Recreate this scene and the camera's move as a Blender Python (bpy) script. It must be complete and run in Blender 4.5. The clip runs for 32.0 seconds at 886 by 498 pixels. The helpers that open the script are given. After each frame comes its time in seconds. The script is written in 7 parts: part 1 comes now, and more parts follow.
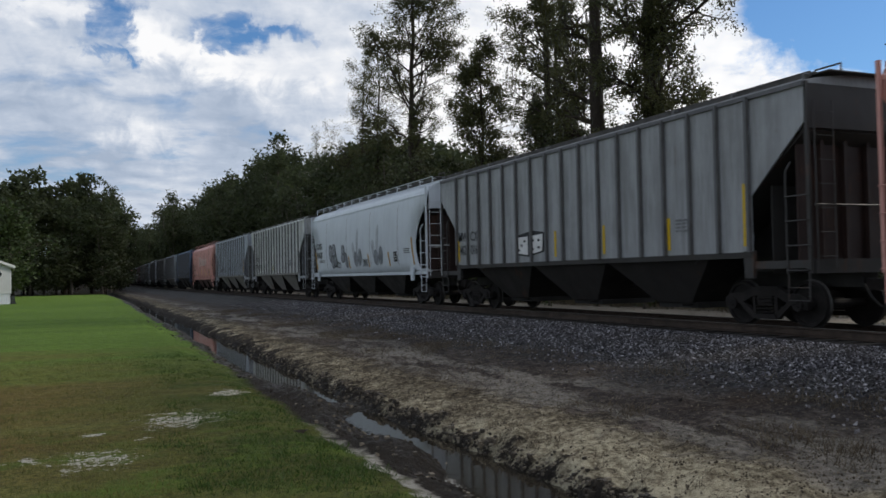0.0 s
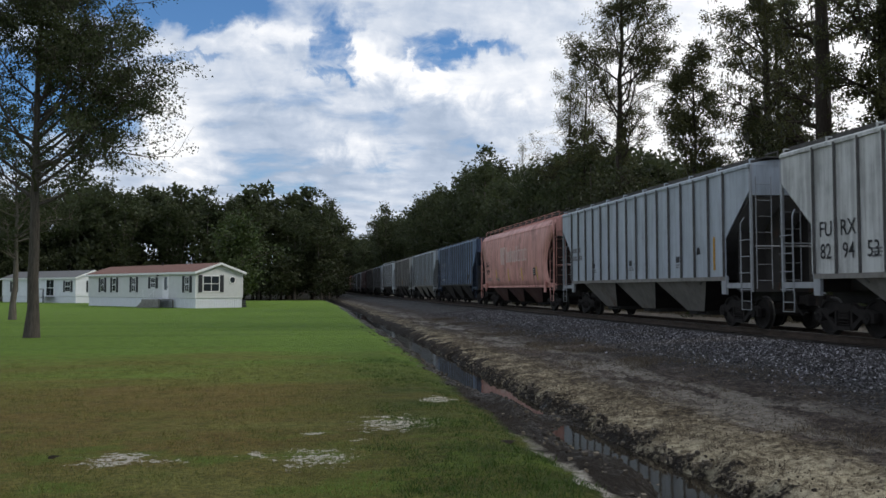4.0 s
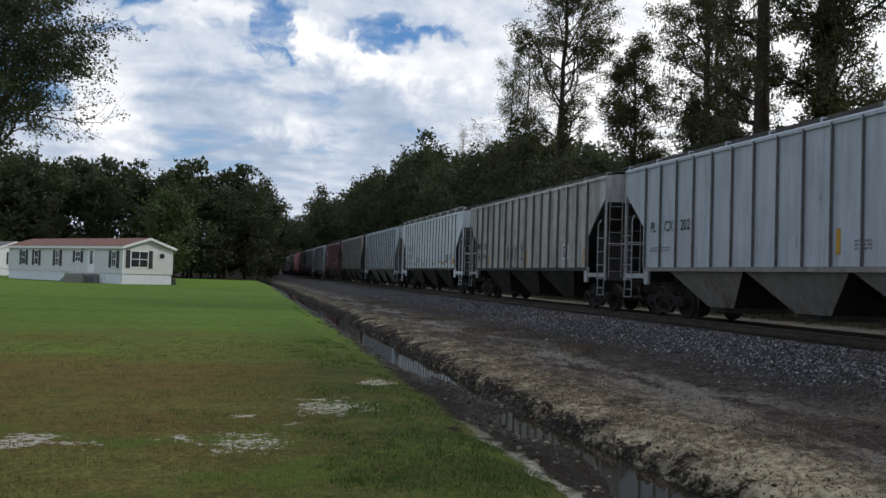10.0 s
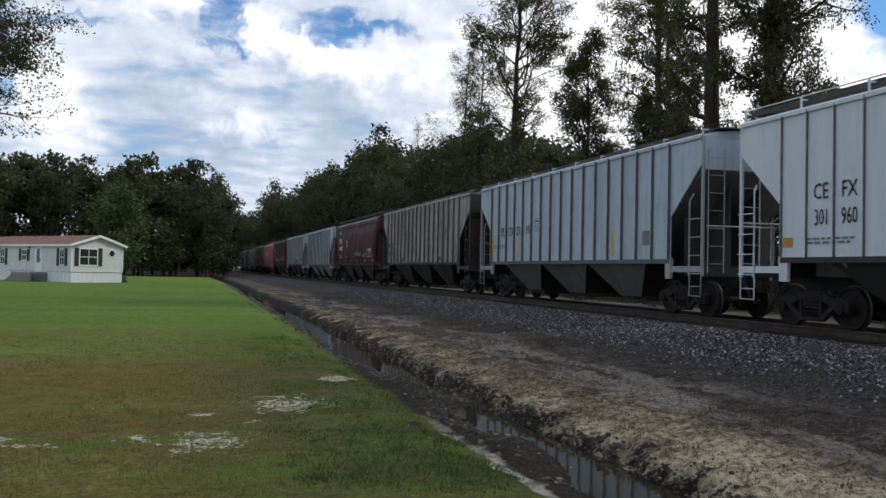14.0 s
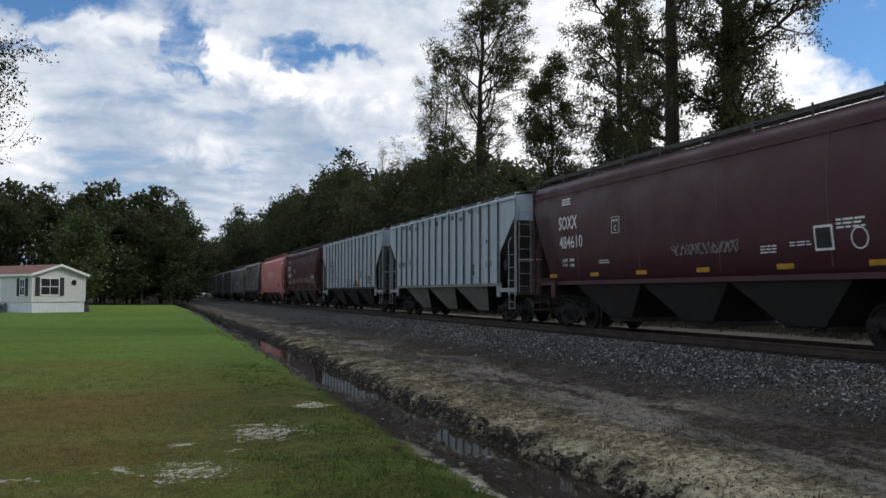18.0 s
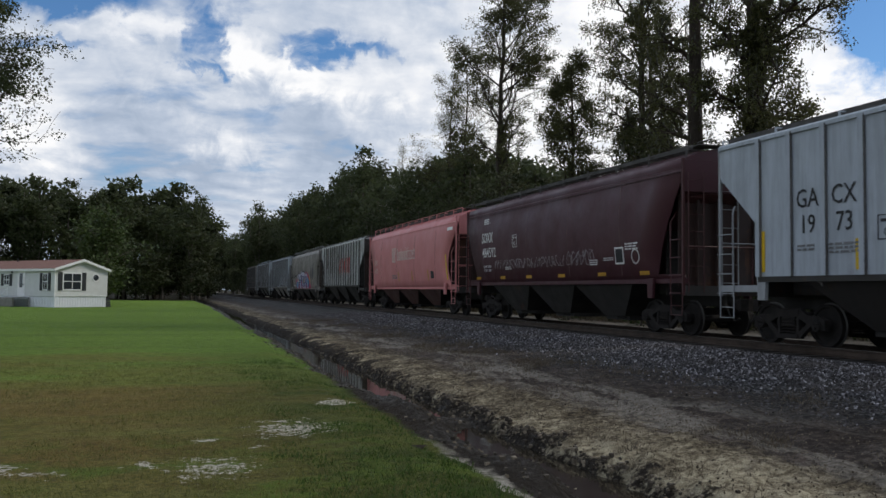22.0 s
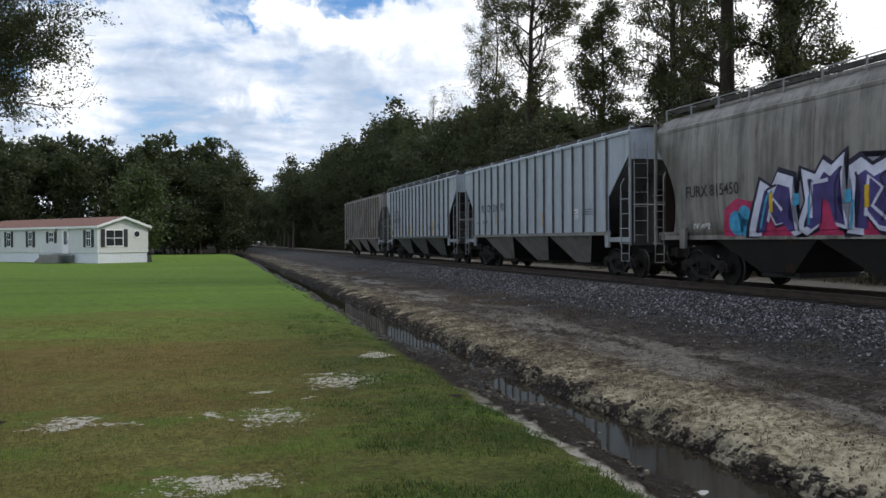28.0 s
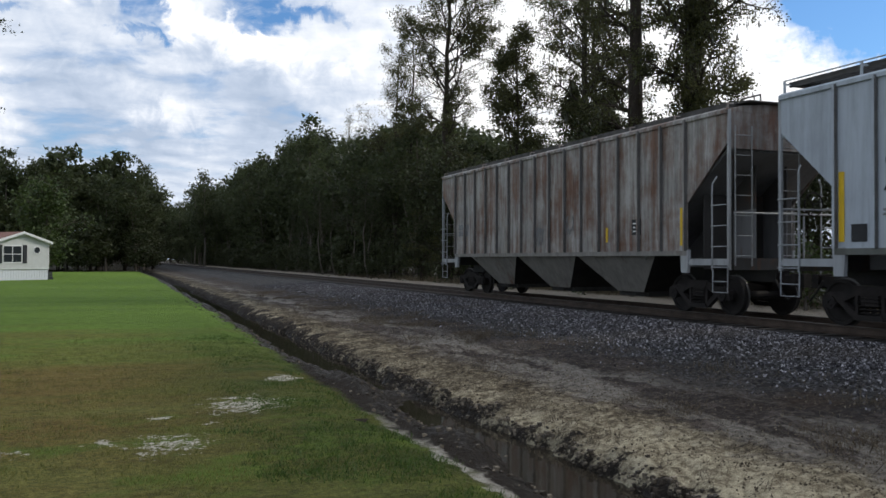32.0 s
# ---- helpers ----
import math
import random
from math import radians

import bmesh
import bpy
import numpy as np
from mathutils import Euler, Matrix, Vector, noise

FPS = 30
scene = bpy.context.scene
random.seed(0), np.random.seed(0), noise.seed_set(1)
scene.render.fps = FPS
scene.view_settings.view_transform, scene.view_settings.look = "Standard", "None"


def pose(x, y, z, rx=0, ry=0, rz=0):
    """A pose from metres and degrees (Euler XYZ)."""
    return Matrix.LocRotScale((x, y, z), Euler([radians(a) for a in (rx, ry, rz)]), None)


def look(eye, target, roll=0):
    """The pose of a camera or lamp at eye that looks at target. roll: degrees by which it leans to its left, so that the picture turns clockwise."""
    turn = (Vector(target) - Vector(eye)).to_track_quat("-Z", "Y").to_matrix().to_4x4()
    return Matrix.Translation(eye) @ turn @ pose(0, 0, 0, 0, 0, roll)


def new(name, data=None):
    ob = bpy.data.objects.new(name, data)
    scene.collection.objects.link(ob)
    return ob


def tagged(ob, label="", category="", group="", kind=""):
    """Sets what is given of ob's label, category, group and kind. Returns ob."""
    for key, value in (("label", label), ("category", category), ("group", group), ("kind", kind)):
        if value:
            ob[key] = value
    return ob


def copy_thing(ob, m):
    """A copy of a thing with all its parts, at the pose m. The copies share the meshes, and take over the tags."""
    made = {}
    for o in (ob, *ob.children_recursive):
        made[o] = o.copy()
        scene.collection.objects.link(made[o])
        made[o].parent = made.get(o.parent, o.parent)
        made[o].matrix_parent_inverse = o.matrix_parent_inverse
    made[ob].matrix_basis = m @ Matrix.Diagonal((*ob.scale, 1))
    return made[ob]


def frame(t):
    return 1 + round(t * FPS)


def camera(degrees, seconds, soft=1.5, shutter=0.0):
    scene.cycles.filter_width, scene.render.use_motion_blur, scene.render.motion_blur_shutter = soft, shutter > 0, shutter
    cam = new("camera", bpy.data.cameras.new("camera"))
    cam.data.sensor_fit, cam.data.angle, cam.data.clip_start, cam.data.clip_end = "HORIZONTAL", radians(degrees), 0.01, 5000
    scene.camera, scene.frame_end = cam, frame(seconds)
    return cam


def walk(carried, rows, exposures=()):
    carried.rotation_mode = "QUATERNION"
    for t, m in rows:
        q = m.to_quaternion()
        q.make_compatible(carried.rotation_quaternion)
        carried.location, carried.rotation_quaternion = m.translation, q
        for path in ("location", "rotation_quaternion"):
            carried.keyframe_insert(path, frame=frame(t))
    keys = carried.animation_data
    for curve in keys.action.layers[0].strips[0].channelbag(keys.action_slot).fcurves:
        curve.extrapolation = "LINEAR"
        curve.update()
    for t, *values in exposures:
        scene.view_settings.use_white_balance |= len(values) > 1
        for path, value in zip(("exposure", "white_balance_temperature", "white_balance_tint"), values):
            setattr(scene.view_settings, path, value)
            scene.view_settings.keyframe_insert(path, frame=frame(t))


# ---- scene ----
def aim(x, y, z, yaw, pitch, roll):
    return pose(x, y, z, 90, 0, yaw) @ pose(0, 0, 0, pitch) @ pose(0, 0, 0, 0, 0, roll)


cam = camera(54.5, 32.0, 1.5, 0.1)
walk(cam, [
    (0, aim(0.029, -0.106, 1.613, -23.10, 1.75, -1.16)),
    (0.5, aim(0.008, -0.067, 1.619, -17.41, 2.43, -1.30)),
    (1, aim(-0.017, -0.037, 1.621, -15.47, 3.04, -1.18)),
    (1.5, aim(-0.053, -0.035, 1.621, -14.43, 3.11, -0.94)),
    (2, aim(-0.083, -0.027, 1.614, -14.45, 3.03, -1.23)),
    (2.5, aim(-0.114, -0.030, 1.608, -13.87, 2.37, -1.00)),
    (3, aim(-0.083, -0.008, 1.610, -12.13, 2.26, -0.53)),
    (3.5, aim(-0.024, -0.002, 1.617, -10.47, 2.82, -0.27)),
    (4, aim(0.007, -0.012, 1.611, -9.52, 2.64, -0.10)),
    (4.5, aim(-0.003, -0.008, 1.605, -10.77, 2.62, -0.35)),
    (6.5, aim(-0.024, 0.538, 1.536, -11.95, 1.57, 0.46)),
    (7, aim(0.002, 0.527, 1.529, -9.97, 2.21, 1.31)),
    (7.5, aim(-0.028, 0.567, 1.534, -10.22, 2.16, 0.82)),
    (8, aim(-0.095, 0.632, 1.532, -12.68, 2.21, 0.36)),
    (8.5, aim(-0.115, 0.667, 1.516, -16.23, 2.01, -0.15)),
    (9, aim(-0.089, 0.661, 1.519, -18.82, 2.63, -0.17)),
    (9.5, aim(-0.025, 0.596, 1.532, -17.13, 2.01, 0.79)),
    (10, aim(-0.012, 0.577, 1.521, -13.82, 1.74, 1.73)),
    (10.5, aim(-0.022, 0.585, 1.523, -13.42, 2.65, 1.13)),
    (11, aim(-0.054, 0.672, 1.522, -17.21, 3.06, 0.26)),
    (11.5, aim(-0.070, 0.734, 1.505, -22.02, 2.22, -0.44)),
    (12, aim(-0.051, 0.734, 1.509, -24.91, 1.41, -0.25)),
    (12.5, aim(-0.016, 0.664, 1.518, -24.67, 0.91, 0.69)),
    (13, aim(0.014, 0.609, 1.518, -22.45, 0.77, 1.33)),
    (13.5, aim(-0.005, 0.614, 1.514, -16.67, 0.96, 1.40)),
    (15.5, aim(-0.191, 0.533, 1.546, -18.43, 2.42, -0.44)),
    (16, aim(-0.200, 0.498, 1.544, -19.73, 2.66, 0.14)),
    (16.5, aim(-0.211, 0.475, 1.549, -20.77, 2.97, 0.29)),
    (17, aim(-0.200, 0.489, 1.552, -20.01, 3.53, 0.13)),
    (17.5, aim(-0.205, 0.503, 1.546, -18.64, 3.59, 0.21)),
    (18, aim(-0.212, 0.492, 1.547, -19.11, 2.97, 0.07)),
    (18.5, aim(-0.186, 0.495, 1.543, -21.92, 1.82, -0.75)),
    (19, aim(-0.124, 0.483, 1.551, -22.08, 1.93, -0.00)),
    (19.5, aim(-0.108, 0.448, 1.549, -16.41, 2.63, 0.72)),
    (20, aim(-0.130, 0.425, 1.544, -10.38, 2.47, 0.63)),
    (20.5, aim(-0.183, 0.485, 1.550, -9.86, 2.92, 0.10)),
    (21, aim(-0.241, 0.512, 1.555, -13.77, 3.16, -0.68)),
    (21.5, aim(-0.255, 0.583, 1.544, -17.51, 2.74, -0.19)),
    (22, aim(-0.260, 0.595, 1.538, -17.88, 2.86, 0.60)),
    (22.5, aim(-0.268, 0.556, 1.539, -15.69, 3.08, 0.57)),
    (23, aim(-0.264, 0.561, 1.542, -16.70, 3.57, 0.76)),
    (23.5, aim(-0.269, 0.532, 1.548, -19.18, 2.79, 0.57)),
    (24, aim(-0.261, 0.546, 1.552, -19.59, 2.16, 0.41)),
    (24.5, aim(-0.270, 0.549, 1.550, -18.34, 2.65, 0.42)),
    (25, aim(-0.286, 0.546, 1.550, -17.65, 3.50, 0.66)),
    (25.5, aim(-0.296, 0.534, 1.551, -16.18, 3.83, 0.87)),
    (27.5, aim(-0.490, -0.114, 1.709, -13.69, 0.94, 0.45)),
    (28, aim(-0.468, -0.080, 1.693, -15.71, -0.57, -0.37)),
    (28.5, aim(-0.458, -0.050, 1.697, -16.75, -1.08, -0.16)),
    (29, aim(-0.447, -0.017, 1.705, -18.22, -0.28, 0.09)),
    (29.5, aim(-0.456, -0.032, 1.706, -18.65, 0.93, -0.52)),
    (30, aim(-0.462, -0.040, 1.712, -18.54, 1.12, -0.99)),
    (30.5, aim(-0.458, -0.026, 1.710, -17.97, -0.13, -0.74)),
    (31, aim(-0.455, -0.008, 1.698, -17.70, -0.73, -0.37)),
    (31.5, aim(-0.421, -0.033, 1.716, -18.70, -0.06, -0.42)),
    (32, aim(-0.371, -0.042, 1.726, -21.32, 0.70, 0.14)),
], exposures=[(0, -0.08, 6580, 10), (1, -0.2, 6580, 10), (2, -0.05, 6580, 10), (4, 0.05, 6580, 10), (9, 0.03, 6580, 10), (11, 0.04, 6580, 10), (12, -0.03, 6580, 10), (13, 0.28, 6580, 10), (16, 0.0, 6580, 10), (20, 0.04, 6580, 10), (22, -0.06, 6580, 10), (25, -0.05, 6580, 10), (27, 0.1, 6580, 10), (28, 0.36, 6580, 10), (29, 0.4, 6580, 10), (30, 0.06, 6580, 10), (31, 0.18, 6580, 10), (32, 0.22, 6580, 10)])

# ---- world, sun ----
SUN_AZ, SUN_EL = 95.0, 40.0   # degrees right of the track's line, and up
world = bpy.data.worlds.new("sky")
scene.world = world
world.use_nodes = True
wn, wl = world.node_tree.nodes, world.node_tree.links
wn.clear()


def wnode(kind, **kw):
    n = wn.new(kind)
    for k, v in kw.items():
        if k in n.inputs:
            n.inputs[k].default_value = v
    return n


def build_sky():
    out = wn.new("ShaderNodeOutputWorld")
    bg = wnode("ShaderNodeBackground", Strength=0.12)
    sky = wn.new("ShaderNodeTexSky")
    sky.sky_type = "NISHITA"
    sky.sun_disc = False
    sky.sun_elevation = radians(SUN_EL)
    sky.sun_rotation = radians(SUN_AZ)
    sky.air_density, sky.dust_density, sky.ozone_density = 1.0, 0.6, 1.6
    co = wn.new("ShaderNodeTexCoord")

    def noise_at(scale, rough, detail, vec, warp=0.0):
        n = wnode("ShaderNodeTexNoise", Scale=scale, Roughness=rough, Detail=detail, Distortion=warp)
        wl.new(vec, n.inputs["Vector"])
        return n.outputs["Fac"]

    def ramp(fac, *stops):
        r = wn.new("ShaderNodeValToRGB")
        while len(r.color_ramp.elements) < len(stops):
            r.color_ramp.elements.new(0.5)
        for e, (p, c) in zip(r.color_ramp.elements, stops):
            e.position, e.color = p, (*c, 1) if isinstance(c, tuple) else (c, c, c, 1)
        wl.new(fac, r.inputs["Fac"])
        return r.outputs["Color"]

    def math2(op, a, b):
        m = wn.new("ShaderNodeMath")
        m.operation = op
        for i, v in enumerate((a, b)):
            if isinstance(v, (int, float)):
                m.inputs[i].default_value = v
            else:
                wl.new(v, m.inputs[i])
        return m.outputs[0]

    sep = wn.new("ShaderNodeSeparateXYZ")
    wl.new(co.outputs["Generated"], sep.inputs[0])
    X, Y, Z = sep.outputs["X"], sep.outputs["Y"], sep.outputs["Z"]
    # the cloud deck lies on a plane overhead, so it closes up towards the horizon
    deep = math2("ADD", math2("MAXIMUM", Z, 0.0), 0.14)
    deck = wn.new("ShaderNodeCombineXYZ")
    wl.new(math2("DIVIDE", X, deep), deck.inputs[0])
    wl.new(math2("DIVIDE", Y, deep), deck.inputs[1])
    shift = wn.new("ShaderNodeVectorMath")
    shift.operation = "ADD"
    shift.inputs[1].default_value = (-0.02, 0.10, 0.0)   # a little nearer to the sun
    wl.new(deck.outputs[0], shift.inputs[0])
    big = noise_at(1.5, 0.55, 8, deck.outputs[0], 0.3)
    fine = noise_at(4.2, 0.56, 7, deck.outputs[0], 0.25)
    lit = math2("SUBTRACT", fine, noise_at(4.2, 0.56, 7, shift.outputs[0], 0.25))
    puff = noise_at(26.0, 0.58, 6, co.outputs["Generated"], 0.6)
    ragged = noise_at(15.0, 0.62, 7, co.outputs["Generated"], 0.3)
    az = math2("ADD", math2("ARCTAN2", X, Y), math2("MULTIPLY", math2("SUBTRACT", ragged, 0.5), 0.16))
    el = math2("ADD", math2("ARCSINE", Z, 0.0), math2("MULTIPLY", math2("SUBTRACT", puff, 0.5), 0.075))

    def patches(rows):
        """Sum of soft ovals in the sky: azimuth, height, half sizes (radians), weight."""
        total = None
        for a, e, wa, we, k in rows:
            da = math2("DIVIDE", math2("SUBTRACT", az, a), wa)
            de = math2("DIVIDE", math2("SUBTRACT", el, e), we)
            v = math2("MULTIPLY", math2("DIVIDE", 1.0, math2("ADD", 1.0, math2("POWER", math2("ADD", math2("MULTIPLY", da, da), math2("MULTIPLY", de, de)), 2.0))), k)
            total = v if total is None else math2("ADD", total, v)
        return total
    gaps = patches(GAPS)
    heaps = patches(HEAPS)
    c2 = math2("SUBTRACT", math2("ADD", 0.65, math2("ADD", math2("MULTIPLY", math2("SUBTRACT", big, 0.5), 0.85), math2("MULTIPLY", math2("SUBTRACT", fine, 0.5), 0.75))), math2("SUBTRACT", gaps, math2("MULTIPLY", math2("MAXIMUM", heaps, 0.0), 0.5)))
    mask = ramp(c2, (0.26, 0.0), (0.42, 0.42), (0.60, 1.0))
    tone = math2("ADD", math2("ADD", math2("MULTIPLY", lit, 0.75), math2("MULTIPLY", math2("SUBTRACT", puff, 0.5), 0.55)), math2("ADD", math2("ADD", math2("MULTIPLY", math2("SUBTRACT", ragged, 0.5), 0.50), math2("MULTIPLY", math2("SUBTRACT", big, 0.5), 0.55)), math2("ADD", heaps, 0.40)))
    shade = ramp(tone, (0.12, (3.7, 4.5, 5.8)), (0.34, (4.7, 5.45, 6.7)), (0.52, (5.9, 6.5, 7.5)), (0.72, (7.4, 7.8, 8.5)), (0.95, (9.4, 9.5, 9.7)))
    glow = ramp(Y, (0.25, 0.92), (0.62, 0.95), (0.86, 0.92), (1.0, 0.90))
    mul = wn.new("ShaderNodeMix")
    mul.data_type, mul.blend_type = "RGBA", "MULTIPLY"
    mul.inputs["Factor"].default_value = 1.0
    wl.new(shade, mul.inputs["A"])
    wl.new(glow, mul.inputs["B"])
    mix = wn.new("ShaderNodeMix")
    mix.data_type = "RGBA"
    wl.new(mask, mix.inputs["Factor"])
    clear = wn.new("ShaderNodeMix")
    clear.data_type, clear.blend_type = "RGBA", "MULTIPLY"
    clear.inputs["Factor"].default_value = 1.0
    clear.inputs["B"].default_value = (0.48, 0.74, 1.0, 1)
    wl.new(sky.outputs[0], clear.inputs["A"])
    wl.new(clear.outputs["Result"], mix.inputs["A"])
    wl.new(mul.outputs["Result"], mix.inputs["B"])
    wl.new(mix.outputs["Result"], bg.inputs["Color"])
    wl.new(bg.outputs[0], out.inputs[0])


# blue gaps between the clouds, and their bright heaps and grey undersides
GAPS = ((-0.16, 0.315, 0.13, 0.030, 0.55), (0.038, 0.287, 0.026, 0.026, 0.42), (0.145, 0.262, 0.040, 0.010, 0.34), (0.205, 0.276, 0.055, 0.009, 0.32), (-0.117, 0.253, 0.040, 0.005, 0.30), (0.032, 0.246, 0.022, 0.006, 0.30), (-0.30, 0.20, 0.09, 0.05, 0.45), (0.86, 0.26, 0.10, 0.060, 0.70), (1.15, 0.30, 0.22, 0.15, 0.45))
HEAPS = ((0.078, 0.270, 0.022, 0.026, 0.42), (0.115, 0.250, 0.045, 0.014, 0.40), (0.170, 0.238, 0.045, 0.014, 0.34), (0.071, 0.160, 0.030, 0.020, 0.46), (-0.132, 0.170, 0.040, 0.048, 0.50), (0.24, 0.235, 0.05, 0.02, 0.25), (0.56, 0.20, 0.24, 0.14, 0.62), (0.86, 0.165, 0.10, 0.030, 0.55), (-0.02, 0.285, 0.06, 0.014, 0.25), (-0.03, 0.175, 0.09, 0.028, -0.22), (0.13, 0.195, 0.06, 0.018, -0.18), (0.02, 0.120, 0.12, 0.025, -0.16), (0.18, 0.150, 0.05, 0.03, -0.22))
build_sky()
sun = new("sun", bpy.data.lights.new("sun", "SUN"))
sun.data.energy, sun.data.angle, sun.data.color = 1.5, radians(12), (1.0, 0.94, 0.84)
sun.matrix_basis = look((0, 0, 60), (-60 * math.sin(radians(SUN_AZ)) / math.tan(radians(SUN_EL)), -60 * math.cos(radians(SUN_AZ)) / math.tan(radians(SUN_EL)), 0))


# ---- materials ----
class Mat:
    """A short way to write node materials."""

    def __init__(self, name, rough=0.6, metal=0.0, spec=0.4):
        self.m = bpy.data.materials.new(name)
        self.m.use_nodes = True
        self.n, self.l = self.m.node_tree.nodes, self.m.node_tree.links
        self.b = self.n["Principled BSDF"]
        self.b.inputs["Roughness"].default_value = rough
        self.b.inputs["Metallic"].default_value = metal
        self.b.inputs["Specular IOR Level"].default_value = spec

    def put(self, v, socket):
        if hasattr(v, "is_linked"):
            self.l.new(v, socket)
        elif isinstance(v, tuple) and len(v) == 3 and socket.type == "RGBA":
            socket.default_value = (*v, 1)
        else:
            socket.default_value = v

    def coords(self, kind="Object", scale=(1, 1, 1), loc=(0, 0, 0)):
        if kind == "World":
            src = self.n.new("ShaderNodeNewGeometry").outputs["Position"]
        else:
            src = self.n.new("ShaderNodeTexCoord").outputs[kind]
        mp = self.n.new("ShaderNodeMapping")
        mp.inputs["Scale"].default_value, mp.inputs["Location"].default_value = scale, loc
        self.l.new(src, mp.inputs["Vector"])
        return mp.outputs["Vector"]

    def noise(self, vec, scale, detail=5, rough=0.6, warp=0.0):
        n = self.n.new("ShaderNodeTexNoise")
        for k, v in (("Scale", scale), ("Detail", detail), ("Roughness", rough), ("Distortion", warp)):
            n.inputs[k].default_value = v
        self.l.new(vec, n.inputs["Vector"])
        return n.outputs["Fac"]

    def cells(self, vec, scale):
        n = self.n.new("ShaderNodeTexVoronoi")
        n.inputs["Scale"].default_value = scale
        self.l.new(vec, n.inputs["Vector"])
        return n

    def ramp(self, fac, *stops):
        r = self.n.new("ShaderNodeValToRGB")
        while len(r.color_ramp.elements) < len(stops):
            r.color_ramp.elements.new(0.5)
        for e, (p, c) in zip(r.color_ramp.elements, stops):
            e.position, e.color = p, (*c, 1) if isinstance(c, tuple) else (c, c, c, 1)
        self.l.new(fac, r.inputs["Fac"])
        return r.outputs["Color"]

    def span(self, v, a, b, c=0.0, d=1.0):
        r = self.n.new("ShaderNodeMapRange")
        self.put(v, r.inputs["Value"])
        for k, q in (("From Min", a), ("From Max", b), ("To Min", c), ("To Max", d)):
            r.inputs[k].default_value = q
        return r.outputs["Result"]

    def math(self, op, a, b=0.0):
        m = self.n.new("ShaderNodeMath")
        m.operation = op
        self.put(a, m.inputs[0])
        self.put(b, m.inputs[1])
        return m.outputs[0]

    def mix(self, fac, a, b, mode="MIX"):
        m = self.n.new("ShaderNodeMix")
        m.data_type, m.blend_type = "RGBA", mode
        self.put(fac, m.inputs["Factor"])
        self.put(a, m.inputs["A"])
        self.put(b, m.inputs["B"])
        return m.outputs["Result"]

    def random(self):
        return self.n.new("ShaderNodeObjectInfo").outputs["Random"]

    def island(self):
        return self.n.new("ShaderNodeNewGeometry").outputs["Random Per Island"]

    def colour(self, v):
        self.put(v, self.b.inputs["Base Color"])
        return self

    def rough(self, v):
        self.put(v, self.b.inputs["Roughness"])
        return self

    def bump(self, h, strength=0.4, dist=0.02):
        n = self.n.new("ShaderNodeBump")
        n.inputs["Strength"].default_value, n.inputs["Distance"].default_value = strength, dist
        self.l.new(h, n.inputs["Height"])
        self.l.new(n.outputs[0], self.b.inputs["Normal"])
        return self


def plain(name, col, rough=0.6, metal=0.0, var=0.25, scale=6.0):
    m = Mat(name, rough, metal)
    n = m.noise(m.coords(), scale, 5)
    lo, hi = tuple(c * (1 - var) for c in col), tuple(min(1, c * (1 + var)) for c in col)
    m.colour(m.ramp(n, (0.3, lo), (0.7, hi)))
    return m.m


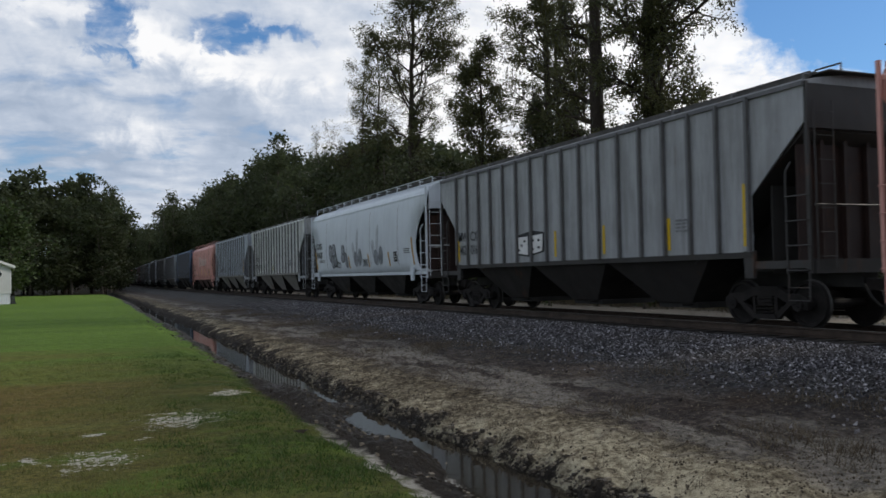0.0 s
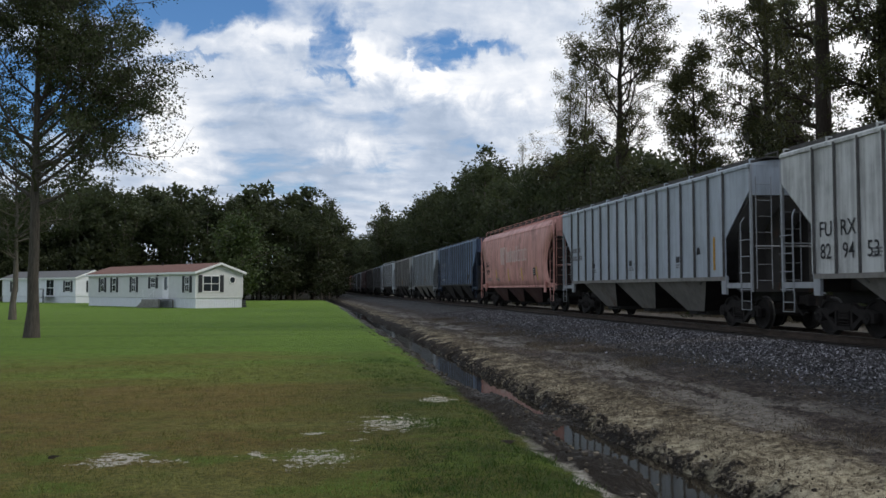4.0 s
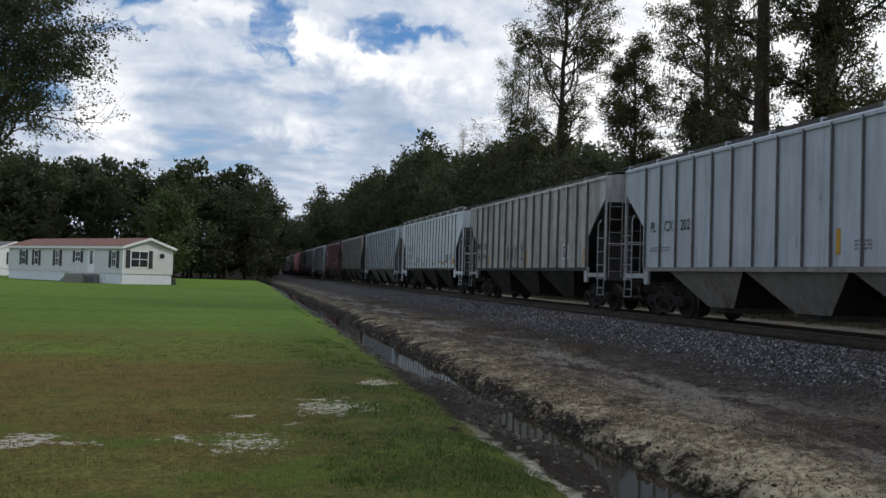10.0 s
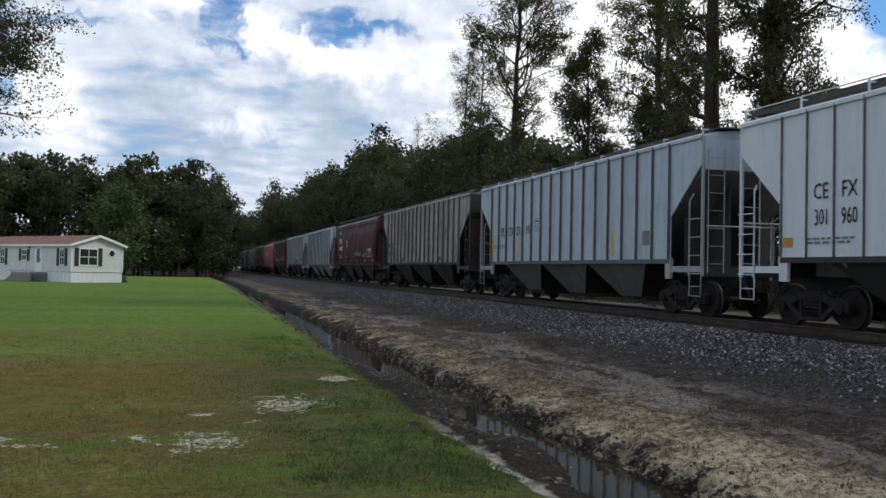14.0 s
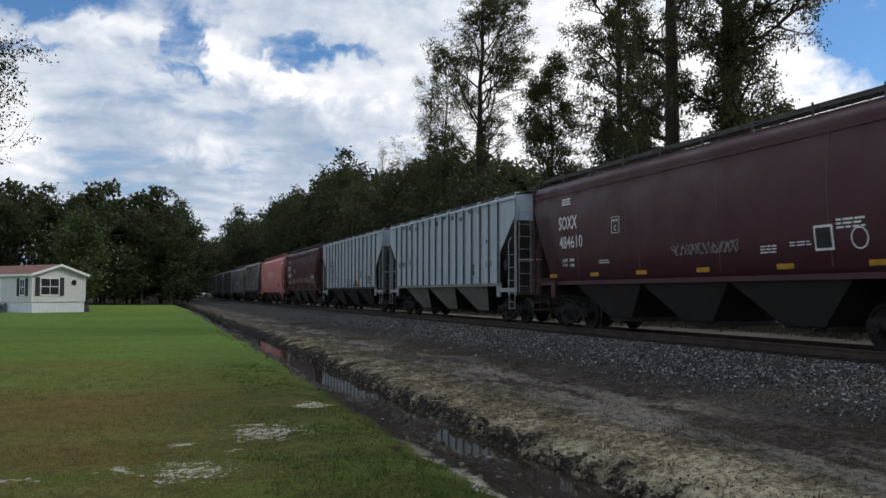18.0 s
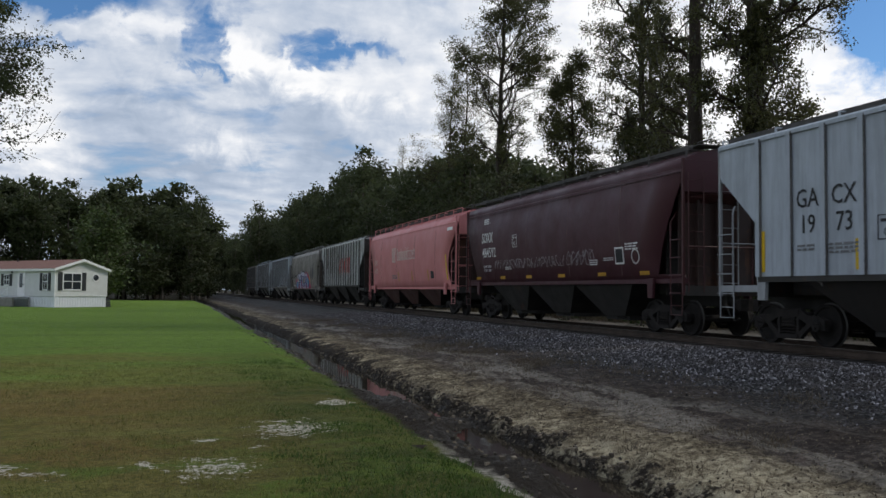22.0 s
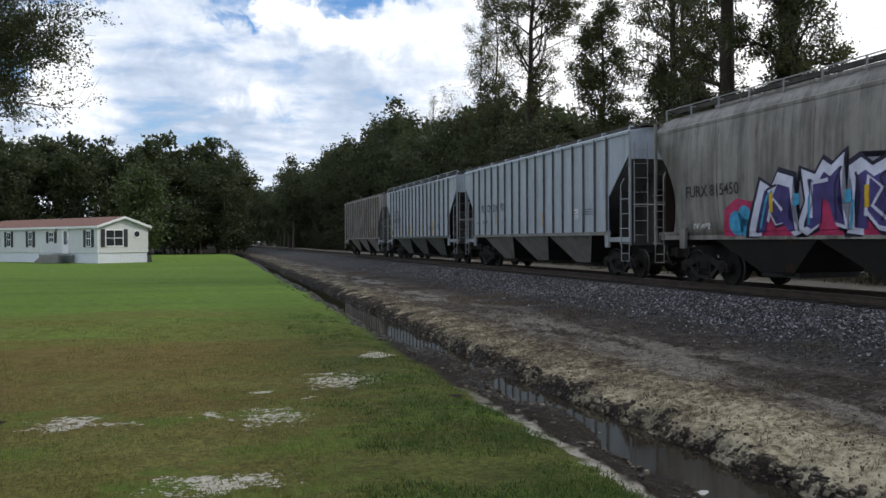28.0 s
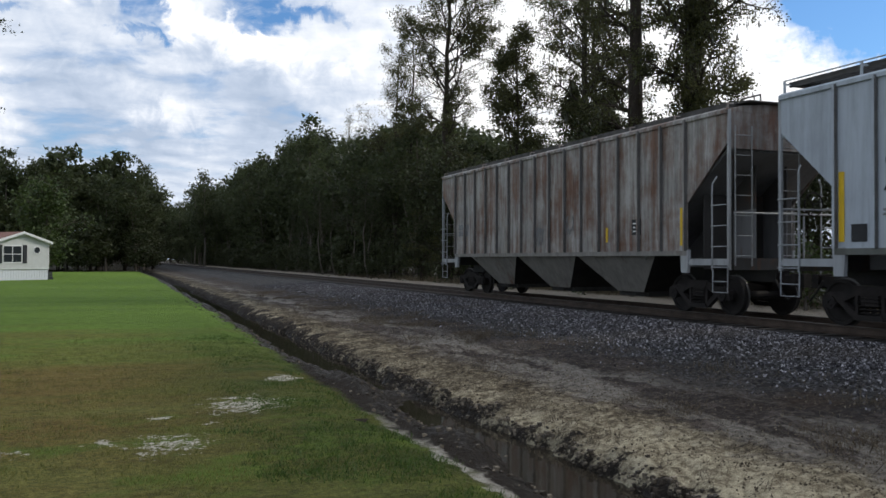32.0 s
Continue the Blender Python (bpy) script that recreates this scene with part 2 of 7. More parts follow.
def car_paint(name, col, dirt=0.5, rust=0.0, seed=0.0, rough=0.5, soot=0.0, chalk=0.0):
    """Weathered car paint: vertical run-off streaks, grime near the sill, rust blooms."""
    m = Mat(name, rough, 0.0, 0.35)
    v = m.coords("Object", (1, 1, 1), (seed * 3.1, seed * 7.7, 0))
    streak = m.noise(m.coords("Object", (2.5, 2.2, 0.22), (seed * 3.1, seed * 5.3, seed)), 2.0, 7, 0.68)
    fine = m.noise(m.coords("Object", (9, 9, 0.7), (seed, seed * 2.3, 0)), 2.5, 5, 0.7)
    blot = m.noise(v, 0.9, 6, 0.65)
    grime = tuple(c * 0.42 + g for c, g in zip(col, (0.022, 0.018, 0.014)))
    c = m.mix(m.math("MULTIPLY", m.ramp(streak, (0.42, 0.0), (0.72, 1.0)), dirt), col, grime)
    c = m.mix(m.math("MULTIPLY", m.ramp(fine, (0.5, 0.0), (0.8, 1.0)), dirt * 0.7), c, grime)
    c = m.mix(m.math("MULTIPLY", m.ramp(blot, (0.35, 0.0), (0.7, 1.0)), dirt * 0.45), c, tuple(q * 0.62 for q in col))
    if chalk:   # panels bleached by the weather
        c = m.mix(m.math("MULTIPLY", m.ramp(m.noise(m.coords("Object", (0.2, 0.55, 0.16), (seed, seed * 0.6, seed)), 1.3, 6, 0.62), (0.46, 0.0), (0.58, 1.0)), chalk), c, tuple(q * 1.45 + 0.03 for q in col))
    if soot:
        run = m.math("ADD", m.math("MULTIPLY", m.noise(m.coords("Object", (1, 2.4, 0.16), (seed, seed * 1.7, seed)), 1.6, 6, 0.7), 0.7), m.math("MULTIPLY", blot, 0.3))
        c = m.mix(m.math("MULTIPLY", m.ramp(run, (0.47, 0.0), (0.58, 1.0)), soot), c, m.ramp(fine, (0.3, (0.030, 0.027, 0.025)), (0.7, (0.085, 0.075, 0.066))))
    if rust:
        rn = m.math("ADD", m.math("MULTIPLY", streak, 0.4), m.math("MULTIPLY", m.noise(v, 0.7, 8, 0.72), 0.6))
        rm = m.ramp(rn, (0.60 - 0.16 * rust, 0.0), (0.70 - 0.12 * rust, 1.0))
        rc = m.ramp(fine, (0.3, (0.055, 0.022, 0.012)), (0.7, (0.19, 0.075, 0.03)))
        c = m.mix(m.math("MULTIPLY", rm, 0.85), c, rc)
    m.colour(c)
    m.rough(m.span(blot, 0.3, 0.7, rough - 0.1, rough + 0.2))
    m.bump(m.noise(v, 1.2, 4), 0.25, 0.02)
    return m.m


def leaf_mat(name, a, b, glow=0.3):
    m = Mat(name, 0.55, 0.0, 0.3)
    col = m.ramp(m.island(), (0.0, a), (1.0, b))
    col = m.mix(m.span(m.random(), 0, 1, 0.0, 0.35), col, tuple(0.5 * (p + q) * 0.7 for p, q in zip(a, b)))
    m.colour(col)
    tr = m.n.new("ShaderNodeBsdfTranslucent")
    m.l.new(col, tr.inputs["Color"])
    mx = m.n.new("ShaderNodeMixShader")
    mx.inputs["Fac"].default_value = glow
    m.l.new(m.b.outputs[0], mx.inputs[1])
    m.l.new(tr.outputs[0], mx.inputs[2])
    m.l.new(mx.outputs[0], m.n["Material Output"].inputs["Surface"])
    return m.m


def bark_mat(name, a, b):
    m = Mat(name, 0.85, 0.0, 0.2)
    n = m.noise(m.coords("Object", (6, 6, 1.0)), 2.2, 6, 0.7)
    m.colour(m.ramp(n, (0.3, a), (0.7, b)))
    m.bump(n, 0.8, 0.05)
    return m.m


LEAF_DARK = leaf_mat("leaf_dark", (0.026, 0.034, 0.013), (0.062, 0.072, 0.027), 0.35)
LEAF_TALL = leaf_mat("leaf_tall", (0.044, 0.050, 0.020), (0.115, 0.116, 0.042), 0.48)
LEAF_FAR = leaf_mat("leaf_far", (0.044, 0.056, 0.024), (0.080, 0.096, 0.040), 0.48)
LEAF_OAK = leaf_mat("leaf_oak", (0.028, 0.040, 0.016), (0.075, 0.090, 0.034), 0.42)
LEAF_PALE = leaf_mat("leaf_pale", (0.10, 0.12, 0.06), (0.20, 0.21, 0.12), 0.3)
LEAF_BUSH = leaf_mat("leaf_bush", (0.03, 0.055, 0.015), (0.09, 0.12, 0.035), 0.25)
MOSS = leaf_mat("hanging_moss", (0.06, 0.065, 0.045), (0.12, 0.12, 0.09), 0.2)
BARK = bark_mat("bark", (0.022, 0.017, 0.013), (0.058, 0.046, 0.036))
BARK_OAK = bark_mat("bark_oak", (0.040, 0.034, 0.028), (0.105, 0.092, 0.078))
BARK_GREY = bark_mat("bark_grey", (0.07, 0.06, 0.05), (0.17, 0.15, 0.125))
BARK_PALE = bark_mat("bark_pale", (0.20, 0.19, 0.17), (0.38, 0.36, 0.33))


def ground_material():
    m = Mat("ground", 0.95, 0.0, 0.15)
    P = m.coords("World")
    sep = m.n.new("ShaderNodeSeparateXYZ")
    m.l.new(P, sep.inputs[0])
    X, Y = sep.outputs["X"], sep.outputs["Y"]
    big, mid, fine = m.noise(P, 0.22, 4), m.noise(P, 1.3, 6, 0.65), m.noise(P, 11.0, 6, 0.7)
    grit = m.noise(P, 45.0, 4, 0.7)
    warp = m.span(mid, 0.25, 0.75, -0.35, 0.35)
    Xs = m.math("SUBTRACT", X, m.math("MULTIPLY", m.span(Y, 15.0, 90.0, 0.0, 1.15), m.math("MULTIPLY", m.span(X, -1.0, 2.5), m.span(X, 9.0, 6.0))))
    Xw = m.math("ADD", Xs, warp)
    Yw = m.math("ADD", Y, m.span(big, 0.2, 0.8, -4.0, 4.0))
    # lawn: green far off, a dry olive band nearer by, mixed close to
    lush = m.ramp(fine, (0.25, (0.102, 0.176, 0.026)), (0.55, (0.160, 0.260, 0.040)), (0.8, (0.215, 0.325, 0.064)))
    dry = m.ramp(fine, (0.25, (0.105, 0.070, 0.021)), (0.55, (0.210, 0.142, 0.042)), (0.8, (0.285, 0.204, 0.074)))
    olive = m.ramp(fine, (0.25, (0.105, 0.108, 0.027)), (0.55, (0.225, 0.216, 0.058)), (0.8, (0.330, 0.310, 0.102)))
    wide = m.noise(m.coords("World", (0.16, 0.40, 1)), 1.0, 5, 0.62)
    patchy = m.ramp(m.noise(m.coords("World", (0.5, 0.9, 1)), 1.0, 5, 0.62), (0.32, 0.0), (0.62, 1.0))
    Yd = m.math("ADD", Y, m.span(wide, 0.25, 0.75, -7.0, 7.0))
    lawn = m.mix(m.span(Yd, 24.0, 11.0), lush, dry)
    lawn = m.mix(m.math("MULTIPLY", m.span(Yd, 12.5, 7.0), m.span(patchy, 0, 1, 0.45, 1.0)), lawn, olive)
    lawn = m.mix(m.math("MULTIPLY", m.math("MULTIPLY", m.span(Xw, -0.6, 1.6), m.span(patchy, 0, 1, 0.95, 0.45)), m.span(Y, 30.0, 14.0)), lawn, m.ramp(fine, (0.25, (0.026, 0.052, 0.008)), (0.7, (0.058, 0.105, 0.016))))
    lawn = m.mix(m.math("MULTIPLY", m.ramp(m.noise(m.coords("World", (0.05, 0.5, 1)), 1.0, 4, 0.6), (0.40, 0.0), (0.65, 0.30)), m.span(Y, 14.0, 26.0)), lawn, (0.060, 0.100, 0.020))
    lawn = m.mix(m.ramp(m.noise(P, 3.2, 6, 0.7), (0.45, 0.0), (0.7, 0.5)), lawn, m.mix(0.5, lush, dry), "MULTIPLY")
    lawn = m.mix(m.math("MULTIPLY", m.ramp(m.noise(P, 19.0, 5, 0.8), (0.47, 0.0), (0.58, 0.50)), m.span(Y, 16.0, 8.0)), lawn, (0.030, 0.034, 0.010))
    # bare sand patches in the lawn
    sand = m.ramp(fine, (0.25, (0.40, 0.370, 0.31)), (0.7, (0.74, 0.69, 0.60)))
    holes = None
    Xp = m.math("ADD", X, m.span(m.noise(P, 2.4, 5, 0.6), 0.2, 0.8, -0.30, 0.30))
    Yp = m.math("ADD", Y, m.span(m.noise(m.coords("World", (1, 1, 1), (5.0, 3.0, 0.0)), 2.4, 5, 0.6), 0.2, 0.8, -0.45, 0.45))
    for cx, cy, rx, ry in ((1.15, 10.35, 0.52, 0.62), (0.15, 8.32, 0.40, 0.48), (-0.40, 8.62, 0.16, 0.22), (-1.22, 8.43, 0.20, 0.12), (-1.75, 8.6, 0.34, 0.26), (2.05, 12.5, 0.24, 0.40), (0.2, 9.8, 0.30, 0.13), (-0.35, 6.1, 0.52, 0.22), (0.62, 9.3, 0.14, 0.12)):
        dx = m.math("DIVIDE", m.math("SUBTRACT", Xp, cx), rx)
        dy = m.math("DIVIDE", m.math("SUBTRACT", Yp, cy), ry)
        d = m.math("SUBTRACT", 1.0, m.math("ADD", m.math("MULTIPLY", dx, dx), m.math("MULTIPLY", dy, dy)))
        holes = d if holes is None else m.math("MAXIMUM", holes, d)
    speck = m.math("ADD", m.math("MULTIPLY", m.math("SUBTRACT", m.noise(P, 6.0, 8, 0.75), 0.5), 1.5), m.math("MULTIPLY", m.math("SUBTRACT", m.noise(P, 22.0, 5, 0.75), 0.5), 1.4))
    bare = m.ramp(m.math("ADD", speck, m.math("MULTIPLY", m.math("MAXIMUM", holes, -2.0), 0.27)), (0.14, 0.0), (0.24, 1.0))
    lawn = m.mix(m.math("MULTIPLY", m.ramp(m.noise(m.coords("World", (0.75, 1.1, 1)), 1.0, 5, 0.65), (0.50, 0.0), (0.62, 0.8)), m.span(Y, 12.0, 8.5)), lawn, m.ramp(fine, (0.25, (0.060, 0.110, 0.012)), (0.7, (0.135, 0.205, 0.030))))
    lawn = m.mix(bare, lawn, sand)
    # ditch mud, sandy bank, cindery shoulder, ballast bed
    mud = m.ramp(fine, (0.25, (0.012, 0.010, 0.007)), (0.6, (0.032, 0.025, 0.019)), (0.85, (0.072, 0.060, 0.046)))
    clay = m.ramp(m.math("ADD", m.math("ADD", m.math("MULTIPLY", mid, 0.40), m.math("MULTIPLY", fine, 0.60)), m.math("SUBTRACT", m.span(Y, 10.5, 6.0, -0.02, 0.045), m.span(X, 4.6, 5.6, 0.0, 0.06))), (0.38, (0.040, 0.031, 0.021)), (0.47, (0.190, 0.157, 0.104)), (0.60, (0.560, 0.495, 0.350)))
    clay = m.mix(m.ramp(grit, (0.54, 0.0), (0.68, 0.4)), clay, (0.08, 0.062, 0.042))
    clay = m.mix(m.math("MULTIPLY", m.ramp(m.noise(m.coords("World", (1.2, 0.55, 1)), 1.0, 6, 0.7), (0.46, 0.0), (0.60, 1.0)), m.span(Yw, 7.5, 16.0, 0.15, 0.8)), clay, m.ramp(fine, (0.3, (0.030, 0.024, 0.016)), (0.7, (0.105, 0.082, 0.056))))
    cinder = m.ramp(m.math("ADD", m.math("MULTIPLY", fine, 0.6), m.math("MULTIPLY", mid, 0.4)), (0.34, (0.018, 0.0145, 0.013)), (0.5, (0.056, 0.045, 0.039)), (0.64, (0.165, 0.136, 0.116)))
    strip = m.noise(m.coords("World", (1.5, 0.32, 1)), 1.0, 6, 0.7)
    cinder = m.mix(m.math("MULTIPLY", m.ramp(strip, (0.46, 0.0), (0.55, 1.0)), m.span(X, 7.4, 6.4)), cinder, m.ramp(fine, (0.3, (0.075, 0.066, 0.056)), (0.65, (0.300, 0.272, 0.235))))
    cinder = m.mix(m.math("MULTIPLY", m.ramp(m.noise(P, 0.7, 5), (0.5, 0.0), (0.66, 0.7)), m.span(X, 6.2, 7.2)), cinder, m.ramp(fine, (0.3, (0.034, 0.022, 0.013)), (0.7, (0.105, 0.068, 0.040))))
    bed = m.ramp(m.cells(P, 24.0).outputs["Color"], (0.1, (0.014, 0.014, 0.014)), (0.6, (0.062, 0.060, 0.058)), (0.95, (0.220, 0.214, 0.206)))
    verge = m.ramp(fine, (0.25, (0.24, 0.20, 0.155)), (0.6, (0.40, 0.345, 0.28)), (0.85, (0.52, 0.465, 0.39)))
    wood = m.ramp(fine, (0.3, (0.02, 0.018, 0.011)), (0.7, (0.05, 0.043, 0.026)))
    Xe = m.math("ADD", m.math("ADD", Xs, m.span(mid, 0.25, 0.75, -0.14, 0.14)), m.span(fine, 0.25, 0.75, -0.06, 0.06))
    lip = m.math("MULTIPLY", m.math("MULTIPLY", m.span(Xe, 2.38, 2.42), m.span(Xe, 2.58, 2.50)), m.math("MULTIPLY", m.span(Y, 10.0, 7.6), m.ramp(m.noise(P, 4.0, 6, 0.7), (0.40, 0.15), (0.52, 1.0))))
    col = m.mix(m.span(m.math("SUBTRACT", Xe, m.span(Y, 12.0, 17.0, 0.0, 0.30)), 2.38, 2.54), lawn, mud)
    col = m.mix(m.math("MULTIPLY", lip, 0.9), col, m.ramp(fine, (0.25, (0.26, 0.235, 0.195)), (0.7, (0.62, 0.585, 0.52))))
    Xc = m.math("ADD", Xw, m.span(m.noise(P, 2.6, 6, 0.7), 0.25, 0.75, -0.28, 0.28))
    col = m.mix(m.span(m.math("SUBTRACT", Xc, m.span(Y, 15.0, 26.0, 0.0, 0.38)), 4.02, 4.14), col, clay)
    col = m.mix(m.span(Xc, 5.05, 5.6), col, cinder)
    col = m.mix(m.math("MULTIPLY", m.span(m.math("ADD", X, m.span(m.noise(P, 0.45, 6, 0.7), 0.25, 0.75, -1.5, 1.5)), 7.4, 8.8), m.ramp(m.noise(P, 0.8, 6, 0.7), (0.30, 0.35), (0.5, 1.0))), col, bed)
    # strip of bed under the train, its shade put into the colour
    train_shade = m.math("MULTIPLY", m.span(X, 12.2, 12.8), m.span(X, 15.6, 15.0))
    col = m.mix(m.math("MULTIPLY", train_shade, 0.8), col, (0.022, 0.019, 0.017))
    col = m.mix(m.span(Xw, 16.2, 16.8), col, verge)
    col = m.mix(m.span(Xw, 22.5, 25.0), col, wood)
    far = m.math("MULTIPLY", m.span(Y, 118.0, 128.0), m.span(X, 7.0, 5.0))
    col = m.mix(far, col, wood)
    m.colour(col)
    wet = m.math("MULTIPLY", m.span(Xw, 2.6, 2.9), m.span(Xw, 4.0, 3.8))
    m.rough(m.span(m.math("MULTIPLY", wet, m.span(fine, 0.3, 0.6)), 0.0, 1.0, 0.95, 0.35))
    m.bump(m.math("ADD", m.math("MULTIPLY", fine, 0.8), m.math("MULTIPLY", grit, 0.7)), 1.0, 0.09)
    return m.m


GROUND = ground_material()


def water_material():
    m = Mat("ditch_water", 0.04, 0.0, 0.5)
    m.b.inputs["IOR"].default_value = 1.333
    n = m.noise(m.coords("World"), 3.0, 3)
    m.colour(m.ramp(n, (0.3, (0.012, 0.010, 0.007)), (0.7, (0.03, 0.025, 0.018))))
    m.bump(m.noise(m.coords("World"), 6.0, 2), 0.05, 0.01)
    return m.m


WATER = water_material()


def stone_material():
    m = Mat("ballast_stone", 0.85, 0.0, 0.25)
    col = m.ramp(m.island(), (0.0, (0.013, 0.012, 0.013)), (0.45, (0.056, 0.052, 0.057)), (0.8, (0.168, 0.159, 0.170)), (1.0, (0.50, 0.48, 0.49)))
    m.colour(m.mix(m.ramp(m.noise(m.coords("World"), 0.5, 5), (0.4, 0.0), (0.7, 0.55)), col, (0.075, 0.062, 0.048)))
    return m.m


STONE = stone_material()
RAIL = plain("rail_steel", (0.075, 0.055, 0.043), 0.55, 0.6, 0.4, 3)
RAIL_TOP = plain("polished_railhead", (0.14, 0.13, 0.12), 0.5, 0.6, 0.15, 3)
TIE = plain("creosoted_tie", (0.030, 0.025, 0.021), 0.9, 0, 0.5, 5)
TRUCK = plain("truck_casting", (0.017, 0.0138, 0.0122), 0.92, 0.0, 0.45, 5)
WHEEL = plain("wheel_steel", (0.015, 0.0125, 0.011), 0.9, 0.0, 0.4, 5)
TREAD = plain("wheel_tread", (0.07, 0.066, 0.062), 0.5, 0.6, 0.2, 5)
RUST = plain("rust_bloom", (0.15, 0.072, 0.036), 0.85, 0, 0.5, 4)
# black of the underframe; on the bays' end slopes it paints in shade
UNDER = plain("underframe_black_and_bay_shade", (0.022, 0.020, 0.018), 0.75, 0, 0.5, 2)
GRATE = plain("running_board_steel", (0.075, 0.07, 0.066), 0.7, 0.15, 0.35, 3)
YELLOW = plain("reflector_yellow", (0.62, 0.40, 0.015), 0.45, 0, 0.15, 3)
ORANGE = plain("reflector_amber", (0.42, 0.22, 0.02), 0.5, 0, 0.25, 5)
INK = plain("stencil_black", (0.018, 0.018, 0.020), 0.6, 0, 0.3, 5)
INK_GREY = plain("stencil_grey", (0.17, 0.17, 0.175), 0.6, 0, 0.3, 5)
INK_WHITE = plain("stencil_white", (0.70, 0.69, 0.67), 0.6, 0, 0.12, 5)
INK_PINK = plain("stencil_cream", (0.62, 0.47, 0.42), 0.6, 0, 0.15, 3)
WINDOW = Mat("window_glass", 0.08, 0, 0.6).colour((0.03, 0.035, 0.04)).m


# ---- mesh helpers ----
def box(bm, x0, x1, y0, y1, z0, z1, m=None):
    vs = [bm.verts.new((x, y, z)) for z in (z0, z1) for x, y in ((x0, y0), (x1, y0), (x1, y1), (x0, y1))]
    for f in ((3, 2, 1, 0), (4, 5, 6, 7), (0, 1, 5, 4), (1, 2, 6, 5), (2, 3, 7, 6), (3, 0, 4, 7)):
        bm.faces.new([vs[i] for i in f])
    if m is not None:
        bmesh.ops.transform(bm, matrix=m, verts=vs)
    return vs


def prism(bm, pts, axis, a, b):
    """A flat outline, pulled from a to b along an axis (0, 1 or 2)."""
    def at(p, q):
        c = list(p)
        c.insert(axis, q)
        return bm.verts.new(c)
    lo, hi = [at(p, a) for p in pts], [at(p, b) for p in pts]
    n = len(pts)
    bm.faces.new(lo)
    bm.faces.new(hi[::-1])
    for i in range(n):
        bm.faces.new((lo[i], hi[i], hi[(i + 1) % n], lo[(i + 1) % n]))
    return lo + hi


def tube(bm, path, radii, sides=6, cap=True):
    rings = []
    for i, p in enumerate(path):
        p = Vector(p)
        d = (Vector(path[min(i + 1, len(path) - 1)]) - Vector(path[max(i - 1, 0)])).normalized()
        u = d.cross(Vector((0.31, 0.77, 0.12)))
        if u.length < 1e-3:
            u = d.cross(Vector((1, 0, 0)))
        u.normalize()
        w = d.cross(u)
        r = radii[i] if hasattr(radii, "__len__") else radii
        rings.append([bm.verts.new(p + (u * math.cos(a) + w * math.sin(a)) * r) for a in (2 * math.pi * k / sides for k in range(sides))])
    for a, b in zip(rings, rings[1:]):
        for k in range(sides):
            bm.faces.new((a[k], a[(k + 1) % sides], b[(k + 1) % sides], b[k]))
    if cap:
        bm.faces.new(rings[0][::-1])
        bm.faces.new(rings[-1])


def wheel_disc(bm, x0, x1, r, cy, cz, sides=24):
    tube(bm, [(x0, cy, cz), (x1, cy, cz)], r, sides)


def done(bm, name):
    bmesh.ops.recalc_face_normals(bm, faces=bm.faces)
    me = bpy.data.meshes.new(name)
    bm.to_mesh(me)
    bm.free()
    return me


def part(name, bm, material, parent, label=""):
    me = bm if isinstance(bm, bpy.types.Mesh) else done(bm, name)
    if material and not me.materials:
        me.materials.append(material)
    ob = new(name, me)
    ob.parent = parent
    if label:
        tagged(ob, label)
    return ob


def thing(name, label, category, group="", kind="", at=None):
    ob = new(name)
    ob.empty_display_size = 0.3
    if at is not None:
        ob.matrix_basis = at
    return tagged(ob, label, category, group, kind)


def arrays(name, verts, faces, material):
    me = bpy.data.meshes.new(name)
    me.from_pydata(verts.tolist() if hasattr(verts, "tolist") else verts, [], faces.tolist() if hasattr(faces, "tolist") else faces)
    me.materials.append(material)
    return me


# ---- ground ----
TRACK_X, RAIL_Z = 13.9, 0.45


def bend(y):
    """How far the track has bent to the east at y, and its slope there."""
    q = max(0.0, y - 60.0)
    return 6.5e-5 * q * q, 1.3e-4 * q


PROFILE = ((-900, 0.0), (2.1, 0.0), (2.55, -0.08), (2.95, -0.22), (3.2, -0.36), (3.45, -0.50), (3.84, -0.52), (3.95, -0.41), (4.07, -0.23), (4.28, -0.13), (4.6, -0.08), (5.2, -0.04), (6.1, 0.0), (7.4, 0.08), (9.4, 0.15), (11.0, 0.24), (11.9, 0.27), (12.5, 0.25), (15.4, 0.25), (15.9, 0.22), (17.2, 0.02), (19.0, -0.1), (22.0, 0.0), (900, 0.0))


def relief(x, y):
    n1 = noise.noise(Vector((x * 0.9, y * 0.9, 0.0)))
    n2 = noise.noise(Vector((x * 3.1, y * 3.1, 4.0)))
    n3 = noise.noise(Vector((x * 9.0, y * 9.0, 9.0)))
    rough = np.interp(x, (1.8, 2.6, 5.0, 7.5, 9.0, 12.0), (0.010, 0.045, 0.062, 0.042, 0.015, 0.0)) if x < 12.2 else (0.0 if x < 16 else 0.02)
    crumb = 0.045 * math.exp(-((x - 4.25) / 0.45) ** 2) * noise.noise(Vector((x * 6.0, y * 6.0, 1.0)))
    return rough * (n1 + 0.8 * n2 + 0.6 * n3) + crumb


def drift(x, y):
    """How far the ditch and its banks have moved east at y."""
    return float(np.interp(y, (15, 90), (0.0, 1.15)) * np.interp(x, (-1.0, 2.5, 6.0, 9.0), (0, 1, 1, 0)))


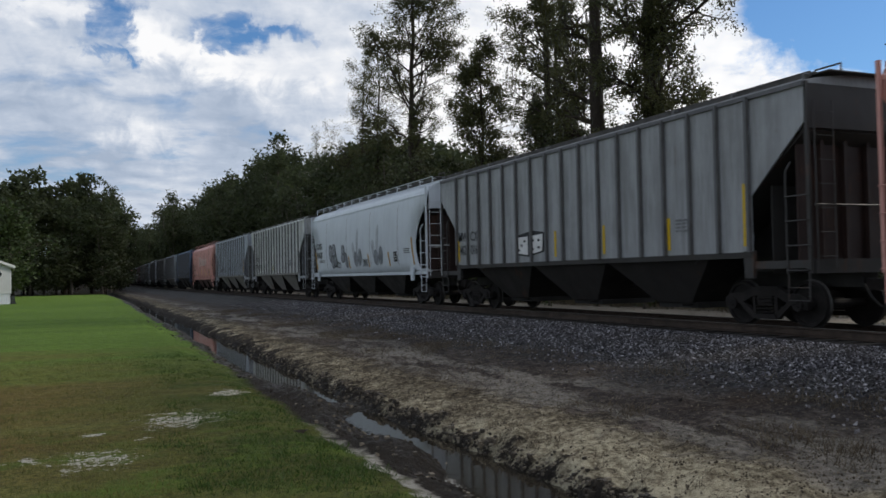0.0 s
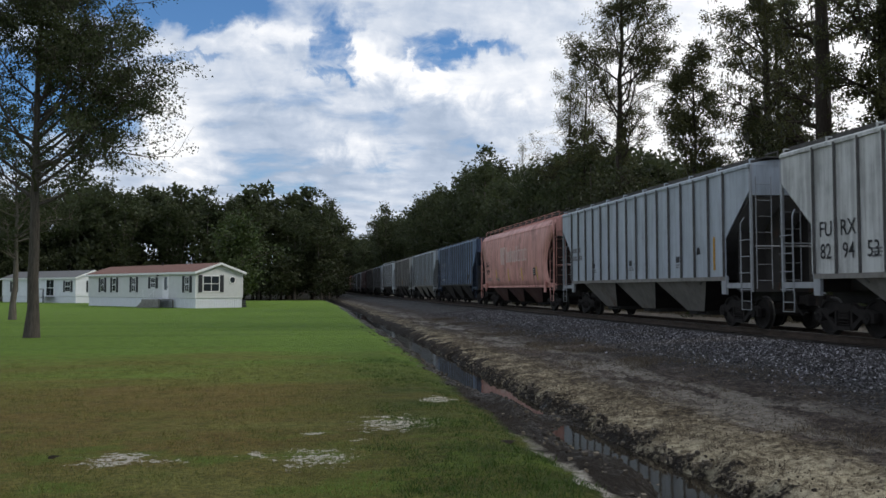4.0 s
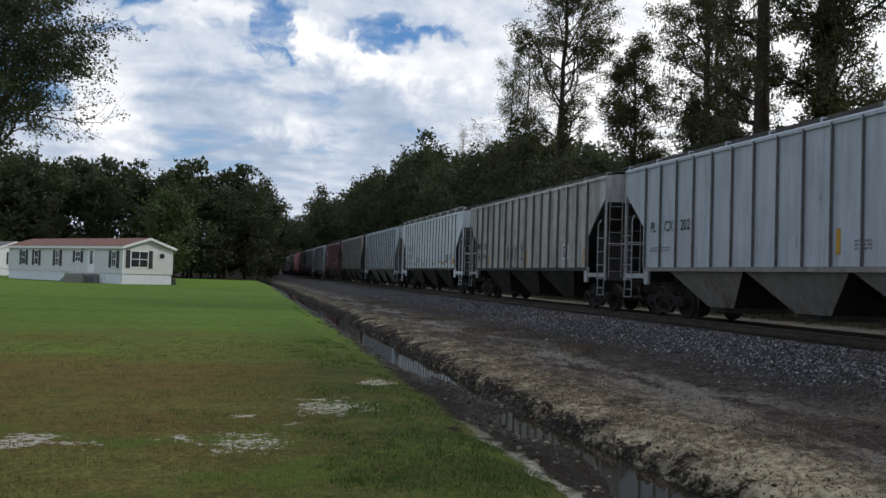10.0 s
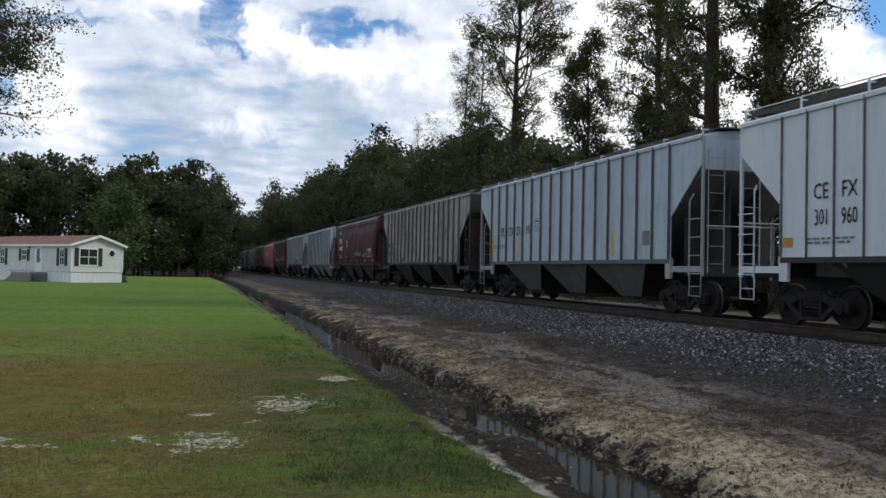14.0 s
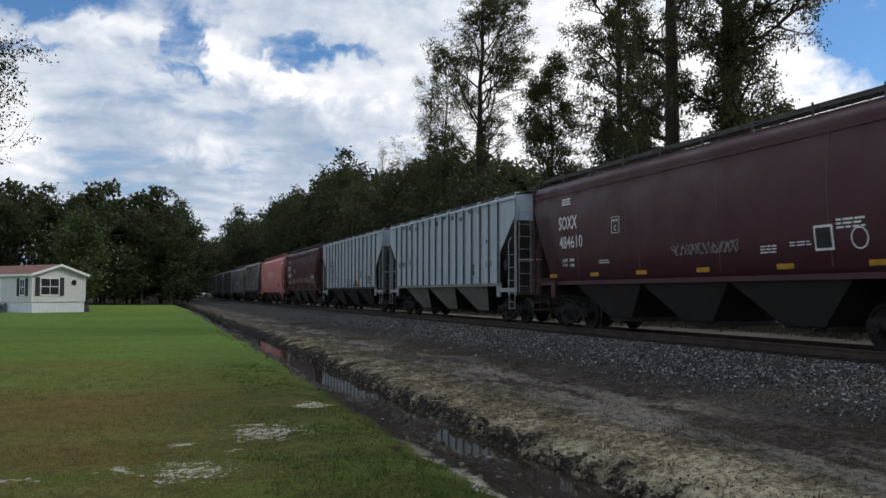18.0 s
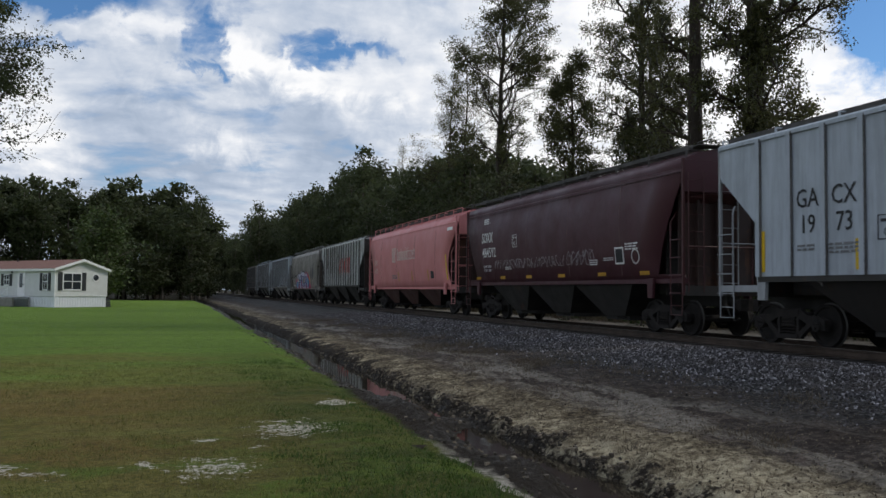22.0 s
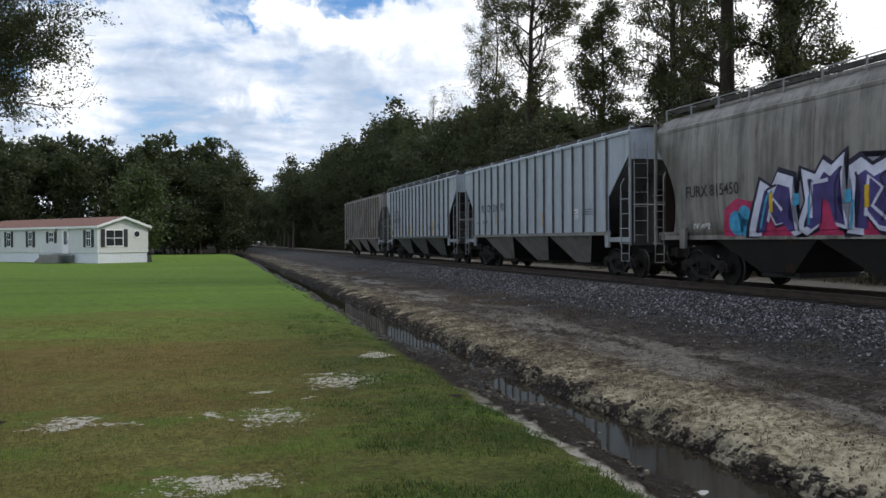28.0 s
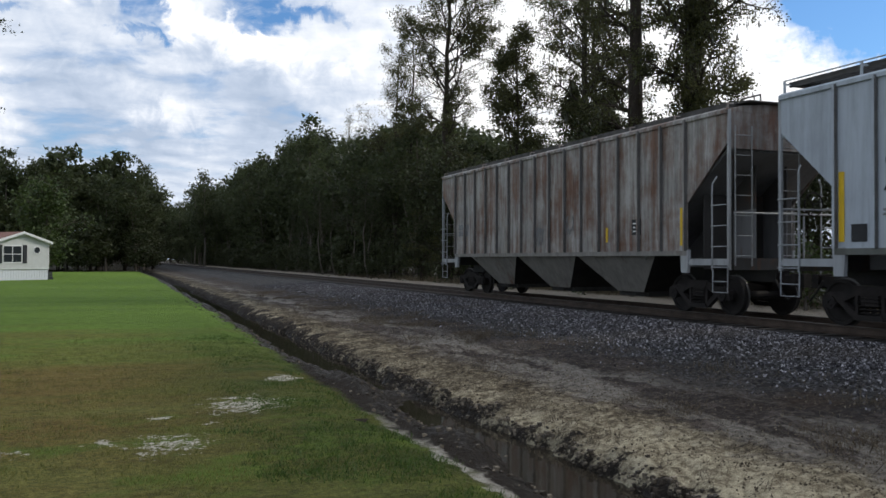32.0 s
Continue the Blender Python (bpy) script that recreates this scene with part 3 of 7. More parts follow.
def height(x, y):
    b = bend(y)[0] if x > 9 else drift(x, y)
    meander = 0.15 * noise.noise(Vector((0.0, y * 0.35, 2.0))) + 0.05 * noise.noise(Vector((0.0, y * 1.3, 7.0))) + 0.05 * noise.noise(Vector((x * 2.0, y * 4.6, 5.0)))
    k = np.interp(x, (1.5, 2.5, 5.0, 6.5), (0, 1, 1, 0))
    z = float(np.interp(x - b + meander * k, [p[0] for p in PROFILE], [p[1] for p in PROFILE]))
    x -= b if x < 9 else 0.0
    if 2.5 < x < 4.4:   # low mud bars cross the ditch
        bar = 0.30 * max(0.0, noise.noise(Vector((x * 0.5, y * 0.6, 12.0))) - 0.02) + 0.17 * math.exp(-((y - 12.6) / 2.6) ** 2) + 0.03 * math.exp(-((x - 3.05) / 0.4) ** 2)
        z += bar * float(np.interp(x, (2.5, 2.95, 3.85, 4.25), (0, 1, 1, 0)))
    return z + relief(x, y)


def steps(*spans):
    out = []
    for a, b, s in spans:
        out += list(np.arange(a, b - 1e-6, s))
    return out + [spans[-1][1]]


def build_ground():
    xs = steps((-900, -120, 130), (-120, -16, 8), (-16, -4, 1.0), (-4, 1.8, 0.35), (1.8, 6.4, 0.075), (6.4, 9, 0.2), (9, 12.4, 0.3), (12.4, 17.5, 0.5), (17.5, 30, 2.0), (30, 120, 10), (120, 900, 130))
    ys = steps((-900, -60, 120), (-60, 0, 6), (0, 4.4, 0.4), (4.4, 14, 0.08), (14, 24, 0.16), (24, 44, 0.4), (44, 80, 1.2), (80, 200, 5), (200, 400, 20), (400, 2400, 250))
    verts = [(x, y, height(x, y)) for y in ys for x in xs]
    n = len(xs)
    i = np.arange(len(ys) - 1)[:, None] * n + np.arange(n - 1)[None, :]
    i = i.ravel()
    faces = np.stack([i, i + 1, i + n + 1, i + n], 1)
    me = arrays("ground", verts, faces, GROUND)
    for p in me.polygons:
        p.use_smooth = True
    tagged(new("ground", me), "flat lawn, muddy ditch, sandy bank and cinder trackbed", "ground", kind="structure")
    ws = steps((2.4, 6.4, 0.4))
    bm = bmesh.new()
    yy = steps((-30, 70, 2.0))
    grid = [[bm.verts.new((x, y, -0.32)) for x in ws] for y in yy]
    for r0, r1 in zip(grid, grid[1:]):
        for a in range(len(ws) - 1):
            bm.faces.new((r0[a], r0[a + 1], r1[a + 1], r1[a]))
    me = done(bm, "ditch_water")
    me.materials.append(WATER)
    tagged(new("ditch_water", me), "still dark water standing in the muddy ditch", "water", kind="structure")


build_ground()


# ---- track ----
def track_line(y0, y1, step):
    return [(TRACK_X + bend(y)[0], y) for y in steps((y0, y1, step))]


def build_track():
    track = thing("railway_track", "single railway track of rusty rails on dark wooden ties", "railway track")
    line = track_line(-420, 420, 8)
    for side in (-1, 1):
        for mat, name, prof in ((RAIL, "rail", ((-0.07, -0.18), (0.07, -0.18), (0.07, -0.165), (0.012, -0.14), (0.012, -0.045), (0.036, -0.035), (0.036, -0.008), (-0.036, -0.008), (-0.036, -0.035), (-0.012, -0.045), (-0.012, -0.14), (-0.07, -0.165))), (RAIL_TOP, "railhead", ((-0.034, -0.008), (0.034, -0.008), (0.034, 0.0), (-0.034, 0.0)))):
            bm = bmesh.new()
            rings = [[bm.verts.new((x + side * 0.753 + px, y, RAIL_Z + pz)) for px, pz in prof] for x, y in line]
            n = len(prof)
            for a, b in zip(rings, rings[1:]):
                for k in range(n):
                    bm.faces.new((a[k], a[(k + 1) % n], b[(k + 1) % n], b[k]))
            part(name, bm, mat, track, "worn bright top of the rail" if name == "railhead" else "")
    bm = bmesh.new()
    box(bm, -1.3, 1.3, -0.115, 0.115, -0.17, 0.0)
    bmesh.ops.bevel(bm, geom=[e for e in bm.edges], offset=0.012, segments=1, affect="EDGES")
    tie = done(bm, "tie")
    tie.materials.append(TIE)
    rng = random.Random(5)
    y = -4.0
    far = bmesh.new()
    while y < 300:
        x = TRACK_X + bend(y)[0] + rng.uniform(-0.04, 0.04)
        m = pose(x, y, RAIL_Z - 0.182, 0, rng.uniform(-0.4, 0.4), rng.uniform(-1.2, 1.2) - math.degrees(bend(y)[1]))
        if y < 140:
            part("tie", tie, None, track).matrix_basis = m
        else:
            box(far, -1.3, 1.3, -0.115, 0.115, -0.17, 0.0, m)
        y += 0.53
    tagged(part("distant_ties", far, TIE, track), kind="stuff")


build_track()


# ---- hopper cars ----
EAVE, SILL, INSET = 4.62, 1.48, 1.50
SHAPES = {
    # z, half width, inset of the side's end
    "rib": ((1.48, 1.58, 1.47), (2.60, 1.58, 1.47), (3.84, 1.58, 0.09), (4.62, 1.58, 0.04)),
    "flow": tuple((z, w, i) for z, w, i in ((1.22, 1.42, 0.05), (1.42, 1.47, 0.08), (1.43, 1.48, 0.92), (1.72, 1.52, 1.06), (2.1, 1.56, 1.16), (2.5, 1.58, 1.14), (2.9, 1.59, 0.98), (3.3, 1.58, 0.70), (3.6, 1.57, 0.42), (3.85, 1.55, 0.16), (4.0, 1.53, 0.06), (4.26, 1.50, 0.05), (4.44, 1.44, 0.05), (4.62, 1.28, 0.05))),
    "tub": tuple((z, w, i) for z, w, i in ((1.38, 1.45, 0.05), (1.60, 1.49, 0.08), (1.61, 1.50, 1.30), (2.3, 1.58, 1.00), (3.0, 1.62, 0.64), (3.6, 1.61, 0.32), (4.0, 1.57, 0.10), (4.36, 1.50, 0.06), (4.46, 1.53, 0.06), (4.62, 1.45, 0.06))),
}


def side_at(kind, z):
    s = SHAPES[kind]
    return float(np.interp(z, [q[0] for q in s], [q[1] for q in s]))


TEXTS = {}


def text_mesh(body, bold):
    """The letters as a flat mesh one unit high."""
    if (body, bold) not in TEXTS:
        cu = bpy.data.curves.new("letters", "FONT")
        cu.body, cu.size, cu.extrude, cu.offset = body, 1.38, 0.004, 0.018 if bold else 0.004
        cu.resolution_u = 2
        ob = new("letters", cu)
        me = bpy.data.meshes.new_from_object(ob.evaluated_get(bpy.context.evaluated_depsgraph_get()))
        bpy.data.objects.remove(ob)
        TEXTS[body, bold] = me
    return TEXTS[body, bold]


class Side:
    """The western side of one car; u runs from its northern end, z up from the rail."""

    def __init__(self, car, kind, half, ribs):
        self.car, self.kind, self.half, self.ribs = car, kind, half, ribs

    def bay(self, k):
        """Middle of the panel after rib k, as u."""
        gap = (2 * self.half - 2 * INSET) / (self.ribs - 1)
        return INSET + gap * (k + 0.5)

    def lay(self, name, bm, mat, u, z, proud, label=""):
        """Bends flat work (a to the right, b up) onto the side."""
        for v in bm.verts:
            v.co = (-v.co.z - proud, self.half - u - v.co.x, z + v.co.y)
        bmesh.ops.triangulate(bm, faces=[f for f in bm.faces if len(f.verts) > 4])
        if self.kind != "rib":
            for q in SHAPES[self.kind]:
                bmesh.ops.bisect_plane(bm, geom=bm.verts[:] + bm.edges[:] + bm.faces[:], plane_co=(0, 0, q[0]), plane_no=(0, 0, 1))
        for v in bm.verts:
            v.co.x -= side_at(self.kind, v.co.z)
        return part(name, bm, mat, self.car, label)

    def text(self, body, u, z, size, mat, width=0.75, bold=False, name="lettering", centre=False):
        bm = bmesh.new()
        bm.from_mesh(text_mesh(body, bold))
        off = max(v.co.x for v in bm.verts) / 2 if centre else 0.0
        for v in bm.verts:
            v.co = ((v.co.x - off) * size * width, v.co.y * size, v.co.z * 0.5)
        return self.lay(name, bm, mat, u, z, 0.014)

    def chunks(self, k, words, z, size, mat, width=0.85, bold=False):
        """Letters split over the panels from rib k on."""
        for i, w in enumerate(words):
            if w:
                self.text(w, self.bay(k + i), z, size, mat, width, bold, centre=True)

    def bars(self, u, z, w, rows, mat, h=0.045, gap=0.035, name="small_print"):
        """Unreadable small print."""
        bm = bmesh.new()
        rng = random.Random(int(u * 100 + z * 37))
        for r in range(rows):
            a = 0.0
            while a < w - 0.06:
                b = min(w, a + rng.uniform(0.08, 0.26))
                box(bm, a, b, -r * (h + gap), -r * (h + gap) + h, -0.002, 0.003)
                a = b + 0.045
        return self.lay(name, bm, mat, u, z, 0.012)

    def patch(self, u, z, w, h, mat, name="panel", label="", skew=0.0, proud=0.010):
        bm = bmesh.new()
        prism(bm, [(0, 0), (w, 0), (w + skew, h), (skew, h)], 2, -0.002, 0.004)
        return self.lay(name, bm, mat, u, z, proud, label)

    def shape(self, outlines, u, z, mat, name, label="", proud=0.010):
        for pts in outlines:
            bm = bmesh.new()
            prism(bm, pts, 2, -0.002, 0.004)
            self.lay(name, bm, mat, u, z, proud, label)

    def strokes(self, lines, u, z, mat, name, width=0.03, proud=0.014, label=""):
        for pts in lines:
            pts = [p for k, p in enumerate(pts) if k == 0 or math.dist(p, pts[k - 1]) > 1e-3]
            if len(pts) < 2:
                continue
            bm, rows = bmesh.new(), []
            for k, p in enumerate(pts):   # one ribbon with a bevelled edge
                q, r = pts[max(k - 1, 0)], pts[min(k + 1, len(pts) - 1)]
                t = Vector((r[0] - q[0], r[1] - q[1]))
                n = Vector((-t.y, t.x)).normalized() * width / 2 if t.length > 1e-4 else Vector((0, width / 2))
                rows.append([bm.verts.new((p[0] + n.x * f, p[1] + n.y * f, h)) for f, h in ((-1, -0.002), (-0.9, 0.003), (0.9, 0.003), (1, -0.002))])
            for a, b in zip(rows, rows[1:]):
                for k in range(3):
                    bm.faces.new((a[k], b[k], b[k + 1], a[k + 1]))
            self.lay(name, bm, mat, u, z, proud, label)


RIB = {}
SEAM = plain("seam_grime", (0.13, 0.085, 0.078), 0.8, 0, 0.4, 2.5)
# dark tone for the ribs' flanks: their shade, painted as colour
RIB_SHADE = plain("rib_flank_shade", (0.10, 0.096, 0.092), 0.85, 0, 0.4, 2.5)


def rib_mesh(mat, w, d):
    key = (mat.name, w, d)
    if key not in RIB:
        bm = bmesh.new()
        prism(bm, [(-d, -w / 2 + 0.012), (-d, w / 2 - 0.012), (0, w / 2), (0, -w / 2)], 2, 0.0, EAVE - SILL - 0.07)
        RIB[key] = done(bm, "rib")
        RIB[key].materials.append(mat)
        RIB[key].materials.append(RIB_SHADE)
        # faces turned along the car get the painted shade
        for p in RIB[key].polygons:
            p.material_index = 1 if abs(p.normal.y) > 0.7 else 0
    return RIB[key]


def ladder_mesh(h, w, rungs, r=0.0095):
    """A ladder in the plane x = 0: stiles along z, rungs along y."""
    bm = bmesh.new()
    for y in (0, w):
        tube(bm, [(0, y, 0), (0, y, h)], r * 1.5, 6)
    for k in range(rungs):
        z = h * (k + 0.5) / rungs
        tube(bm, [(0, 0, z), (-0.05, 0.03, z), (-0.05, w - 0.03, z), (0, w, z)], r, 5)
    return bm


def corner_ladder(s):
    """Short side ladder: one stile bent in at its top, rungs across to the corner post."""
    bm = bmesh.new()
    tube(bm, [(0, -s * 0.52, 1.04), (0, -s * 0.52, 2.98), (0.06, -s * 0.48, 3.10), (0.10, -s * 0.48, 3.16)], 0.020, 6)
    for z in (1.12, 1.58, 2.04, 2.50):
        tube(bm, [(0, -s * 0.54, z), (-0.05, -s * 0.50, z), (-0.05, 0.0, z), (0.02, s * 0.02, z)], 0.014, 5)
    return bm


def truck_meshes():
    bm = bmesh.new()   # side frame, outline in y and z
    outer = [(-1.12, 0.36), (-1.12, 0.58), (-0.95, 0.66), (-0.62, 0.66), (-0.36, 0.80), (0.36, 0.80), (0.62, 0.66), (0.95, 0.66), (1.12, 0.58), (1.12, 0.36), (0.80, 0.36), (0.74, 0.46), (0.34, 0.15), (-0.34, 0.15), (-0.74, 0.46), (-0.80, 0.36)]
    prism(bm, outer[:5] + [(-0.30, 0.62), (-0.55, 0.50), (-0.74, 0.46), (-0.80, 0.36)], 0, -0.06, 0.06)
    prism(bm, [(-y, z) for y, z in outer[:5] + [(-0.30, 0.62), (-0.55, 0.50), (-0.74, 0.46), (-0.80, 0.36)]], 0, -0.06, 0.06)
    prism(bm, [(-0.36, 0.80), (0.36, 0.80), (0.30, 0.62), (-0.30, 0.62)], 0, -0.07, 0.07)
    prism(bm, [(-0.34, 0.15), (0.34, 0.15), (0.30, 0.25), (-0.30, 0.25)], 0, -0.09, 0.09)
    for s in (-1, 1):
        prism(bm, [(s * 0.74, 0.47), (s * 0.60, 0.50), (s * 0.26, 0.24), (s * 0.34, 0.15)], 0, -0.055, 0.055)
        box(bm, -0.05, 0.05, s * 0.30 - 0.035, s * 0.30 + 0.035, 0.24, 0.64)
        wheel_disc(bm, -0.10, -0.03, 0.13, s * 0.89, 0.455, 10)
    frame_me = done(bm, "side_frame")
    bm = bmesh.new()
    for y in (-0.16, 0.0, 0.16):
        pts = [(0.075 * math.cos(a), y + 0.075 * math.sin(a), 0.25 + 0.35 * a / (2 * math.pi * 5)) for a in np.linspace(0, 2 * math.pi * 5, 41)]
        tube(bm, pts, 0.019, 4)
    spring_me = done(bm, "spring")
    bm = bmesh.new()   # bolster, as the truck's own mesh
    prism(bm, [(-1.05, 0.42), (-1.05, 0.62), (-0.4, 0.72), (0.4, 0.72), (1.05, 0.62), (1.05, 0.42), (0.4, 0.36), (-0.4, 0.36)], 1, -0.2, 0.2)
    wheel_disc(bm, -0.01, 0.01, 0.2, 0, 0.6, 12)
    for s in (-1, 1):
        box(bm, -0.8, 0.8, s * 0.38 - 0.05, s * 0.38 + 0.05, 0.42, 0.54)
    bolster_me = done(bm, "truck")
    bm = bmesh.new()   # wheelset about its axle
    tube(bm, [(-1.06, 0, 0), (-0.8, 0, 0), (0.8, 0, 0), (1.06, 0, 0)], [0.075, 0.09, 0.09, 0.075], 10)
    for s in (-1, 1):
        n = 28
        prof = ((0.675, 0.10), (0.69, 0.40), (0.675, 0.485), (0.70, 0.487), (0.715, 0.457), (0.815, 0.452), (0.815, 0.395), (0.775, 0.375), (0.755, 0.14), (0.83, 0.13), (0.83, 0.08))
        rings = [[bm.verts.new((s * x, r * math.cos(a), r * math.sin(a))) for a in (2 * math.pi * k / n for k in range(n))] for x, r in prof]
        for j, (a, b) in enumerate(zip(rings, rings[1:])):
            for k in range(n):
                f = bm.faces.new((a[k], a[(k + 1) % n], b[(k + 1) % n], b[k]))
                f.material_index = 1 if j in (2, 3) else 0
        wheel_disc(bm, s * 1.04, s * 1.10, 0.10, 0, 0, 10)
        for k in range(3):   # end-cap bolts
            a = 2 * math.pi * k / 3
            wheel_disc(bm, s * 1.10, s * 1.125, 0.02, 0.055 * math.cos(a), 0.055 * math.sin(a), 6)
    set_me = done(bm, "wheelset")
    set_me.materials.append(WHEEL)
    set_me.materials.append(TREAD)
    for me in (frame_me, spring_me, bolster_me):
        me.materials.append(TRUCK)
    return frame_me, spring_me, bolster_me, set_me


FRAME_ME, SPRING_ME, BOLSTER_ME, SET_ME = truck_meshes()
WHEELSETS, CARS = [], []


def add_truck(car, y):
    truck = part("truck", BOLSTER_ME, None, car)
    truck.location = (0, y, 0)
    for s in (-1, 1):
        f = part("side_frame", FRAME_ME, None, truck)
        f.location = (s * 1.0, 0, 0)
        f.scale = (1, 1, 1)
        if s > 0:
            f.rotation_euler = (0, 0, math.pi)
        g = part("spring_nest", SPRING_ME, None, truck)
        g.location = (s * 1.0, 0, 0)
    for dy in (-0.89, 0.89):
        w = part("wheelset", SET_ME, None, truck)
        w.location = (0, dy, 0.457)
        WHEELSETS.append((w, dy))


def hopper_car(kind, length, paint, rib_paint, end_paint, label, ribs=17, rib_w=0.07, rib_d=0.075, posts=None, bay_paint=None, rail_paint=None, rail_h=0.16, lad_paint=None, web_paint=None, closed=False):
    """A covered hopper car; its origin lies on the rail tops under its middle."""
    car = thing("hopper_car", label, "hopper car", "cars of the freight train")
    h = length / 2
    shp = SHAPES[kind]
    lad_paint = lad_paint or paint
    rail_paint = rail_paint or GRATE
    bay_paint = bay_paint or BAY_DARK
    web_paint = web_paint or DARK_END
    # side sheets
    for s in (-1, 1):
        bm = bmesh.new()
        rows = []
        for z, w, i in shp:
            rows.append([bm.verts.new((s * w, y, z)) for y in np.linspace(-h + i, h - i, 13)])
        for a, b in zip(rows, rows[1:]):
            for k in range(12):
                f = bm.faces.new((a[k], a[k + 1], b[k + 1], b[k]))
                f.smooth = kind != "rib"
        bmesh.ops.recalc_face_normals(bm, faces=bm.faces)
        bm.normal_update()
        bmesh.ops.solidify(bm, geom=bm.faces[:], thickness=0.03 if list(bm.faces)[0].normal.x * s > 0 else -0.03)
        part("side_sheet", bm, paint, car)
        # sill and eave beams
        bm = bmesh.new()
        i0 = INSET - 0.03 if kind == "rib" else 0.06
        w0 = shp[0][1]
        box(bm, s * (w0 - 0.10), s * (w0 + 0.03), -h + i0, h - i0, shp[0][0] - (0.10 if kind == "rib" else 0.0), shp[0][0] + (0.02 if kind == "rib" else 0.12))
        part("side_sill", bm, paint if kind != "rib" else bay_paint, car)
        bm = bmesh.new()
        we = shp[-1][1]
        ze = EAVE if kind == "rib" else 4.36
        we = side_at(kind, ze)
        prism(bm, [(s * (we - 0.03), ze - 0.10), (s * (we + 0.045), ze - 0.10), (s * (we + 0.045), ze - 0.02), (s * (we - 0.03), ze + 0.03)], 1, -h + 0.06, h - 0.06)
        part("eave_rail", bm, rib_paint if kind == "rib" else paint, car)
    # roof
    bm = bmesh.new()
    we = shp[-1][1]
    rise = 0.16 if kind == "rib" else 0.30
    prof = [(-we, EAVE), (-we * 0.72, EAVE + rise * 0.55), (-we * 0.4, EAVE + rise * 0.9), (0, EAVE + rise), (we * 0.4, EAVE + rise * 0.9), (we * 0.72, EAVE + rise * 0.55), (we, EAVE), (we, EAVE - 0.05), (-we, EAVE - 0.05)]
    prism(bm, prof, 1, -h + 0.05, h - 0.05)
    part("roof", bm, paint, car)
    bm = bmesh.new()
    box(bm, -0.32, 0.32, -h + 1.2, h - 1.2, EAVE + rise - 0.02, EAVE + rise + 0.10)
    part("trough_hatch", bm, paint, car)
    # running boards on brackets that stand on the eaves
    top = EAVE + ((0.25 if rail_h > 0.18 else 0.17) if kind == "rib" else rise * 0.9 + 0.06)
    for s in (-1, 1):
        bm = bmesh.new()
        x0, x1 = s * 0.70, s * (we - 0.22)
        for k in range(7):
            x = x0 + (x1 - x0) * k / 6
            box(bm, x - 0.022, x + 0.022, -h + 0.1, h - 0.1, top - 0.02, top + 0.015)
        for y in np.arange(-h + 0.3, h - 0.2, 0.45):
            box(bm, min(x0, x1), max(x0, x1), y - 0.015, y + 0.015, top - 0.035, top)
        box(bm, x1 - 0.012, x1 + 0.012, -h + 0.1, h - 0.1, top - 0.09, top + 0.02)
        part("running_board", bm, GRATE, car, "steel grating walkway")
        xr = s * (we - 0.06)
        up = top - EAVE - 0.03 if kind == "rib" and rail_h < 0.18 else max(rail_h, top - EAVE + 0.03)
        n = 14 if rail_h > 0.2 else 10
        steel = rail_paint if kind != "rib" or rail_paint is not GRATE else rib_paint
        bm = bmesh.new()
        box(bm, -0.012, 0.012, -0.026, 0.026, -0.06, up)
        box(bm, min(0, x1 - xr), max(0, x1 - xr), -0.02, 0.02, top - EAVE - 0.05, top - EAVE - 0.02)
        me = done(bm, "board_bracket")
        me.materials.append(steel)
        for k in range(n):
            part("board_bracket", me, None, car).location = (xr, -h + 0.12 + (length - 0.24) * k / (n - 1), EAVE)
        if rail_h > 0.18:
            bm = bmesh.new()
            tube(bm, [(xr, -h + 0.1, EAVE + up), (xr, h - 0.1, EAVE + up)], 0.016, 5)
            part("roof_rail", bm, steel, car)
    for s in (-1, 1):
        bm = bmesh.new()
        box(bm, -1.15, 1.15, s * (h - 0.10) - 0.25, s * (h - 0.10) + 0.25, top - 0.01, top + 0.012)
        tube(bm, [(-0.8, s * (h + 0.1), top), (-0.8, s * (h + 0.1), top + 0.16), (-0.8, s * (h - 0.5), top + 0.16), (-0.8, s * (h - 0.5), top)], 0.02, 5)
        part("end_platform", bm, GRATE, car)
    # ribs
    if kind == "rib":
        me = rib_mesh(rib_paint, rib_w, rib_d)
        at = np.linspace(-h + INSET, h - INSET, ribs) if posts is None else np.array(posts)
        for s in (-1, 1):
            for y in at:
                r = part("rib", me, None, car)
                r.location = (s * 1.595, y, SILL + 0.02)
                if s > 0:
                    r.rotation_euler = (0, 0, math.pi)
    else:
        for y in np.linspace(-h + 3.2, h - 3.2, 4):
            bm = bmesh.new()
            pts = [(-side_at(kind, z) - 0.006, z) for z in np.linspace(1.62, 4.4, 9)]
            prism(bm, pts + [(x + 0.02, z) for x, z in pts[::-1]], 1, y - 0.009, y + 0.009)
            part("weld_seam", bm, SEAM, car)
    # end panels, slope sheets, webs and end frames
    for s in (-1, 1):
        bm = bmesh.new()
        w = shp[-2][1] - 0.03
        box(bm, -w, w, s * (h - 0.10), s * (h - 0.06), 3.75, EAVE - 0.02)
        part("end_panel", bm, end_paint if closed else paint, car)
        # end_paint is mostly darkened: the recess's shade is in the colour
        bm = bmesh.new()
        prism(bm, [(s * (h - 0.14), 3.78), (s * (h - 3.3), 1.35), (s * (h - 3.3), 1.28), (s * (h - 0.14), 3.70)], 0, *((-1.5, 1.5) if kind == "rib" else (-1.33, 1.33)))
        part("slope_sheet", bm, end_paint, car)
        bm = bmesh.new()
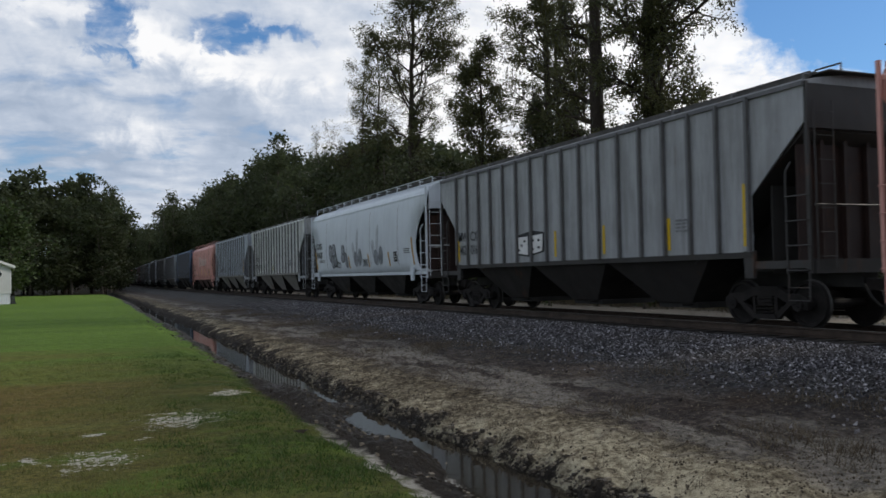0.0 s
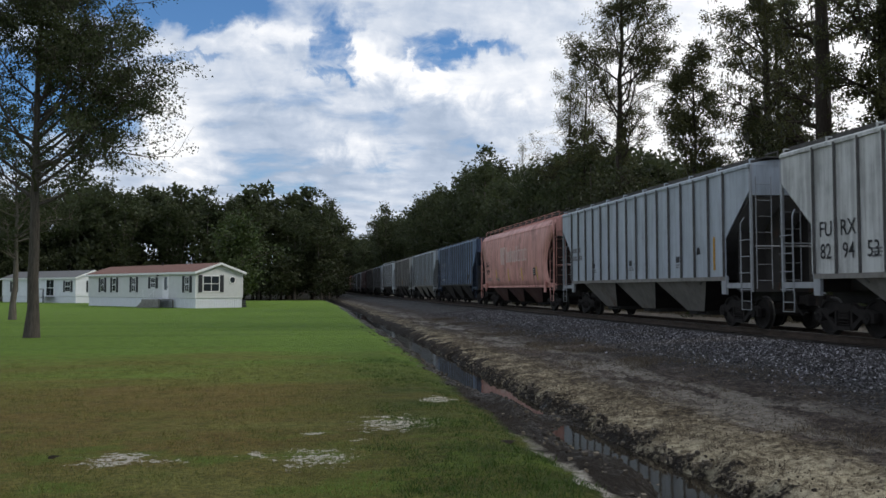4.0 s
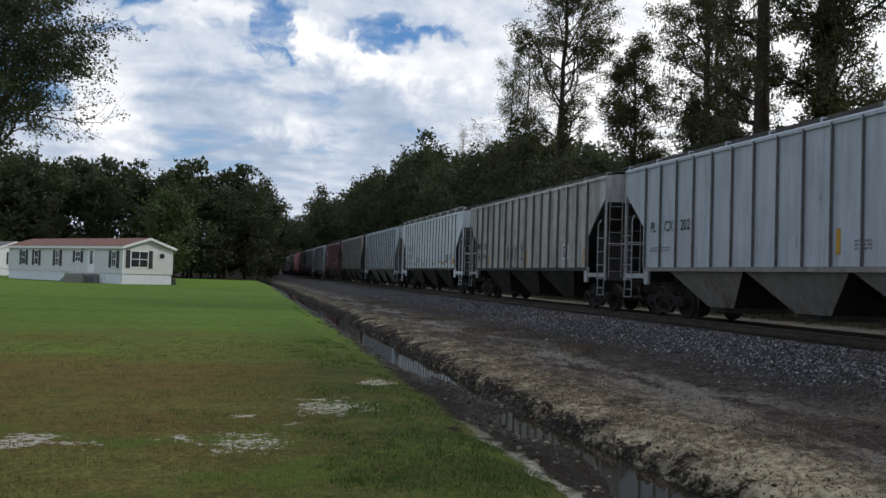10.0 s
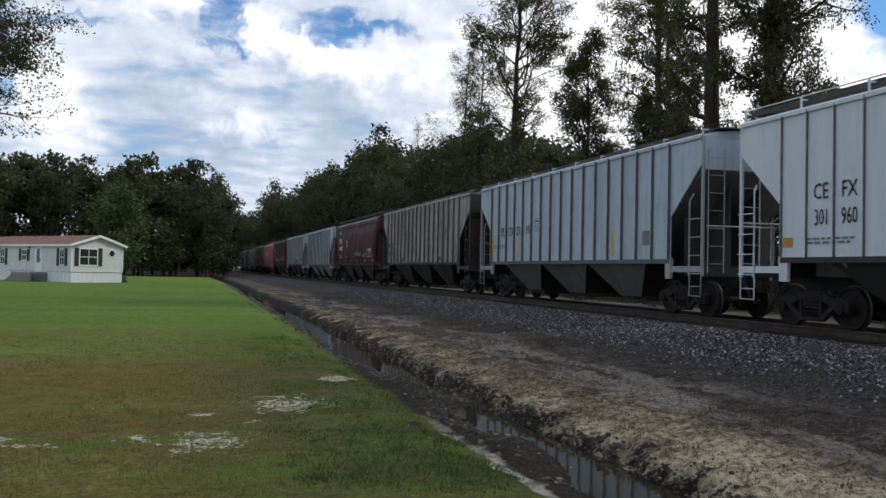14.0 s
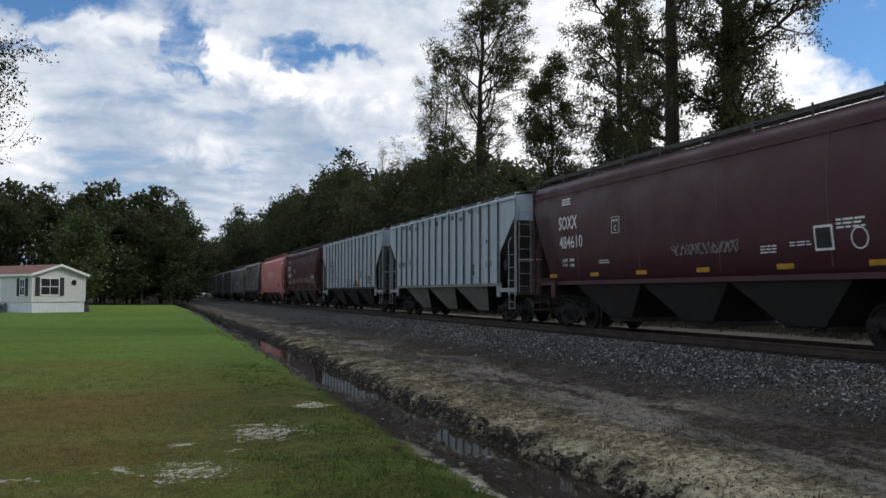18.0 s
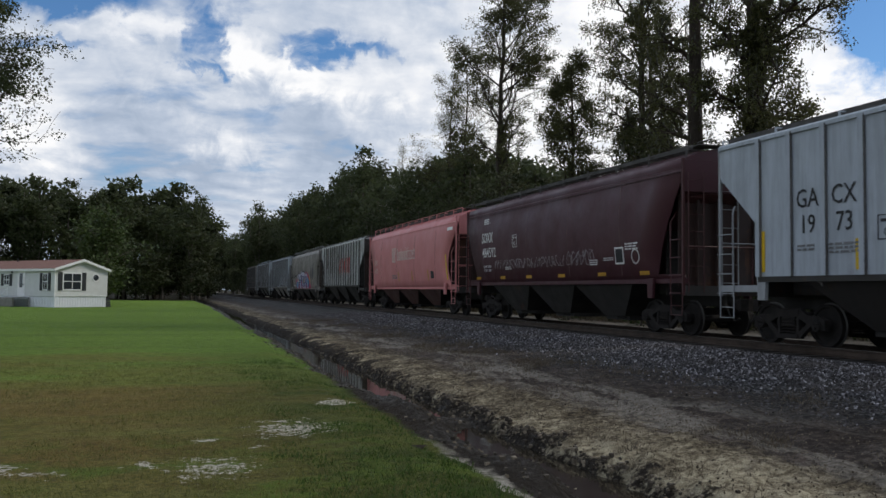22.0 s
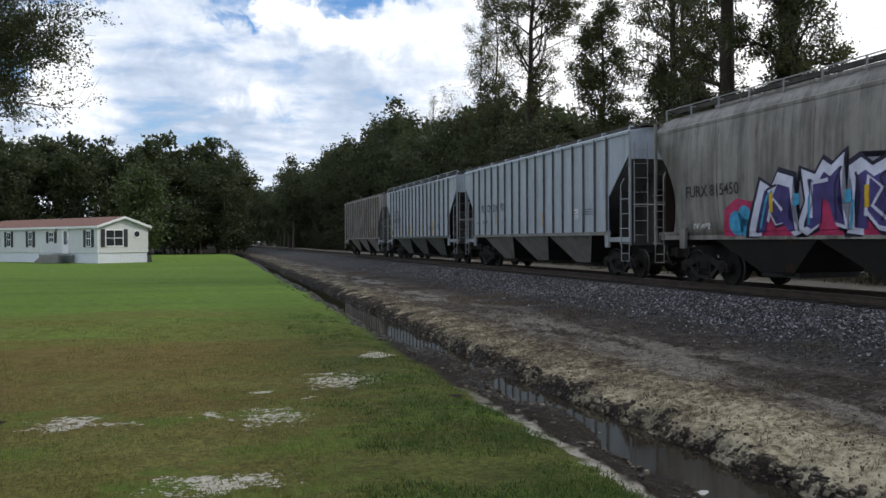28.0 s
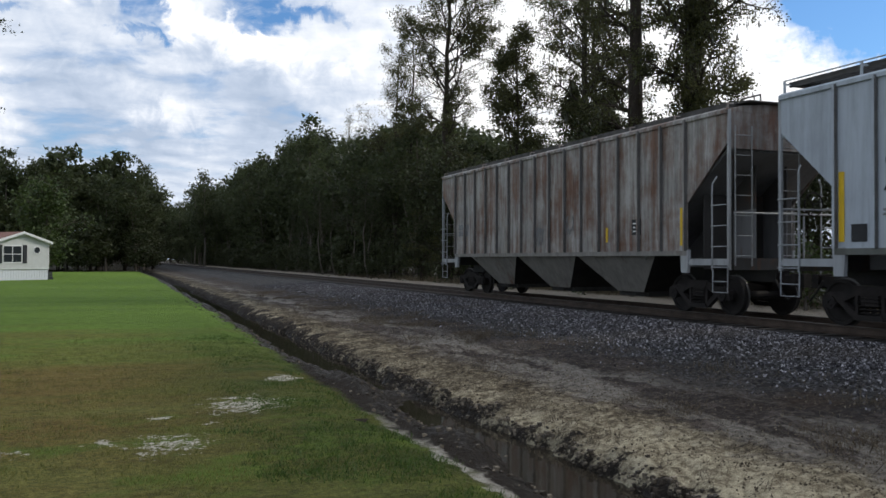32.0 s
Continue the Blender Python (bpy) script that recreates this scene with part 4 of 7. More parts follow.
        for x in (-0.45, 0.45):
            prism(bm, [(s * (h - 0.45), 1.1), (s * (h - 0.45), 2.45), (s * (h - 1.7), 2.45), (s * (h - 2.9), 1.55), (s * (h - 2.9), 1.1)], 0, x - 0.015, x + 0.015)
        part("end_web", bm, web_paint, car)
        # upper webs always DARK_END, painting in the shade under the slope sheet
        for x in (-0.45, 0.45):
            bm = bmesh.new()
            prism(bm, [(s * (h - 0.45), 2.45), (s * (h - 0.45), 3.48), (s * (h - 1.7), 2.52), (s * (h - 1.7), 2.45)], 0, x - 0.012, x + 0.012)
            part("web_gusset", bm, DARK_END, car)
        # dark plate added below the slope sheet to stop sky showing through
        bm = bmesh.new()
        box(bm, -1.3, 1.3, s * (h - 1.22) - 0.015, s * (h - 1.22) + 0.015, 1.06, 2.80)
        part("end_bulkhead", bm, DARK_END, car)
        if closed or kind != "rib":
            # added dark sheet that closes off the sky between the cars
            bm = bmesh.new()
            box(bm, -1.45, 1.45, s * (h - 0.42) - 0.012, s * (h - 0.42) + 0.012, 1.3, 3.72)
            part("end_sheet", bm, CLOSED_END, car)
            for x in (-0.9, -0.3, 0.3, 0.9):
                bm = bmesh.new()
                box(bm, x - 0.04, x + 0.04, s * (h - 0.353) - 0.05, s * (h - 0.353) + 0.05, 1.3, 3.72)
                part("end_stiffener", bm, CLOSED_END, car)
        bm = bmesh.new()
        box(bm, -1.46, 1.46, s * h - 0.16 * (s > 0), s * h + 0.16 * (s < 0), 1.06, 1.32)
        part("end_sill", bm, web_paint if web_paint is not WHITE_END else DARK_END, car)
        foot = lad_paint if kind == "rib" else paint
        for x in (-1, 1):
            bm = bmesh.new()
            box(bm, x * 1.55 - 0.03, x * 1.55 + 0.03, s * (h - 0.04) - 0.035, s * (h - 0.04) + 0.035, 1.06, EAVE - 0.02)
            part("corner_post", bm, lad_paint, car)
            if kind == "rib":   # shallow sill that carries the corner
                bm = bmesh.new()
                box(bm, x * 1.52 - 0.05, x * 1.52 + 0.05, min(s * (h - INSET), s * (h - 0.08)), max(s * (h - INSET), s * (h - 0.08)), 1.16, 1.31)
                part("corner_sill", bm, foot, car)
            bm = bmesh.new()   # bolster tab at the sill's end
            yb = s * (h - INSET - 0.06)
            prism(bm, [(yb - 0.15, SILL + 0.04), (yb + 0.15, SILL + 0.04), (yb + 0.12, 0.98), (yb - 0.12, 0.98)], 0, x * 1.56 - 0.04, x * 1.56 + 0.04)
            part("jacking_pad", bm, foot, car)
        # ladders: one on each side by the corner post, one on the end
        for x in (-1, 1):
            o = part("side_ladder", corner_ladder(s), lad_paint, car)
            o.matrix_basis = pose(x * 1.59, s * (h - 0.04), 0, 0, 0, 0 if x < 0 else 180) @ Matrix.Diagonal((1, 1 if x < 0 else -1, 1, 1))
            bm = bmesh.new()
            y0 = s * (h - 0.06)
            tube(bm, [(x * 1.57, y0, 1.06), (x * 1.58, y0, 0.56), (x * 1.58, y0 - s * 0.50, 0.56), (x * 1.57, y0 - s * 0.50, 1.06)], 0.016, 5)
            tube(bm, [(x * 1.58, y0, 0.80), (x * 1.58, y0 - s * 0.50, 0.80)], 0.012, 5)
            part("stirrup_step", bm, lad_paint, car)
        bm = ladder_mesh(3.1, 0.46, 7)
        o = part("end_ladder", bm, lad_paint, car)
        o.matrix_basis = pose(-0.98, s * (h + 0.03), 1.15, 0, 0, 90 if s < 0 else -90) if s < 0 else pose(-1.46, s * (h + 0.03), 1.15, 0, 0, -90)
        bm = bmesh.new()
        tube(bm, [(-1.48, s * (h + 0.02), 2.32), (1.48, s * (h + 0.02), 2.32)], 0.022, 5)
        tube(bm, [(0.5, s * (h + 0.02), 2.32), (0.5, s * (h + 0.02), 1.3)], 0.022, 5)
        part("hand_rail", bm, lad_paint, car)
        bm = bmesh.new()   # coupler and its hose
        box(bm, -0.11, 0.11, min(s * (h - 0.3), s * (h + 0.38)), max(s * (h - 0.3), s * (h + 0.38)), 0.72, 0.94)
        prism(bm, [(-0.20, s * (h + 0.34)), (0.20, s * (h + 0.34)), (0.16, s * (h + 0.58)), (-0.06, s * (h + 0.60)), (-0.22, s * (h + 0.50))], 2, 0.68, 0.98)
        part("coupler", bm, TRUCK, car)
        bm = bmesh.new()
        tube(bm, [(-0.35, s * (h + 0.05), 0.85), (-0.36, s * (h + 0.22), 0.60), (-0.34, s * (h + 0.42), 0.42), (-0.30, s * (h + 0.56), 0.50)], 0.025, 5)
        part("air_hose", bm, UNDER, car)
        add_truck(car, s * (h - 1.75))
    # brake wheel and reservoir
    bm = bmesh.new()
    ring = [(0.75 + 0.27 * math.cos(a), -h - 0.06, 2.55 + 0.27 * math.sin(a)) for a in np.linspace(0, 2 * math.pi, 17)]
    tube(bm, ring, 0.016, 5, False)
    for a in (0.3, 2.4, 4.5):
        tube(bm, [(0.75, -h - 0.04, 2.55), (0.75 + 0.27 * math.cos(a), -h - 0.06, 2.55 + 0.27 * math.sin(a))], 0.012, 4)
    part("brake_wheel", bm, TRUCK, car)
    bm = bmesh.new()
    tube(bm, [(-0.5, h - 1.2, 1.55), (-0.5, h - 0.5, 1.55)], 0.2, 12)
    part("brake_cylinder", bm, UNDER, car)
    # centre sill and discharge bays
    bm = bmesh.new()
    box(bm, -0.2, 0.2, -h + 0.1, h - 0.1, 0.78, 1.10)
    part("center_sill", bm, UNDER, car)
    span = length - 5.6
    n = 3
    for k in range(n):
        yc = -span / 2 + span * (k + 0.5) / n
        a, b = span / n / 2 - 0.02, 0.62
        bm = bmesh.new()
        z0, z1 = 0.42, (SILL - 0.07 if kind == "rib" else shp[0][0] - 0.01)
        wt = 1.52 if kind == "rib" else shp[0][1] - 0.05
        lo = [bm.verts.new((x, yc + y, z0)) for x, y in ((-0.95, -b), (0.95, -b), (0.95, b), (-0.95, b))]
        hi = [bm.verts.new((x, yc + y, z1)) for x, y in ((-wt, -a), (wt, -a), (wt, a), (-wt, a))]
        bm.faces.new(lo[::-1])
        bm.faces.new(hi)
        # end slopes of the bay take the black, as painted shade
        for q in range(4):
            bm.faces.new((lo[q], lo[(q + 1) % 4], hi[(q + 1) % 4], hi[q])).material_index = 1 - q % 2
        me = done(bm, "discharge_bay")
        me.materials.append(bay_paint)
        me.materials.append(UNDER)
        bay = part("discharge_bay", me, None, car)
        bm = bmesh.new()
        box(bm, -0.85, 0.85, yc - 0.7, yc + 0.7, 0.30, 0.43)
        tube(bm, [(-1.15, yc - 0.5, 0.37), (1.15, yc - 0.5, 0.37)], 0.03, 6)
        part("outlet_gate", bm, UNDER, bay)
    CARS.append(car)
    return car, Side(car, kind, h, ribs)


# centre of each coupling at the clip's start, metres along the track
COUPLINGS = (-7.49, 10.91, 29.59, 48.53, 66.69, 85.37, 103.84, 122.2, 140.69, 159.29, 177.9, 196.09, 214.99, 233.17, 251.4, 269.91, 288.0, 306.91, 324.71, 343.46, 362.15, 381.04, 399.86)
MIDDLES = [(a + b) / 2 for a, b in zip(COUPLINGS, COUPLINGS[1:])]
LENGTHS = [b - a - 1.48 for a, b in zip(COUPLINGS, COUPLINGS[1:])]


def travelled(t):
    q = t / 16.0
    return 181.802 * q + 0.193 * q**2 + 0.272 * q**3


# end colours, kept dark to hold the shade of the recessed ends
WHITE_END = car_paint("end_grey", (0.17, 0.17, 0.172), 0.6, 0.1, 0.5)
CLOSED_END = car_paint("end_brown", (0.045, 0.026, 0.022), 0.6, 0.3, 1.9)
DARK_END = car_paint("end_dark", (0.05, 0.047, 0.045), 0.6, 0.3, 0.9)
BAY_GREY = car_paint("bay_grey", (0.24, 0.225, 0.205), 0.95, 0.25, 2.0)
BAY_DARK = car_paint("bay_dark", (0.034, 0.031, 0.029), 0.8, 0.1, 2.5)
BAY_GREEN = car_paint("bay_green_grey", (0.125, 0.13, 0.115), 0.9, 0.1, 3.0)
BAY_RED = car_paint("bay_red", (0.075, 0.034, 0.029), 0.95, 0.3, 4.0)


def data_panel(side, u, z, w=0.42, h=0.42):
    side.patch(u, z, w, h, INK, "data_panel", "black inspection panel with white lines")
    side.bars(u + 0.05, z + h - 0.12, w - 0.1, 3, INK_WHITE, 0.03, 0.07)


def scrawl(seed, n, w, h):
    """Looping lines of a hand-sprayed tag."""
    rng = random.Random(seed)
    lines, x = [], 0.0
    for k in range(n):
        cw = w / n
        pts = [(x + cw * (0.5 + 0.48 * math.cos(a * rng.uniform(0.8, 1.6) + k)), h * (0.5 + 0.5 * math.sin(a * rng.uniform(0.9, 1.5) + k * 1.7))) for a in np.linspace(0, rng.uniform(3.5, 6.5), 11)]
        lines.append(pts)
        x += cw
    return lines


def build_train():
    L = LENGTHS
    grey = car_paint("paint_warm_grey", (0.35, 0.36, 0.365), 0.6, 0.05, 1.0, soot=0.25)
    white = car_paint("paint_white", (0.52, 0.545, 0.57), 0.45, 0.1, 2.0)
    clean = car_paint("paint_clean_white", (0.60, 0.64, 0.675), 0.22, 0.0, 3.0)
    bluish = car_paint("paint_pale_blue_grey", (0.44, 0.51, 0.575), 0.35, 0.0, 4.0, soot=0.15)
    stained = car_paint("paint_stained_white", (0.60, 0.61, 0.59), 0.5, 0.18, 5.0, soot=0.4)
    light = car_paint("paint_light_grey", (0.42, 0.465, 0.515), 0.45, 0.05, 6.0, soot=0.15)
    rusty_pink = car_paint("paint_rusty_pink", (0.66, 0.33, 0.28), 0.4, 0.42, 7.0, soot=0.25)
    pink = car_paint("paint_salmon_pink", (0.57, 0.215, 0.21), 0.22, 0.0, 8.0)
    blue = car_paint("paint_faded_blue", (0.090, 0.140, 0.235), 0.6, 0.05, 9.0, soot=0.25, chalk=0.8)
    blue_rib = car_paint("paint_blue_rib", (0.17, 0.235, 0.34), 0.35, 0.0, 9.5)
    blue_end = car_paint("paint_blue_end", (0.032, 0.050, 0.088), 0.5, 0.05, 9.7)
    brown = car_paint("paint_brown_grey", (0.385, 0.350, 0.322), 0.8, 0.5, 10.0, soot=0.55)
    maroon = car_paint("paint_maroon", (0.066, 0.020, 0.027), 0.4, 0.0, 11.0, 0.45)
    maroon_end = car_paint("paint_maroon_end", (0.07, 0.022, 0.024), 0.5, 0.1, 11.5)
    dusty = car_paint("paint_dusty_grey", (0.44, 0.43, 0.41), 0.7, 0.1, 12.0, soot=0.5)
    sooty = car_paint("paint_sooty_white", (0.50, 0.51, 0.50), 0.9, 0.35, 13.0, soot=0.65)
    rusted = car_paint("paint_rusted_grey", (0.38, 0.36, 0.335), 0.8, 0.95, 14.0, soot=0.5)
    grimed = car_paint("paint_grimed_grey", (0.27, 0.25, 0.222), 0.8, 0.1, 12.6, soot=0.6)
    rung = car_paint("paint_grimy_ladder", (0.33, 0.345, 0.36), 0.6, 0.1, 2.6)
    dark_rib = car_paint("paint_dark_rib", (0.13, 0.13, 0.135), 0.5, 0.1, 15.0)
    red = plain("paint_red_letters", (0.42, 0.045, 0.035), 0.6, 0, 0.3, 3)

    # leading car, only its tail is ever seen
    hopper_car("flow", L[0], rusty_pink, rusty_pink, DARK_END, "rusty pink round-sided hopper car of the freight train", lad_paint=rusty_pink)

    car, s = hopper_car("rib", L[1], grey, dark_rib, DARK_END, "grey ribbed hopper car with yellow reflector strips", ribs=17, rib_w=0.10, bay_paint=BAY_DARK, lad_paint=DARK_END, closed=True)
    s.chunks(0, ("MW", "CX"), 2.30, 0.34, INK, 0.85)
    s.chunks(0, ("462", "016"), 1.85, 0.34, INK, 0.72)
    for u in (1.55, 3.1, 8.1, 10.5, 13.1):
        s.patch(u, 1.62, 0.10, 0.72, YELLOW, "reflector", "yellow reflector strip")
    s.patch(L[1] - 1.70, 1.62, 0.16, 1.25, YELLOW, "reflector", "yellow reflector strip")
    def dice(outlines):
        return [[(a * 1.4, b * 0.85) for a, b in o] for o in outlines]
    s.shape(dice([[(0, 0.05), (0.6, -0.05), (1.25, 0.1), (1.3, 0.75), (0.75, 0.85), (0.05, 0.7)]]), 5.75, 1.70, INK, "graffiti", "black and white sprayed dice graffiti", 0.008)
    s.shape(dice([[(0.06, 0.10), (0.58, 0.01), (0.58, 0.66), (0.08, 0.64)], [(0.66, 0.02), (1.18, 0.13), (1.22, 0.70), (0.66, 0.66)]]), 5.75, 1.70, INK_WHITE, "graffiti", "", 0.014)
    s.shape(dice([[(a + 0.05 * math.cos(q), b + 0.05 * math.sin(q)) for q in np.linspace(0, 5.5, 8)] for a, b in ((0.2, 0.2), (0.45, 0.5), (0.32, 0.35), (0.8, 0.5), (0.8, 0.2), (1.05, 0.5), (1.05, 0.25))]), 5.75, 1.70, INK, "graffiti", "", 0.018)
    s.bars(13.4, 2.25, 0.5, 4, INK_GREY)

    car, s = hopper_car("flow", L[2], clean, clean, UNDER, "clean white round-sided hopper car with dark tags along its sill", rail_paint=clean, rail_h=0.30, bay_paint=BAY_DARK)
    s.text("SOXX", 1.25, 2.70, 0.33, INK, 0.95, True)
    s.text("516137", 1.28, 2.22, 0.33, INK, 0.82, True)
    s.bars(1.8, 2.05, 1.0, 2, INK_GREY)
    s.patch(1.12, 1.62, 0.14, 1.0, ORANGE, "reflector", "", -0.18)
    for u, a in ((7.25, 0.62), (10.3, 0.62), (13.1, 0.62), (15.95, 1.1)):
        s.patch(u, 1.6, 0.13, a, ORANGE, "reflector", "", -0.12)
    soft = plain("spray_grey", (0.20, 0.21, 0.225), 0.7, 0, 0.6, 6)
    smear = plain("spray_smear", (0.40, 0.42, 0.44), 0.7, 0, 0.35, 5)

    def oval(cx, cz, rx, rz, tilt=0.0):
        return [(cx + rx * math.cos(a) * math.cos(tilt) - rz * math.sin(a) * math.sin(tilt), cz + rx * math.cos(a) * math.sin(tilt) + rz * math.sin(a) * math.cos(tilt)) for a in np.linspace(0, 5.9, 16)]
    bubbles = ((3.6, ((0.45, 0.80, 0.36, 0.46, 0.2), (1.05, 0.88, 0.36, 0.40, -0.3), (0.80, 0.36, 0.30, 0.36, 0.3), (1.32, 0.40, 0.30, 0.34, 0))), (5.95, ((0.32, 0.88, 0.28, 0.30, 0.3), (0.30, 0.50, 0.32, 0.24, 0.1), (0.85, 0.38, 0.20, 0.42, 0.35))))
    for u, group in bubbles:
        for k, (cx, cz, rx, rz, tl) in enumerate(group):
            s.shape([oval(cx, cz, rx, rz, tl)], u, 1.62, INK, "graffiti", "black-rimmed sprayed bubble", 0.006 + 0.008 * k)
            s.shape([oval(cx, cz, rx * 0.78, rz * 0.80, tl)], u, 1.62, soft, "graffiti", "", 0.010 + 0.008 * k)
            s.strokes([oval(cx, cz, rx * 0.45, rz * 0.5, tl)], u, 1.62, smear, "graffiti", 0.03, 0.014 + 0.008 * k)
    for u in (7.8, 10.8):
        for k, (cx, cz, rx, rz, tl) in enumerate(((0.25, 0.80, 0.20, 0.45, 0.2), (0.85, 1.25, 0.15, 0.62, -0.15), (0.62, 0.40, 0.34, 0.36, 0), (1.25, 0.48, 0.26, 0.42, -0.3))):
            s.shape([oval(cx, cz, rx, rz, tl)], u, 1.62, smear if k < 2 else soft, "graffiti", "smudged grey sprayed cloud", 0.006 + 0.005 * k)
    s.strokes(scrawl(3, 4, 0.75, 0.32), 5.2, 1.64, INK, "graffiti", 0.025, 0.05)
    s.strokes(scrawl(4, 5, 0.95, 0.36), 9.4, 1.64, INK, "graffiti", 0.025)
    data_panel(s, 13.7, 1.78)
    s.bars(15.0, 2.25, 0.65, 3, INK_GREY)

    car, s = hopper_car("rib", L[3], stained, stained, WHITE_END, "stained white ribbed hopper car with streaky eaves", ribs=17, rib_w=0.06, bay_paint=BAY_GREY, lad_paint=rung)
    s.chunks(0, ("FU", "RX"), 2.38, 0.38, INK, 0.85)
    s.chunks(0, ("82", "94", "53"), 1.85, 0.38, INK, 0.85)
    data_panel(s, 6.2, 2.1, 0.4, 0.36)
    s.patch(15.05, 1.7, 0.12, 1.0, ORANGE, "reflector")
    s.patch(7.7, 1.7, 0.10, 0.4, YELLOW, "reflector")
    s.patch(12.3, 1.75, 0.12, 0.45, ORANGE, "reflector")
    s.patch(12.75, 1.95, 0.4, 0.36, INK_GREY, "stencil_panel")
    s.bars(7.3, 2.0, 0.7, 3, INK_GREY)
    s.bars(3.6, 2.0, 0.5, 3, INK_GREY)

    car, s = hopper_car("rib", L[4], light, light, WHITE_END, "light grey ribbed hopper car with dark gusset ends", ribs=16, rib_w=0.06, bay_paint=BAY_GREY, lad_paint=rung)
    s.bars(1.6, 2.75, 1.1, 1, INK_GREY, 0.2)
    s.bars(1.6, 2.4, 1.3, 1, INK_GREY, 0.2)
    for u in (4.2, 8.3, 12.4):
        s.patch(u, 2.0, 0.28, 0.2, INK, "stencil_panel")
        s.bars(u, 1.9, 0.5, 2, INK_GREY)
    s.shape([[(0, 0), (0.06, 0.22), (0.2, 0.24), (0.26, 0.02)]], 13.9, 2.2, INK, "stencil_panel")
    s.patch(15.0, 1.7, 0.12, 1.0, ORANGE, "reflector")

    car, s = hopper_car("flow", L[5], rusty_pink, rusty_pink, DARK_END, "rusty salmon-pink round-sided hopper car with a worn emblem", rail_paint=rusty_pink, rail_h=0.28, bay_paint=BAY_RED)
    s.text("GACX", 1.65, 2.57, 0.30, INK, 0.85, True)
    s.text("14139", 1.75, 2.10, 0.30, INK, 0.85, True)
    s.bars(1.8, 1.78, 1.2, 2, INK_GREY)
    emblem(s, 5.65, 2.60)
    for u in (4.6, 7.7, 10.8, 13.9):
        s.patch(u, 1.62, 0.12, 0.7, YELLOW, "reflector", "", -0.14)
    data_panel(s, 13.2, 1.85)
    s.bars(4.4, 1.8, 1.0, 3, INK_GREY)

    car, s = hopper_car("rib", L[6], blue, blue_rib, blue_end, "faded blue ribbed hopper car with pale scuffed lettering", ribs=17, rib_w=0.09, lad_paint=blue_end, bay_paint=BAY_DARK)
    s.chunks(1, ("ND", "YX"), 2.96, 0.40, INK_WHITE, 0.80)
    s.chunks(1, ("83", "27", "36"), 2.2, 0.36, plain("faded_letters", (0.36, 0.42, 0.50), 0.6, 0, 0.4, 5), 0.85)
    s.bars(2.4, 1.9, 1.2, 2, INK_WHITE)
    for u in (4.55, 9.85, 12.5):
        s.patch(u, 1.6, 0.14, 0.62, ORANGE, "reflector")
    s.strokes(scrawl(8, 6, 3.4, 0.8), 8.4, 1.75, blue_rib, "graffiti", 0.05)
    s.patch(13.6, 1.85, 0.5, 0.35, INK, "stencil_panel")

    car, s = hopper_car("rib", L[7], light, light, WHITE_END, "pale grey ribbed hopper car with faint stencils", ribs=16, rib_w=0.06, bay_paint=BAY_GREY, lad_paint=rung)
    s.chunks(0, ("PL", "CX", "202"), 2.55, 0.32, INK, 0.82)
    s.bars(1.8, 2.05, 1.2, 2, INK_GREY)
    s.patch(10.05, 1.75, 0.13, 0.55, ORANGE, "reflector")
    s.bars(10.6, 2.0, 0.5, 3, INK_GREY)
    s.bars(12.0, 2.2, 0.6, 5, INK_WHITE)

    car, s = hopper_car("rib", L[8], dusty, dusty, DARK_END, "dusty grey ribbed hopper car with dark ribs and a scrawled tag", ribs=16, rib_w=0.08, bay_paint=BAY_DARK, lad_paint=grey)
    s.chunks(0, ("MW", "CX"), 2.40, 0.34, INK, 0.85)
    s.chunks(0, ("460", "994"), 1.90, 0.34, INK, 0.72)
    s.patch(1.30, 1.6, 0.14, 1.3, ORANGE, "reflector")
    for u in (3.55, 6.15, 9.1, 15.3):
        s.patch(u, 1.6, 0.12, 0.6, ORANGE, "reflector")
    s.strokes([[(0, 0), (0, 0.55)], [(0, 0.55), (0.22, 0.5), (0.22, 0.35), (0, 0.28), (0.25, 0)], [(0.45, 0.05), (0.75, 0.1), (0.8, 0.45), (0.55, 0.55), (0.42, 0.3), (0.45, 0.05)], [(1.0, 0.55), (1.15, 0.3), (1.3, 0.6), (1.05, -0.15)]], 6.5, 1.88, INK, "graffiti", 0.05)
    for a, b in ((0.0, 0.62), (0.22, 0.72), (0.14, 0.50), (0.30, 0.52)):   # a sketched flower on a smudge
        s.strokes([[(a + 0.11 * math.cos(q), b + 0.11 * math.sin(q)) for q in np.linspace(0, 6.3, 10)]], 8.45, 1.85, INK, "graffiti", 0.02)
    s.strokes([[(0.16, 0.5), (0.10, 0.2), (0.14, 0.0)]], 8.45, 1.85, INK, "graffiti", 0.03)
    s.shape([[(-0.2, 0.02), (0.1, 0.12), (0.5, 0.06), (0.55, -0.08), (0.1, -0.02)]], 8.45, 1.85, INK_GREY, "graffiti", "", 0.009)
    s.patch(13.28, 1.82, 0.60, 0.56, INK_WHITE, "stencil_panel", "", 0.0, 0.006)
    data_panel(s, 13.35, 1.88, 0.45, 0.44)

    car, s = hopper_car("rib", L[9], clean, clean, WHITE_END, "clean white hopper car with thin ribs and amber markers", web_paint=WHITE_END, ribs=19, rib_w=0.035, rib_d=0.05, bay_paint=BAY_DARK, lad_paint=clean, rail_h=0.2)
    s.chunks(1, ("CE", "FX"), 2.68, 0.34, INK, 0.78)
    s.chunks(1, ("301", "960"), 2.15, 0.34, INK, 0.62)
    s.bars(2.3, 1.85, 1.3, 2, INK_GREY)
